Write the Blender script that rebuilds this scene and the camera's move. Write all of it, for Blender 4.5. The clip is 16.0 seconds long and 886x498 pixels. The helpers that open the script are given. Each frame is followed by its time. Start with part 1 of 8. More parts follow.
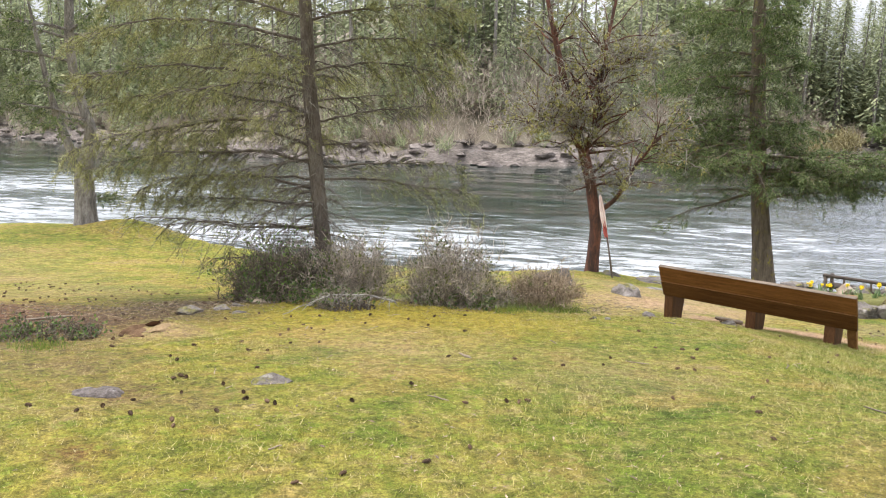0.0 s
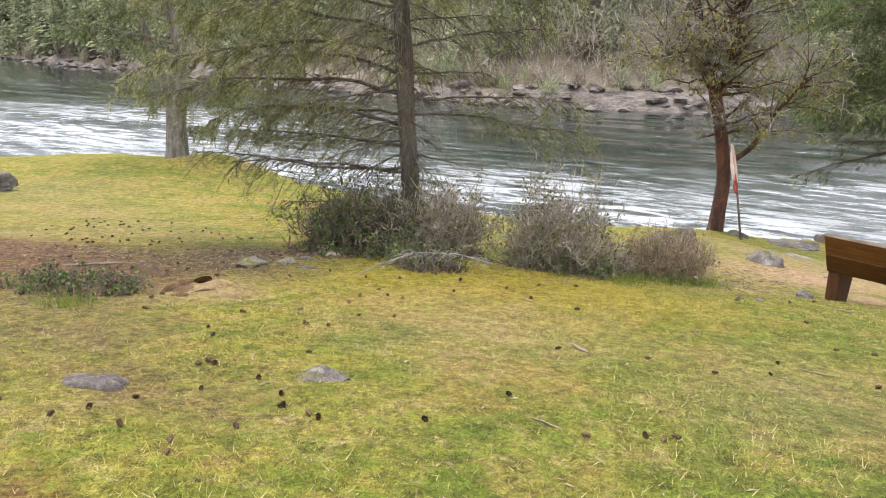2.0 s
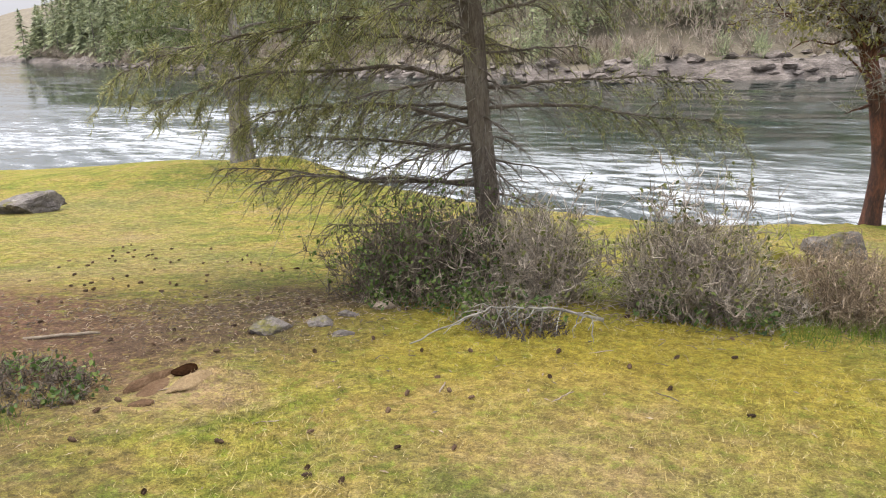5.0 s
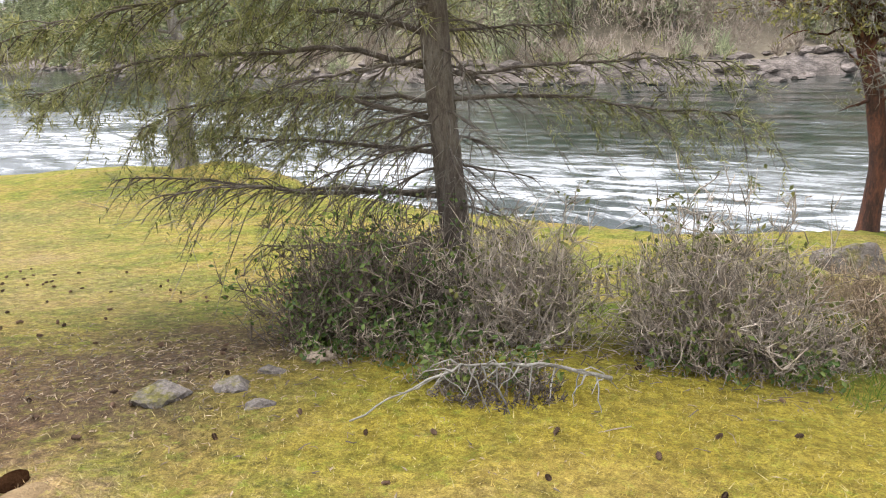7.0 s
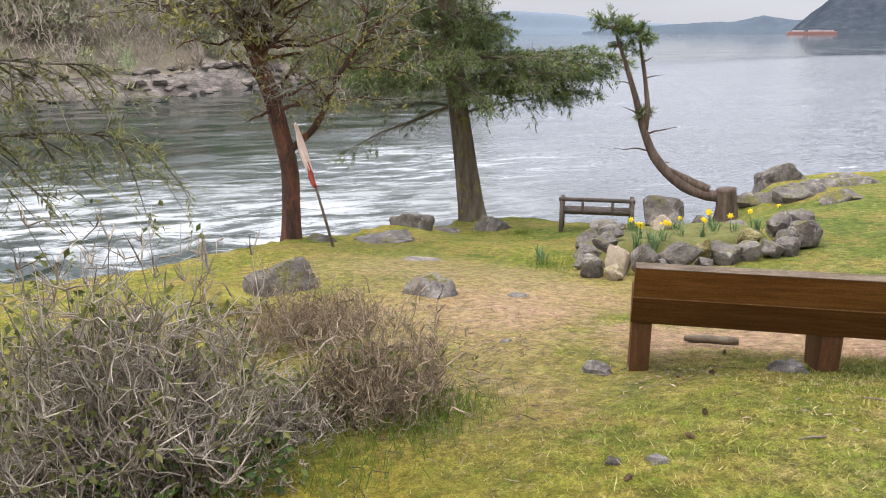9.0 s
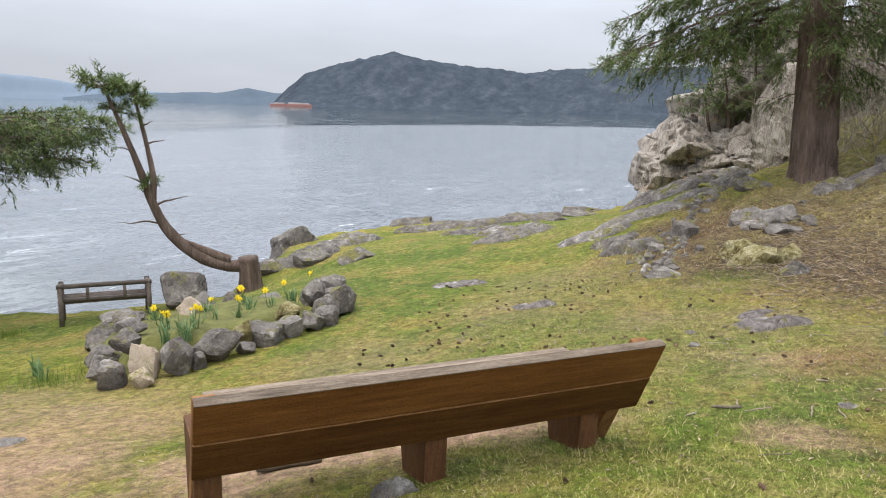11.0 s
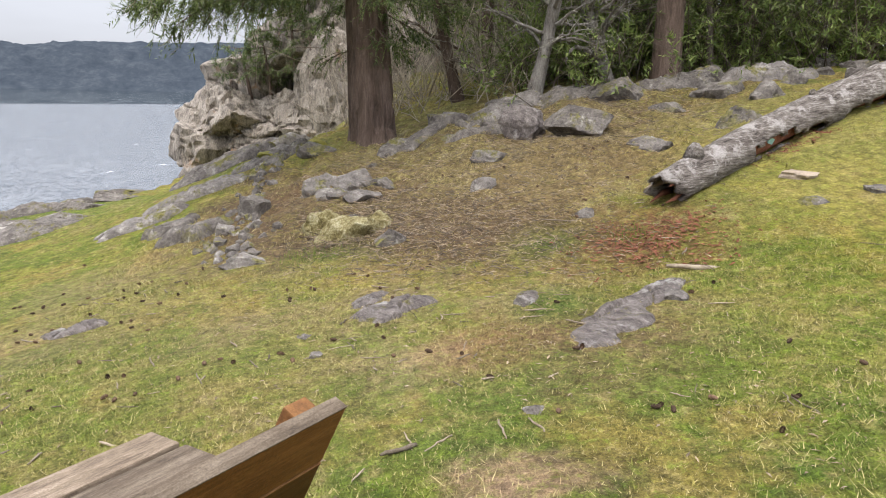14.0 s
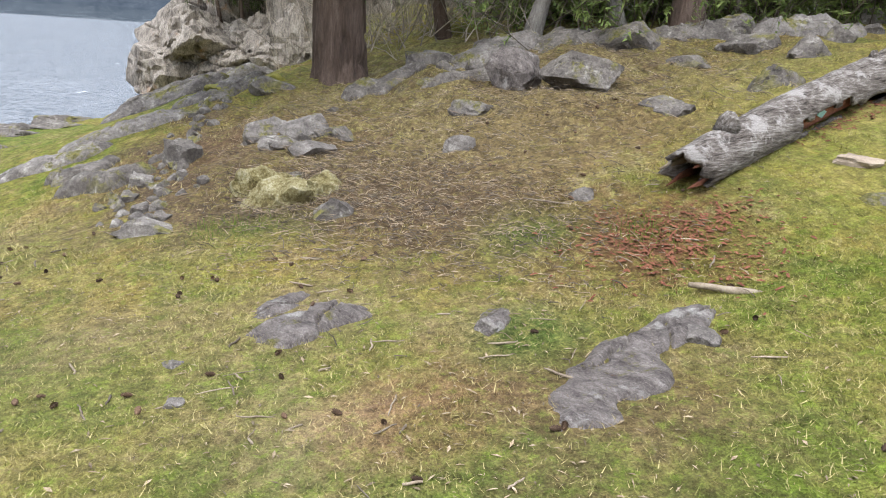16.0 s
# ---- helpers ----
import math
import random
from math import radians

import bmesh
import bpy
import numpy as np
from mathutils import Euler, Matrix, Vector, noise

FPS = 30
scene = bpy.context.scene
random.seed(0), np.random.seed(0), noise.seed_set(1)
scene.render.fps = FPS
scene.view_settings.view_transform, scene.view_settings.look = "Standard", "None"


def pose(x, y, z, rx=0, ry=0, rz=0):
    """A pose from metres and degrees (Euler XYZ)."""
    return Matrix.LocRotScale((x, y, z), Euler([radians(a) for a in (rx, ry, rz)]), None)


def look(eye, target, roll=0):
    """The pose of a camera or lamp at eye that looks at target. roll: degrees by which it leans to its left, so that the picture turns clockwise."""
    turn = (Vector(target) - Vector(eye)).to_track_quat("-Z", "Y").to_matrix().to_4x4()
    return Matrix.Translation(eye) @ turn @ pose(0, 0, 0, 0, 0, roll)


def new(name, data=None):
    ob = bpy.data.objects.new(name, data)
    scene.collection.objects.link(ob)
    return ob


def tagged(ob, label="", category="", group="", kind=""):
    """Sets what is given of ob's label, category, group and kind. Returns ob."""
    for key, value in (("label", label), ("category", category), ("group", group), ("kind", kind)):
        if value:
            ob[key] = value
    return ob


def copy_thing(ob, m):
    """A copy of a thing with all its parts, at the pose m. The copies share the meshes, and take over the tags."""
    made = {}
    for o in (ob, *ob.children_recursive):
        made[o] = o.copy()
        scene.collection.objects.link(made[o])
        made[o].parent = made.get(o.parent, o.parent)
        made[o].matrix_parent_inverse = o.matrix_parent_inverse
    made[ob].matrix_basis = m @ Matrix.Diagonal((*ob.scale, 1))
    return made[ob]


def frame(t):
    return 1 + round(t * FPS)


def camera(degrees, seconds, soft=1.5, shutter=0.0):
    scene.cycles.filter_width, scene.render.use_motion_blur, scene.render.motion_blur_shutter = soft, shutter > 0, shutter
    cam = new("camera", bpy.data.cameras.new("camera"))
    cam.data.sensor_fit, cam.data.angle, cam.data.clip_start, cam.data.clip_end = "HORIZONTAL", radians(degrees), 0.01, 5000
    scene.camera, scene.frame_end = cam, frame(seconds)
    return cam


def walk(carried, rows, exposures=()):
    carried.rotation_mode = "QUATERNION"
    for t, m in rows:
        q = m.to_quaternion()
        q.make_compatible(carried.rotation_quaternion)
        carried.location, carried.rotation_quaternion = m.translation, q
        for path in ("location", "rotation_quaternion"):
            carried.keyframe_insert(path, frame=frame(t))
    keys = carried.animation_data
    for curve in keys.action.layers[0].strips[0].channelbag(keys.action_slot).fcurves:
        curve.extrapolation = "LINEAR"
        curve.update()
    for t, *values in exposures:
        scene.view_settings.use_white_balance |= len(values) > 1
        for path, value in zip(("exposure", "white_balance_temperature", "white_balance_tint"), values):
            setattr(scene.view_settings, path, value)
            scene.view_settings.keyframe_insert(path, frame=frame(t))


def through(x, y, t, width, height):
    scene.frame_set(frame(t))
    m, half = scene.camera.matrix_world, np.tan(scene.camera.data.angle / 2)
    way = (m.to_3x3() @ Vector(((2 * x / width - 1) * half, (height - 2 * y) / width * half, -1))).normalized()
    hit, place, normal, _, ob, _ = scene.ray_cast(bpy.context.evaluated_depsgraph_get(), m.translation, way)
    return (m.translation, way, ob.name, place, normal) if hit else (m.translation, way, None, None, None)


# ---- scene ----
cam = camera(60.8, 16.0, 1.0)
PATH = [
    (0, (0.115, 0.005, 1.708), (0.106, 1.97, 1.338), 1.0),
    (0.5, (0.081, 0.361, 1.653), (0.133, 2.315, 1.23), 1.0),
    (1, (0.081, 0.734, 1.604), (0.065, 2.681, 1.146), 0.6),
    (1.5, (0.007, 1.092, 1.564), (-0.136, 3.025, 1.072), 0.5),
    (2, (0.004, 1.469, 1.505), (-0.254, 3.382, 0.984), 1.9),
    (2.5, (-0.02, 1.859, 1.479), (-0.313, 3.752, 0.906), 1.0),
    (3, (-0.054, 2.222, 1.446), (-0.362, 4.079, 0.769), -0.7),
    (3.5, (-0.068, 2.58, 1.442), (-0.51, 4.404, 0.75), -1.7),
    (4, (-0.144, 2.943, 1.423), (-0.595, 4.78, 0.772), -2.1),
    (4.5, (-0.179, 3.282, 1.401), (-0.636, 5.141, 0.821), -1.8),
    (4.7, (-0.205, 3.406, 1.417), (-0.701, 5.26, 0.853), -2.0),
    (6.8, (-0.552, 4.727, 1.204), (-1.045, 6.582, 0.643), -2.1),
    (7, (-0.526, 4.863, 1.194), (-0.932, 6.741, 0.637), -2.0),
    (7.5, (-0.462, 5.19, 1.187), (-0.623, 7.115, 0.669), -1.6),
    (7.6, (-0.448, 5.266, 1.173), (-0.488, 7.198, 0.657), -1.9),
    (7.7, (-0.441, 5.336, 1.169), (-0.341, 7.265, 0.648), -1.9),
    (8, (-0.404, 5.524, 1.15), (0.105, 7.38, 0.604), -1.4),
    (8.5, (-0.258, 5.818, 1.084), (0.561, 7.554, 0.522), -0.5),
    (9, (-0.124, 6.13, 1.064), (0.835, 7.798, 0.516), -0.4),
    (9.5, (0.002, 6.413, 1.006), (1.183, 7.941, 0.485), 0.7),
    (10, (0.211, 6.684, 0.977), (1.648, 7.991, 0.502), 1.6),
    (10.2, (0.301, 6.781, 0.979), (1.837, 7.98, 0.528), 1.8),
    (12.3, (1.323, 7.427, 0.822), (3.286, 7.687, 0.537), 0.6),
    (12.5, (1.457, 7.471, 0.793), (3.428, 7.671, 0.516), 0.8),
    (13, (1.773, 7.553, 0.767), (3.748, 7.608, 0.455), 1.2),
    (13.5, (2.031, 7.658, 0.714), (3.992, 7.504, 0.353), 1.1),
    (14, (2.307, 7.598, 0.71), (4.231, 7.226, 0.312), 1.3),
    (14.5, (2.628, 7.453, 0.732), (4.497, 6.886, 0.299), 1.7),
    (15, (2.965, 7.329, 0.701), (4.776, 6.624, 0.23), 3.1),
    (15.5, (3.335, 7.145, 0.707), (5.159, 6.51, 0.189), 4.7),
    (16, (3.731, 7.079, 0.711), (5.613, 6.682, 0.16), 4.9),
]
walk(cam, [(t, look(eye, target, roll)) for t, eye, target, roll in PATH], [(0, 0.84, 6750, 12), (3.5, 0.66, 6800, 13), (5, 0.7, 6850, 13), (7.5, 0.88, 6800, 13), (8.3, 0.76, 6800, 13), (9.3, 0.62, 6700, 12), (12.5, 0.5, 6450, 8), (13.5, 0.6, 6600, 9), (14.5, 0.66, 6700, 12), (15, 0.7, 6600, 12), (15.5, 0.74, 6250, 7), (16, 0.7, 6300, 9)])

# ---- light: bright overcast sky over the water, a veiled sun ----
world = bpy.data.worlds.new("overcast_sky")
scene.world = world
world.use_nodes = True
wn, wl = world.node_tree.nodes, world.node_tree.links
wn.clear()
SUN_ELEV, SUN_AZ = 70.0, 300.0
sky = wn.new("ShaderNodeTexSky")
sky.sky_type, sky.sun_disc = "NISHITA", False
sky.sun_elevation, sky.sun_rotation = radians(SUN_ELEV), radians(SUN_AZ)
sky.air_density, sky.dust_density = 1.0, 3.0
coord = wn.new("ShaderNodeTexCoord")
split = wn.new("ShaderNodeSeparateXYZ")
wl.new(coord.outputs["Generated"], split.inputs[0])
# cloud cover: dull at the horizon, bright from a third of the way up
climb = wn.new("ShaderNodeFloatCurve")
for z, bright in ((0.0, 0.24), (0.1, 0.3), (0.3, 0.66), (0.6, 0.9), (1.0, 1.0)):
    if z in (0.0, 1.0):
        climb.mapping.curves[0].points[0 if z == 0.0 else -1].location = (z, bright)
    else:
        climb.mapping.curves[0].points.new(z, bright)
climb.mapping.update()
wl.new(split.outputs["Z"], climb.inputs["Value"])
stretch = wn.new("ShaderNodeMapping")
stretch.inputs["Scale"].default_value = (1.2, 1.2, 5.0)
wl.new(coord.outputs["Generated"], stretch.inputs[0])
cloud = wn.new("ShaderNodeTexNoise")
cloud.inputs["Scale"].default_value, cloud.inputs["Detail"].default_value = 2.2, 5.0
wl.new(stretch.outputs[0], cloud.inputs["Vector"])
cover = wn.new("ShaderNodeMapRange")
cover.inputs["From Min"].default_value, cover.inputs["From Max"].default_value = 0.3, 0.7
cover.inputs["To Min"].default_value, cover.inputs["To Max"].default_value = 0.9, 1.08
wl.new(cloud.outputs["Fac"], cover.inputs["Value"])
amount = wn.new("ShaderNodeMath")
amount.operation = "MULTIPLY"
wl.new(climb.outputs[0], amount.inputs[0])
wl.new(cover.outputs[0], amount.inputs[1])
grey = wn.new("ShaderNodeVectorMath")
grey.operation = "SCALE"
grey.inputs[0].default_value = (18.4, 19.4, 21.8)
wl.new(amount.outputs[0], grey.inputs["Scale"])
veil = wn.new("ShaderNodeMix")
veil.data_type = "RGBA"
veil.inputs["Factor"].default_value = 0.88
wl.new(sky.outputs[0], veil.inputs[6])
wl.new(grey.outputs[0], veil.inputs[7])
back = wn.new("ShaderNodeBackground")
back.inputs["Strength"].default_value = 0.1
wl.new(veil.outputs[2], back.inputs["Color"])
out = wn.new("ShaderNodeOutputWorld")
wl.new(back.outputs[0], out.inputs["Surface"])

sun = new("sun", bpy.data.lights.new("sun", "SUN"))
sun.data.energy, sun.data.angle, sun.data.color = 2.1, radians(40), (1.0, 0.95, 0.87)
sun.matrix_world = look((40 * math.sin(radians(SUN_AZ)), 40 * math.cos(radians(SUN_AZ)), 40 * math.tan(radians(SUN_ELEV))), (0, 0, 0))

# ---- materials ----
def nodes_of(name):
    m = bpy.data.materials.new(name)
    m.use_nodes = True
    n, l = m.node_tree.nodes, m.node_tree.links
    return m, n, l, n["Principled BSDF"]


def noise_node(n, l, scale, detail=4.0, rough=0.6, where=None, stretch=None):
    tex = n.new("ShaderNodeTexNoise")
    tex.inputs["Scale"].default_value, tex.inputs["Detail"].default_value, tex.inputs["Roughness"].default_value = scale, detail, rough
    if where is None:
        where = n.new("ShaderNodeNewGeometry").outputs["Position"]
    if stretch:
        m = n.new("ShaderNodeMapping")
        m.inputs["Scale"].default_value = stretch[:3]
        if len(stretch) > 3:
            m.vector_type = "TEXTURE"
            m.inputs["Rotation"].default_value = (0, 0, radians(stretch[3]))
            m.inputs["Scale"].default_value = [1 / v for v in stretch[:3]]
        l.new(where, m.inputs[0])
        where = m.outputs[0]
    l.new(where, tex.inputs["Vector"])
    return tex.outputs["Fac"]


def ramp_node(n, l, fac, stops):
    r = n.new("ShaderNodeValToRGB")
    r.color_ramp.elements[0].position, r.color_ramp.elements[0].color = stops[0][0], (*stops[0][1], 1)
    r.color_ramp.elements[1].position, r.color_ramp.elements[1].color = stops[-1][0], (*stops[-1][1], 1)
    for p, c in stops[1:-1]:
        r.color_ramp.elements.new(p).color = (*c, 1)
    l.new(fac, r.inputs[0])
    return r.outputs[0]


def range_node(n, l, fac, a, b, c=0.0, d=1.0):
    r = n.new("ShaderNodeMapRange")
    for key, v in (("From Min", a), ("From Max", b), ("To Min", c), ("To Max", d)):
        r.inputs[key].default_value = v
    l.new(fac, r.inputs["Value"])
    return r.outputs[0]


def mix_node(n, l, fac, a, b, how="MIX"):
    m = n.new("ShaderNodeMix")
    m.data_type, m.blend_type = "RGBA", how
    for i, v in ((0, fac), (6, a), (7, b)):
        if isinstance(v, (int, float)):
            m.inputs[i].default_value = v
        elif isinstance(v, tuple):
            m.inputs[i].default_value = (*v, 1)
        else:
            l.new(v, m.inputs[i])
    return m.outputs[2]


def math_node(n, l, how, a, b=0.0):
    m = n.new("ShaderNodeMath")
    m.operation = how
    for i, v in ((0, a), (1, b)):
        if isinstance(v, (int, float)):
            m.inputs[i].default_value = v
        else:
            l.new(v, m.inputs[i])
    return m.outputs[0]


def bump_node(n, l, bsdf, height, distance, strength=1.0):
    b = n.new("ShaderNodeBump")
    b.inputs["Distance"].default_value, b.inputs["Strength"].default_value = distance, strength
    l.new(height, b.inputs["Height"])
    l.new(b.outputs[0], bsdf.inputs["Normal"])


def vary(n, l, colour, island=True, dark=0.45, light=1.35):
    """Piece by piece lighter and darker."""
    if island:
        r = n.new("ShaderNodeNewGeometry").outputs["Random Per Island"]
    else:
        r = n.new("ShaderNodeObjectInfo").outputs["Random"]
    s = n.new("ShaderNodeVectorMath")
    s.operation = "SCALE"
    l.new(colour, s.inputs[0])
    l.new(range_node(n, l, r, 0, 1, dark, light), s.inputs["Scale"])
    return s.outputs[0]


def grained(name, stops, scale, rough=0.85, bump=0.01, stretch=None, fine=6.0, specks=None, island=None, spec=0.3, moss=0.0):
    """A matt surface: broad and fine noise through a colour ramp, relief, and flecks of a second colour."""
    m, n, l, b = nodes_of(name)
    broad = noise_node(n, l, scale, 5, 0.65, None, stretch)
    small = noise_node(n, l, scale * fine, 4, 0.7, None, stretch)
    both = math_node(n, l, "ADD", math_node(n, l, "MULTIPLY", broad, 0.6), math_node(n, l, "MULTIPLY", small, 0.4))
    col = ramp_node(n, l, both, stops)
    if specks:
        colour, size, low, high = specks
        col = mix_node(n, l, range_node(n, l, noise_node(n, l, size, 5, 0.7), low, high), col, colour)
    grit = noise_node(n, l, min(max(scale * 22, 30), 220), 4, 0.8)
    col = mix_node(n, l, range_node(n, l, grit, 0.46, 0.66, 0.0, 0.6), col, tuple(0.42 * c for c in stops[1][1]))
    col = mix_node(n, l, range_node(n, l, grit, 0.42, 0.3, 0.0, 0.5), col, stops[-1][1])
    if moss:
        up = n.new("ShaderNodeSeparateXYZ")
        l.new(n.new("ShaderNodeNewGeometry").outputs["Normal"], up.inputs[0])
        grown = range_node(n, l, noise_node(n, l, 2.7, 6, 0.75), 0.6 - 0.12 * moss, 0.66 - 0.1 * moss)
        grown = math_node(n, l, "MULTIPLY", grown, range_node(n, l, up.outputs["Z"], 0.15, 0.6))
        green = ramp_node(n, l, small, [(0.35, (0.07, 0.066, 0.02)), (0.65, (0.2, 0.18, 0.055))])
        col = mix_node(n, l, grown, col, green)
    if island is not None:
        col = vary(n, l, col, island)
    l.new(col, b.inputs["Base Color"])
    b.inputs["Roughness"].default_value = rough
    b.inputs["Specular IOR Level"].default_value = spec
    bump_node(n, l, b, math_node(n, l, "ADD", both, math_node(n, l, "MULTIPLY", grit, 0.12)), bump)
    return m


def leafy(name, stops, rough=0.6, through=0.42, scale=1.5):
    """Needles and leaves: each one its own tint, a little light through them."""
    m, n, l, b = nodes_of(name)
    r = n.new("ShaderNodeNewGeometry").outputs["Random Per Island"]
    f = math_node(n, l, "ADD", math_node(n, l, "MULTIPLY", r, 0.55), math_node(n, l, "MULTIPLY", noise_node(n, l, scale, 3), 0.5))
    col = ramp_node(n, l, f, stops)
    l.new(col, b.inputs["Base Color"])
    b.inputs["Roughness"].default_value = rough
    b.inputs["Specular IOR Level"].default_value = 0.25
    t = n.new("ShaderNodeBsdfTranslucent")
    l.new(col, t.inputs["Color"])
    mix = n.new("ShaderNodeMixShader")
    mix.inputs[0].default_value = through
    l.new(b.outputs[0], mix.inputs[1])
    l.new(t.outputs[0], mix.inputs[2])
    l.new(mix.outputs[0], n["Material Output"].inputs["Surface"])
    return m


ROCK = grained("lichen_rock", [(0.3, (0.045, 0.039, 0.035)), (0.44, (0.145, 0.128, 0.117)), (0.56, (0.25, 0.226, 0.206)), (0.72, (0.44, 0.41, 0.37))], 5.0, 0.92, 0.06,
               specks=((0.48, 0.455, 0.41), 3.6, 0.56, 0.68), moss=0.6)
DARK_ROCK = grained("dark_rock", [(0.32, (0.03, 0.026, 0.023)), (0.47, (0.12, 0.105, 0.094)), (0.7, (0.3, 0.268, 0.24))], 5.0, 0.9, 0.06,
                    specks=((0.42, 0.395, 0.35), 8.0, 0.57, 0.72), moss=0.6)
TAN_ROCK = grained("tan_rock", [(0.3, (0.17, 0.13, 0.1)), (0.5, (0.36, 0.29, 0.22)), (0.75, (0.46, 0.39, 0.31))], 4.0, 0.9, 0.02, moss=0.6)
CLIFF_ROCK = grained("cliff_rock", [(0.34, (0.035, 0.03, 0.027)), (0.42, (0.17, 0.147, 0.125)), (0.52, (0.38, 0.33, 0.28)), (0.67, (0.58, 0.52, 0.45))], 1.5, 0.92, 0.14,
                     stretch=(3.2, 3.2, 0.5), specks=((0.36, 0.2, 0.09), 1.6, 0.6, 0.72))
SHORE_ROCK = grained("shore_rock", [(0.36, (0.03, 0.026, 0.022)), (0.45, (0.1, 0.085, 0.072)), (0.55, (0.2, 0.17, 0.15)), (0.7, (0.42, 0.37, 0.34))], 0.7, 0.92, 0.3, stretch=(0.7, 0.7, 2.5))
SLAB_ROCK = grained("worn_bedrock", [(0.34, (0.042, 0.034, 0.032)), (0.45, (0.132, 0.112, 0.104)), (0.55, (0.22, 0.19, 0.176)), (0.7, (0.45, 0.405, 0.375))], 9.0, 0.92, 0.06, stretch=(1.0, 2.0, 1.0, 40),
                    specks=((0.47, 0.45, 0.42), 4.0, 0.56, 0.68), moss=0.12)
MOSS = grained("moss", [(0.3, (0.07, 0.07, 0.015)), (0.5, (0.19, 0.175, 0.03)), (0.75, (0.32, 0.28, 0.07))], 6.0, 0.95, 0.02)
PALE_LICHEN = grained("pale_lichen", [(0.38, (0.08, 0.06, 0.02)), (0.46, (0.18, 0.145, 0.055)), (0.54, (0.32, 0.28, 0.14)), (0.66, (0.52, 0.48, 0.34))], 6.0, 0.95, 0.08)
BARK_FIR = grained("fir_bark", [(0.3, (0.035, 0.028, 0.023)), (0.48, (0.13, 0.105, 0.085)), (0.62, (0.24, 0.21, 0.175)), (0.8, (0.36, 0.33, 0.28))], 14, 0.95, 0.03, stretch=(1, 1, 0.25))
BARK_BIG = grained("old_fir_bark", [(0.32, (0.03, 0.022, 0.018)), (0.5, (0.13, 0.09, 0.07)), (0.7, (0.25, 0.19, 0.155))], 7, 0.95, 0.06, stretch=(1, 1, 0.16))
BARK_CEDAR = grained("shore_fir_bark", [(0.3, (0.035, 0.026, 0.02)), (0.48, (0.14, 0.11, 0.08)), (0.68, (0.28, 0.23, 0.17))], 8, 0.95, 0.05, stretch=(1, 1, 0.16),
                     specks=((0.27, 0.23, 0.04), 5.0, 0.56, 0.66))
BARK_RED = grained("arbutus_bark", [(0.3, (0.02, 0.013, 0.01)), (0.46, (0.065, 0.034, 0.025)), (0.58, (0.17, 0.068, 0.04)), (0.75, (0.25, 0.16, 0.12))], 6, 0.8, 0.02, stretch=(1, 1, 0.3))
BARK_GREY = grained("grey_bark", [(0.34, (0.04, 0.035, 0.032)), (0.48, (0.19, 0.17, 0.15)), (0.6, (0.33, 0.305, 0.275)), (0.75, (0.5, 0.47, 0.43))], 9, 0.92, 0.05, stretch=(1, 1, 0.3))
DARK_TWIG = grained("dark_stems", [(0.3, (0.05, 0.04, 0.03)), (0.5, (0.15, 0.12, 0.092)), (0.75, (0.33, 0.28, 0.22))], 5, 0.9, 0.004, island=True)
BARK_DRIFT = grained("weathered_log", [(0.36, (0.03, 0.024, 0.02)), (0.45, (0.12, 0.1, 0.086)), (0.54, (0.21, 0.183, 0.165)), (0.64, (0.42, 0.39, 0.365))], 15, 0.92, 0.05, stretch=(0.13, 1.0, 1.0, -62.5), fine=4.0,
                     specks=((0.4, 0.37, 0.35), 5.0, 0.54, 0.62))
ROT = grained("rotten_red_wood", [(0.3, (0.05, 0.015, 0.01)), (0.5, (0.21, 0.078, 0.045)), (0.75, (0.42, 0.2, 0.11))], 14, 0.95, 0.02)
TWIG = grained("dry_twigs", [(0.3, (0.112, 0.087, 0.072)), (0.5, (0.33, 0.27, 0.21)), (0.75, (0.58, 0.51, 0.42))], 5, 0.9, 0.004, island=True)
BROWN_TWIG = grained("brown_twigs", [(0.3, (0.17, 0.14, 0.11)), (0.5, (0.42, 0.355, 0.285)), (0.75, (0.66, 0.58, 0.48))], 5, 0.9, 0.004, island=True)
TWIG_GREY = grained("lichen_twigs", [(0.3, (0.14, 0.125, 0.105)), (0.5, (0.29, 0.27, 0.23)), (0.75, (0.47, 0.46, 0.39))], 5, 0.9, 0.004, island=True)
STRAW = grained("dry_stems", [(0.3, (0.17, 0.125, 0.085)), (0.5, (0.33, 0.25, 0.17)), (0.75, (0.55, 0.45, 0.32))], 5, 0.9, 0.003, island=True)
CONE = grained("fir_cone", [(0.3, (0.045, 0.027, 0.018)), (0.5, (0.13, 0.08, 0.05)), (0.75, (0.27, 0.18, 0.12))], 40, 0.9, 0.004, island=False)
STICK = grained("fallen_stick", [(0.3, (0.12, 0.085, 0.06)), (0.5, (0.25, 0.2, 0.145)), (0.75, (0.42, 0.36, 0.28))], 14, 0.9, 0.004, island=False)
CHIP = grained("litter", [(0.3, (0.11, 0.07, 0.045)), (0.5, (0.3, 0.23, 0.15)), (0.75, (0.56, 0.48, 0.35))], 14, 0.9, 0.003, island=True)
BENCH_WOOD = grained("stained_planks", [(0.28, (0.045, 0.016, 0.005)), (0.5, (0.12, 0.049, 0.014)), (0.75, (0.22, 0.1, 0.034))], 5, 0.55, 0.004, stretch=(0.35, 0.35, 6), fine=5.0, island=False, spec=0.15)
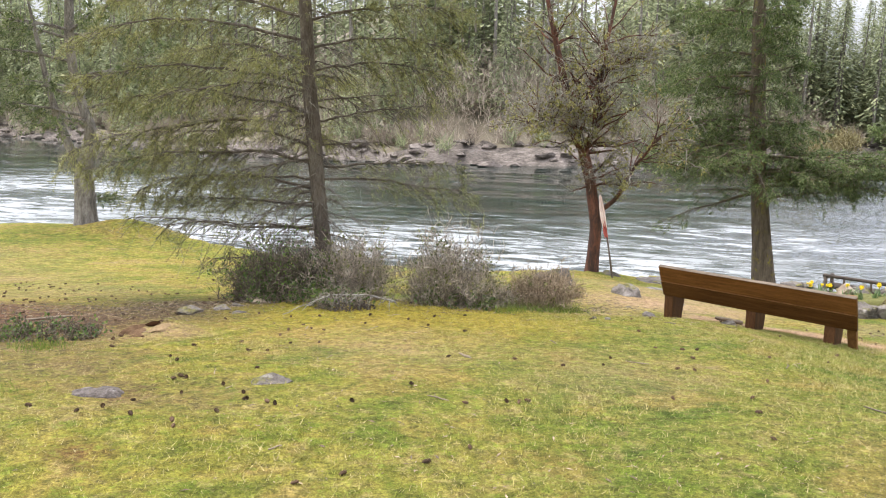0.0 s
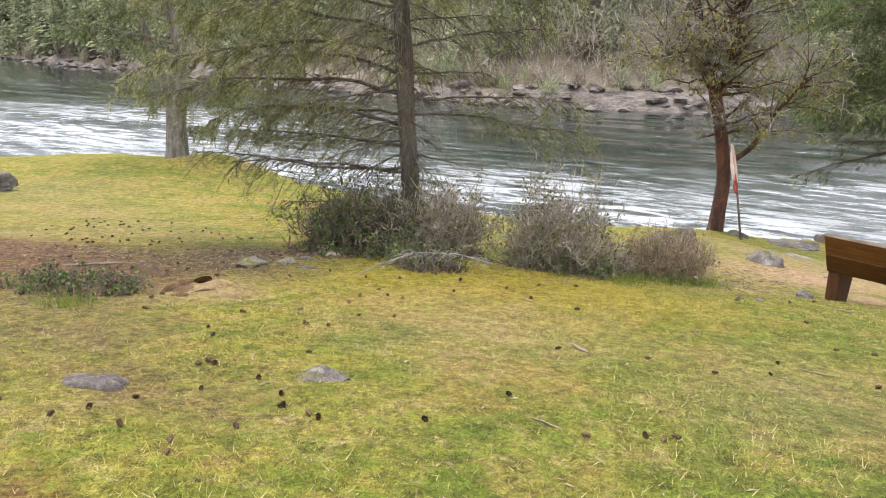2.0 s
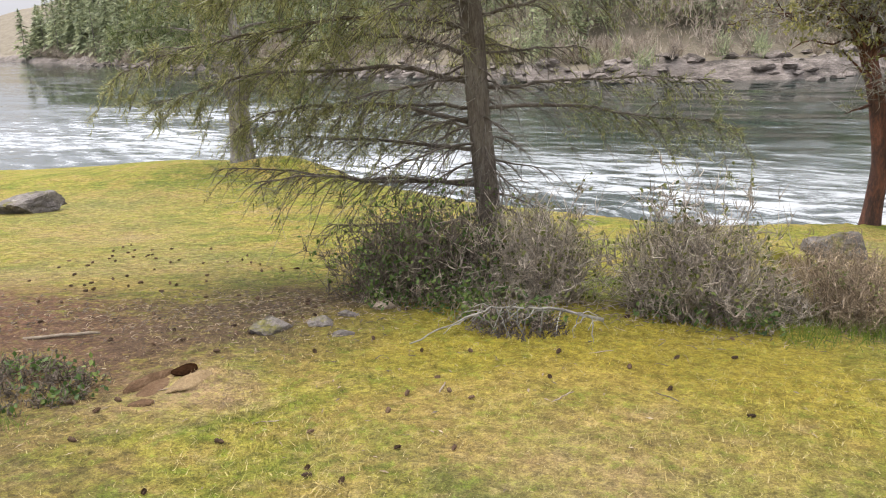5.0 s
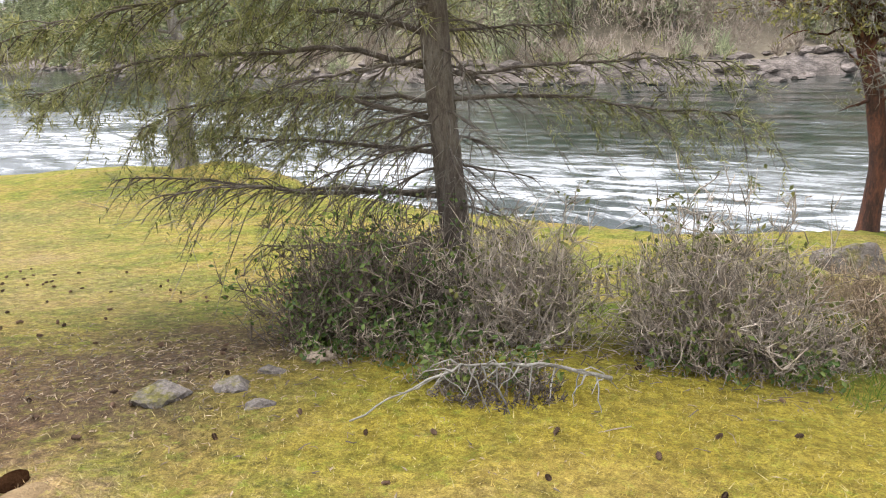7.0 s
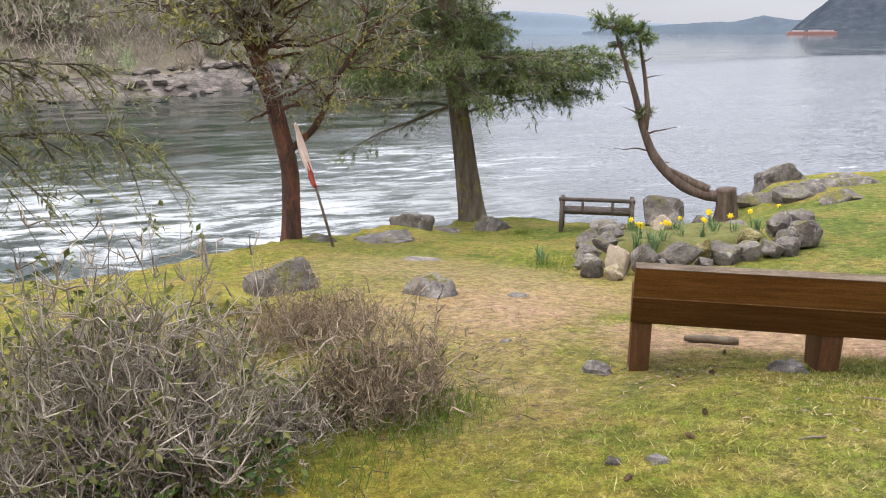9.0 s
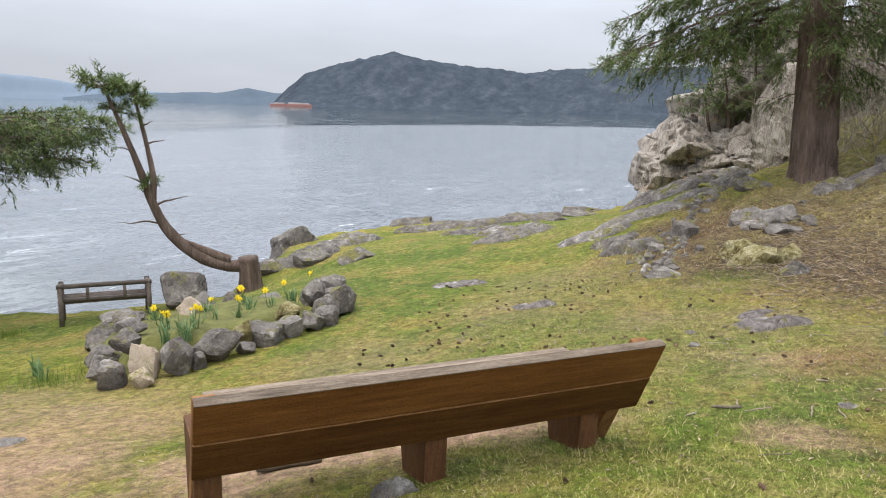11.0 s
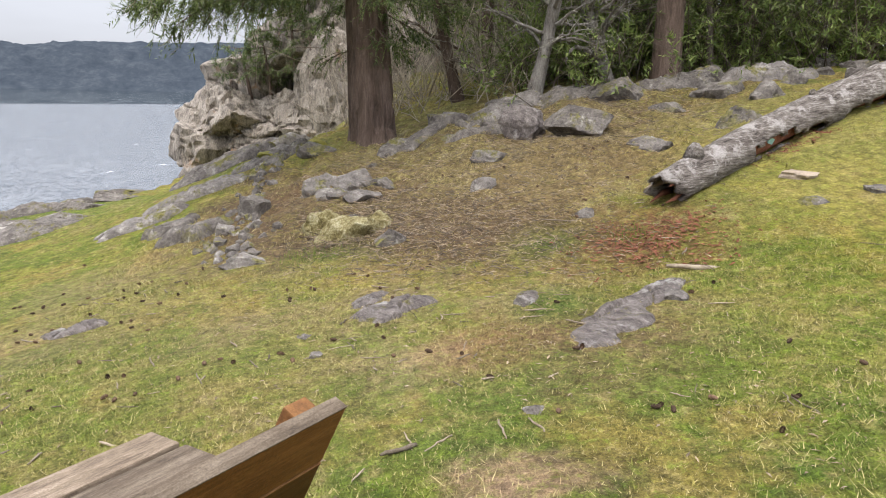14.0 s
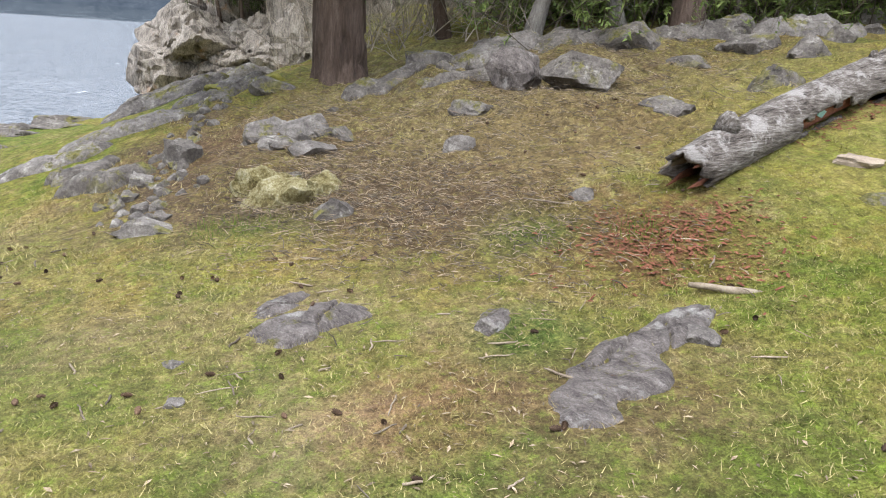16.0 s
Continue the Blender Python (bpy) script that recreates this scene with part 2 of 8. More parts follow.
BENCH_TOP = grained("worn_plank_top", [(0.34, (0.07, 0.048, 0.034)), (0.48, (0.2, 0.15, 0.105)), (0.6, (0.32, 0.25, 0.185)), (0.75, (0.46, 0.39, 0.31))], 9, 0.8, 0.005, stretch=(0.45, 3.2, 3.2, -42.4), island=False)
BENCH_LEG = grained("stained_supports", [(0.28, (0.07, 0.026, 0.01)), (0.5, (0.17, 0.072, 0.025)), (0.75, (0.3, 0.14, 0.055))], 6, 0.7, 0.005, stretch=(3, 3, 0.5), fine=5.0, island=False)
BENCH_END = grained("plank_end_grain", [(0.3, (0.12, 0.05, 0.018)), (0.5, (0.27, 0.125, 0.042)), (0.75, (0.42, 0.23, 0.09))], 12, 0.75, 0.004, island=False)
GREY_WOOD = grained("weathered_rails", [(0.3, (0.045, 0.035, 0.03)), (0.5, (0.12, 0.095, 0.08)), (0.75, (0.24, 0.205, 0.18))], 12, 0.85, 0.01, island=False)
NEEDLES = leafy("fir_needles", [(0.15, (0.045, 0.065, 0.027)), (0.5, (0.125, 0.16, 0.065)), (0.9, (0.3, 0.33, 0.15))])
NEEDLES_OLIVE = leafy("olive_needles", [(0.15, (0.075, 0.095, 0.033)), (0.5, (0.21, 0.215, 0.085)), (0.9, (0.46, 0.44, 0.2))])
NEEDLES_DARK = leafy("dark_needles", [(0.15, (0.03, 0.052, 0.018)), (0.5, (0.11, 0.15, 0.055)), (0.9, (0.27, 0.32, 0.12))])
NEEDLES_YOUNG = leafy("young_needles", [(0.15, (0.055, 0.09, 0.024)), (0.5, (0.16, 0.22, 0.06)), (0.9, (0.34, 0.4, 0.13))])
# needle green paled and lifted for haze over the channel, put into the colour
WOODS_GREEN = leafy("hazed_needles", [(0.15, (0.11, 0.13, 0.08)), (0.5, (0.25, 0.285, 0.165)), (0.9, (0.48, 0.5, 0.29))], scale=0.12)
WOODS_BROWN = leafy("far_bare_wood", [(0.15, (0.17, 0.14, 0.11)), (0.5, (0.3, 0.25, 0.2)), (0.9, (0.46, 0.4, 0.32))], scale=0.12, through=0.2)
ARB_LEAF = leafy("arbutus_leaves", [(0.1, (0.09, 0.1, 0.03)), (0.5, (0.23, 0.225, 0.075)), (0.9, (0.46, 0.4, 0.16))], rough=0.45)
SALAL = leafy("salal_leaves", [(0.15, (0.029, 0.058, 0.016)), (0.5, (0.085, 0.143, 0.036)), (0.9, (0.234, 0.286, 0.078))], rough=0.4)
OLIVE_LEAF = leafy("olive_leaves", [(0.15, (0.06, 0.075, 0.02)), (0.5, (0.15, 0.165, 0.05)), (0.9, (0.3, 0.29, 0.1))], rough=0.5)
GRASS_TALL = leafy("long_grass", [(0.15, (0.05, 0.09, 0.015)), (0.5, (0.13, 0.2, 0.03)), (0.9, (0.3, 0.33, 0.07))], rough=0.6)
DAFF_LEAF = leafy("daffodil_leaves", [(0.2, (0.06, 0.12, 0.05)), (0.8, (0.18, 0.26, 0.11))], rough=0.5)
DAFF = leafy("daffodil_petals", [(0.2, (0.75, 0.5, 0.01)), (0.8, (0.9, 0.72, 0.05))], rough=0.5)
CLOTH_PALE = grained("faded_cloth", [(0.3, (0.55, 0.36, 0.3)), (0.5, (0.72, 0.56, 0.48)), (0.75, (0.8, 0.7, 0.62))], 6, 0.9, 0.004)
CLOTH_RED = grained("red_cloth", [(0.3, (0.3, 0.05, 0.04)), (0.75, (0.48, 0.12, 0.09))], 6, 0.9, 0.004)
# red hull paint, greyed in its colour for haze over the sound
HULL_RED = grained("hull_paint", [(0.3, (0.28, 0.13, 0.11)), (0.75, (0.34, 0.18, 0.15))], 0.2, 0.6, 0.0)
PALE_PAINT = grained("pale_paint", [(0.3, (0.34, 0.31, 0.3)), (0.75, (0.44, 0.41, 0.4))], 0.2, 0.6, 0.0)
TEAL = grained("teal_scrap", [(0.3, (0.2, 0.42, 0.4)), (0.75, (0.4, 0.62, 0.6))], 20, 0.6, 0.002)

WOOD_FLOOR = grained("woodland_floor", [(0.3, (0.08, 0.068, 0.05)), (0.5, (0.17, 0.145, 0.105)), (0.75, (0.28, 0.25, 0.18))], 0.4, 0.95, 0.2)

# soil taken almost to black for the shade inside the burrow
SHADED_SOIL = grained("shaded_soil", [(0.3, (0.01, 0.005, 0.003)), (0.5, (0.025, 0.012, 0.006)), (0.75, (0.06, 0.03, 0.016))], 9, 0.95, 0.04, spec=0.0)
BARE_SOIL = grained("bare_soil", [(0.3, (0.07, 0.04, 0.024)), (0.5, (0.17, 0.105, 0.062)), (0.75, (0.3, 0.2, 0.125))], 12, 0.95, 0.05, spec=0.05)
DUG_SOIL = grained("dug_soil", [(0.3, (0.14, 0.09, 0.05)), (0.5, (0.3, 0.21, 0.11)), (0.75, (0.45, 0.34, 0.2))], 12, 0.95, 0.04)
BED_SOIL = grained("bed_soil", [(0.3, (0.04, 0.04, 0.015)), (0.5, (0.12, 0.12, 0.035)), (0.75, (0.22, 0.22, 0.07))], 6, 0.95, 0.03)


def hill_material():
    """Wooded slopes far over the water, crowns and clearings, with blue-grey haze mixed into the colour."""
    m, n, l, b = nodes_of("hazed_woods")
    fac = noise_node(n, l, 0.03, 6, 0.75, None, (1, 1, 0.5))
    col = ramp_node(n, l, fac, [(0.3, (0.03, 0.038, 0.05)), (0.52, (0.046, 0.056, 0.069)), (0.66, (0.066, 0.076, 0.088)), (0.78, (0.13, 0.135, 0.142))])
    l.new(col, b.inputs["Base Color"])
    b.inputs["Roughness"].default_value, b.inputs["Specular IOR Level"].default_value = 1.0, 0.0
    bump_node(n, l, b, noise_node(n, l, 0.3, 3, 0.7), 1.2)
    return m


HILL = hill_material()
# haze of distance painted into the base colour, bluer and paler farther off
MID_HILL = grained("hazed_point", [(0.3, (0.075, 0.096, 0.122)), (0.7, (0.1, 0.124, 0.15))], 0.01, 1.0, 0.0, spec=0.0)
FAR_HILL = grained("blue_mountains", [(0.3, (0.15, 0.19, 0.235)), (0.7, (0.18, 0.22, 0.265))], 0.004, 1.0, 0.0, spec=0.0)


def spot(n, l, where, x, y, radius, edge, ragged):
    """1 inside a patch of the ground with a ragged rim, 0 outside."""
    d = n.new("ShaderNodeVectorMath")
    d.operation = "DISTANCE"
    flat = n.new("ShaderNodeVectorMath")
    flat.operation = "MULTIPLY"
    flat.inputs[1].default_value = (1, 1, 0)
    l.new(where, flat.inputs[0])
    l.new(flat.outputs[0], d.inputs[0])
    d.inputs[1].default_value = (x, y, 0)
    s = math_node(n, l, "ADD", d.outputs["Value"], ragged)
    return range_node(n, l, s, radius + edge, radius - edge)


def lawn_colour(n, l, where):
    """Yellow moss, greener grass, and bare or littered patches, by place."""
    broad = noise_node(n, l, 0.55, 4, 0.6, where)
    mid = noise_node(n, l, 2.6, 6, 0.7, where)
    mixed = math_node(n, l, "ADD", math_node(n, l, "MULTIPLY", broad, 0.45), math_node(n, l, "MULTIPLY", mid, 0.55))
    moss = ramp_node(n, l, mixed, [(0.36, (0.115, 0.155, 0.02)), (0.44, (0.2, 0.21, 0.035)), (0.51, (0.295, 0.262, 0.05)), (0.58, (0.335, 0.252, 0.075)), (0.67, (0.34, 0.255, 0.145))])
    grass = ramp_node(n, l, mixed, [(0.36, (0.07, 0.12, 0.022)), (0.46, (0.12, 0.165, 0.03)), (0.54, (0.17, 0.198, 0.042)), (0.62, (0.23, 0.21, 0.065)), (0.7, (0.31, 0.24, 0.14))])
    wander = range_node(n, l, noise_node(n, l, 0.7, 4, 0.6, where), 0, 1, -3.0, 3.0)
    lush = None
    for x, y, radius, edge, much in LUSH:
        one = math_node(n, l, "MULTIPLY", spot(n, l, where, x, y, radius, edge, wander), much)
        lush = one if lush is None else math_node(n, l, "MAXIMUM", lush, one)
    col = mix_node(n, l, lush, moss, grass)
    # stretches of green shoots and of tan thatch, a step wide
    col = mix_node(n, l, range_node(n, l, noise_node(n, l, 1.35, 5, 0.65, where), 0.53, 0.63, 0.0, 0.6), col, (0.115, 0.165, 0.02))
    col = mix_node(n, l, range_node(n, l, noise_node(n, l, 1.05, 5, 0.65, where), 0.47, 0.38, 0.0, 0.55), col, (0.34, 0.23, 0.075))
    # tufts: green shoots, straw and thatch a hand wide
    tuft = noise_node(n, l, 8.5, 6, 0.7, where)
    col = mix_node(n, l, range_node(n, l, tuft, 0.53, 0.63, 0.0, 0.55), col, (0.13, 0.125, 0.035))
    col = mix_node(n, l, range_node(n, l, noise_node(n, l, 6.0, 6, 0.75, where), 0.54, 0.64, 0.0, 0.5), col, (0.42, 0.33, 0.14))
    col = mix_node(n, l, range_node(n, l, tuft, 0.46, 0.38, 0.0, 0.6), col, (0.15, 0.21, 0.025))
    # the knoll: moss, tan thatch and brown litter in hand-wide blotches
    blotch = math_node(n, l, "ADD", math_node(n, l, "MULTIPLY", noise_node(n, l, 4.2, 6, 0.75, where), 0.7), math_node(n, l, "MULTIPLY", noise_node(n, l, 1.6, 3, 0.6, where), 0.3))
    wild = ramp_node(n, l, blotch, [(0.37, (0.09, 0.06, 0.04)), (0.43, (0.24, 0.165, 0.1)), (0.48, (0.27, 0.25, 0.07)), (0.54, (0.42, 0.36, 0.15)), (0.62, (0.6, 0.52, 0.33))])
    knoll = math_node(n, l, "MAXIMUM", spot(n, l, where, 10.4, 6.0, 1.9, 1.0, wander), spot(n, l, where, 12.0, 5.0, 2.2, 1.2, wander))
    col = mix_node(n, l, math_node(n, l, "MULTIPLY", knoll, 0.8), col, wild)
    # bare and littered patches: x, y, radius, softness, colour, strength
    ragged = range_node(n, l, noise_node(n, l, 1.9, 6, 0.75, where), 0, 1, -1.2, 1.2)
    flecks = range_node(n, l, noise_node(n, l, 17, 5, 0.75, where), 0.36, 0.52, 0.3, 1.0)
    for x, y, radius, edge, colour, much in PATCHES:
        rim = math_node(n, l, "MULTIPLY", ragged, min(1.0, 0.3 + 0.7 * radius))
        f = math_node(n, l, "MULTIPLY", math_node(n, l, "MULTIPLY", spot(n, l, where, x, y, radius, edge, rim), flecks), much)
        col = mix_node(n, l, f, col, colour)
    return col


def ground_material():
    m, n, l, b = nodes_of("mossy_lawn")
    where = n.new("ShaderNodeNewGeometry").outputs["Position"]
    clump = noise_node(n, l, 11, 5, 0.7, where)
    fine = noise_node(n, l, 34, 5, 0.7, where)
    grain = noise_node(n, l, 110, 3, 0.7, where)
    tone = math_node(n, l, "MULTIPLY", range_node(n, l, clump, 0.36, 0.64, 1.3, 0.64), range_node(n, l, fine, 0.36, 0.64, 1.25, 0.68))
    tone = math_node(n, l, "MULTIPLY", tone, range_node(n, l, grain, 0.36, 0.64, 0.72, 1.3))
    shade = n.new("ShaderNodeVectorMath")
    shade.operation = "SCALE"
    l.new(lawn_colour(n, l, where), shade.inputs[0])
    l.new(tone, shade.inputs["Scale"])
    col = shade.outputs[0]
    # bare rock and soil on the steep bank
    split_n = n.new("ShaderNodeSeparateXYZ")
    l.new(n.new("ShaderNodeNewGeometry").outputs["Normal"], split_n.inputs[0])
    steep = range_node(n, l, split_n.outputs["Z"], 0.86, 0.7)
    stone = ramp_node(n, l, noise_node(n, l, 2.5, 6, 0.7, where), [(0.3, (0.05, 0.045, 0.04)), (0.5, (0.17, 0.15, 0.13)), (0.7, (0.31, 0.28, 0.24))])
    col = mix_node(n, l, steep, col, stone)
    l.new(col, b.inputs["Base Color"])
    b.inputs["Roughness"].default_value, b.inputs["Specular IOR Level"].default_value = 0.95, 0.15
    h = math_node(n, l, "ADD", math_node(n, l, "MULTIPLY", clump, 1.6), math_node(n, l, "ADD", fine, math_node(n, l, "MULTIPLY", grain, 0.5)))
    bump_node(n, l, b, h, 0.042)
    return m


def turf_material():
    """Grass blades: the lawn's own colour, each blade lighter or darker, some dead."""
    m, n, l, b = nodes_of("grass_blades")
    geo = n.new("ShaderNodeNewGeometry")
    r = geo.outputs["Random Per Island"]
    col = lawn_colour(n, l, geo.outputs["Position"])
    shade = n.new("ShaderNodeVectorMath")
    shade.operation = "SCALE"
    l.new(col, shade.inputs[0])
    l.new(range_node(n, l, r, 0, 1, 0.55, 1.4), shade.inputs["Scale"])
    odd = math_node(n, l, "FRACT", math_node(n, l, "MULTIPLY", r, 17.0))
    col = mix_node(n, l, range_node(n, l, odd, 0.76, 0.8, 0.0, 0.75), shade.outputs[0], (0.5, 0.42, 0.2))
    l.new(col, b.inputs["Base Color"])
    b.inputs["Roughness"].default_value, b.inputs["Specular IOR Level"].default_value = 0.7, 0.2
    return m


DIRT, RUST, LITTER, BROWN, GREEN, DRY = (0.46, 0.3, 0.2), (0.17, 0.062, 0.036), (0.13, 0.088, 0.055), (0.19, 0.122, 0.068), (0.075, 0.14, 0.018), (0.31, 0.235, 0.12)
SOIL, YELLOW = (0.17, 0.092, 0.06), (0.36, 0.31, 0.022)
# stretches of real grass: x, y, radius, softness, share
LUSH = [(5.4, 6.2, 2.4, 1.4, 1.0), (6.6, 8.8, 1.9, 1.2, 0.9), (5.4, 4.4, 1.5, 1.2, 1.0), (1.9, 4.4, 1.7, 1.5, 0.75), (2.6, 6.6, 1.2, 1.2, 0.7), (-2.7, 4.4, 0.8, 0.9, 0.6), (3.0, 2.5, 2.5, 1.5, 0.8), (7.0, 10.5, 1.5, 1.2, 0.8), (9.5, 12.0, 3.0, 1.8, 0.95), (13.0, 12.5, 3.4, 2.0, 0.95), (9.0, 15.8, 2.4, 1.5, 0.85), (16.0, 11.5, 3.0, 1.5, 0.9), (4.5, 15.0, 1.5, 1.2, 0.5), (3.3, 13.5, 1.4, 1.0, 0.5)]
PATCHES = [
    (3.7, 9.55, 0.55, 0.25, DIRT, 1), (4.2, 9.15, 0.6, 0.25, DIRT, 1), (4.65, 8.7, 0.55, 0.25, DIRT, 1), (4.95, 8.25, 0.4, 0.25, DIRT, 0.9), (2.75, 10.4, 0.6, 0.4, DIRT, 0.5), (3.45, 10.75, 0.4, 0.35, DIRT, 0.8), (2.2, 9.4, 0.8, 0.6, DRY, 0.45), (4.1, 11.3, 0.7, 0.4, DIRT, 0.6),
    (-4.6, 7.75, 0.95, 0.4, SOIL, 1.0), (-3.75, 7.6, 0.75, 0.4, SOIL, 1.0), (-5.6, 7.9, 1.0, 0.4, SOIL, 0.9), (-3.5, 7.0, 0.5, 0.35, SOIL, 0.8), (-3.2, 8.2, 1.0, 0.6, LITTER, 0.9), (-2.3, 8.7, 0.9, 0.5, LITTER, 0.9), (-2.9, 9.5, 0.9, 0.6, LITTER, 0.6), (-2.6, 6.75, 0.3, 0.3, DIRT, 0.6), (11.6, 8.15, 0.45, 0.3, LITTER, 0.9), (12.8, 8.1, 0.4, 0.3, LITTER, 0.9), (10.4, 8.2, 0.4, 0.3, LITTER, 0.8), (-5.2, 10.6, 1.0, 0.8, DRY, 0.55), (-7.2, 12.2, 1.3, 1.0, DRY, 0.5), (-4.0, 9.7, 0.8, 0.6, LITTER, 0.4), (-9.5, 14.5, 1.8, 1.2, DRY, 0.45), (-6.4, 9.4, 0.7, 0.6, DRY, 0.6),
    (7.9, 5.0, 0.6, 0.35, RUST, 0.9), (8.3, 5.8, 0.8, 0.6, BROWN, 0.7), (9.2, 6.3, 1.1, 0.6, BROWN, 0.9), (9.9, 7.4, 0.7, 0.5, LITTER, 0.8), (10.4, 5.2, 0.7, 0.5, (0.15, 0.075, 0.045), 0.8), (10.6, 4.3, 0.9, 0.6, BROWN, 0.7), (9.3, 5.2, 0.6, 0.5, BROWN, 0.7), (9.5, 4.2, 0.7, 0.5, BROWN, 0.7), (9.0, 7.3, 0.35, 0.3, GREEN, 0.8), (10.4, 5.6, 1.0, 0.8, (0.37, 0.31, 0.12), 0.5), (11.6, 4.6, 0.9, 0.7, (0.38, 0.32, 0.13), 0.55), (12.0, 6.2, 2.2, 1.2, LITTER, 0.6),
    (6.6, 7.4, 0.9, 0.8, DRY, 0.3), (8.4, 8.6, 1.1, 0.9, DRY, 0.4), (4.7, 6.7, 0.22, 0.2, LITTER, 0.6), (0.3, 9.0, 1.0, 0.7, LITTER, 0.5),
    (-1.3, 8.45, 0.9, 0.5, YELLOW, 0.6), (0.2, 8.4, 0.9, 0.5, YELLOW, 0.6), (-0.6, 7.7, 0.9, 0.6, (0.4, 0.29, 0.05), 0.5), (0.6, 7.6, 0.9, 0.6, (0.4, 0.29, 0.05), 0.5), (12.6, 2.5, 2.6, 1.2, LITTER, 0.7), (-1.5, 4.6, 0.3, 0.3, LITTER, 0.5),
    (9.4, 1.9, 1.5, 0.9, (0.31, 0.275, 0.09), 0.7), (8.0, 3.2, 0.8, 0.7, (0.3, 0.26, 0.08), 0.6),
    (6.4, 6.5, 0.32, 0.3, (0.36, 0.2, 0.1), 0.7), (7.45, 7.95, 0.25, 0.3, DRY, 0.8), (7.05, 6.1, 0.25, 0.25, DIRT, 0.5), (6.25, 5.95, 0.65, 0.35, BROWN, 0.7), (7.4, 7.0, 0.4, 0.35, DRY, 0.8), (6.3, 7.0, 0.25, 0.25, DIRT, 0.51),
    (4.75, 6.85, 0.16, 0.15, DIRT, 0.7), (8.2, 9.6, 0.5, 0.5, DRY, 0.7), (9.8, 9.4, 0.6, 0.6, DRY, 0.7), (6.3, 10.2, 0.7, 0.5, DRY, 0.7), (9.6, 8.1, 0.6, 0.4, LITTER, 0.8), (10.6, 8.2, 0.6, 0.4, LITTER, 0.9), (11.6, 8.1, 0.7, 0.4, LITTER, 0.9),
    (8.2, 5.6, 0.3, 0.25, GREEN, 0.8), (6.85, 5.97, 0.25, 0.2, GREEN, 0.8), (11.6, 7.2, 0.8, 0.6, BROWN, 0.7), (9.1, 6.2, 0.7, 0.5, LITTER, 0.8), (10.0, 6.9, 0.9, 0.6, LITTER, 0.6), (2.9, 11.3, 0.8, 0.6, DIRT, 0.7), (4.4, 12.2, 0.9, 0.7, DIRT, 0.6), (3.6, 13.6, 1.0, 0.8, DIRT, 0.5),
    (-0.4, 6.4, 0.7, 0.6, DIRT, 0.35), (1.4, 5.6, 0.6, 0.6, DRY, 0.5), (-2.6, 5.4, 0.5, 0.4, BROWN, 0.7), (-1.75, 3.5, 0.12, 0.15, RUST, 0.7), (-2.1, 4.6, 0.2, 0.2, SOIL, 0.8), (-3.6, 6.2, 0.8, 0.6, LITTER, 0.6),
]
GROUND = ground_material()
GRASS = turf_material()


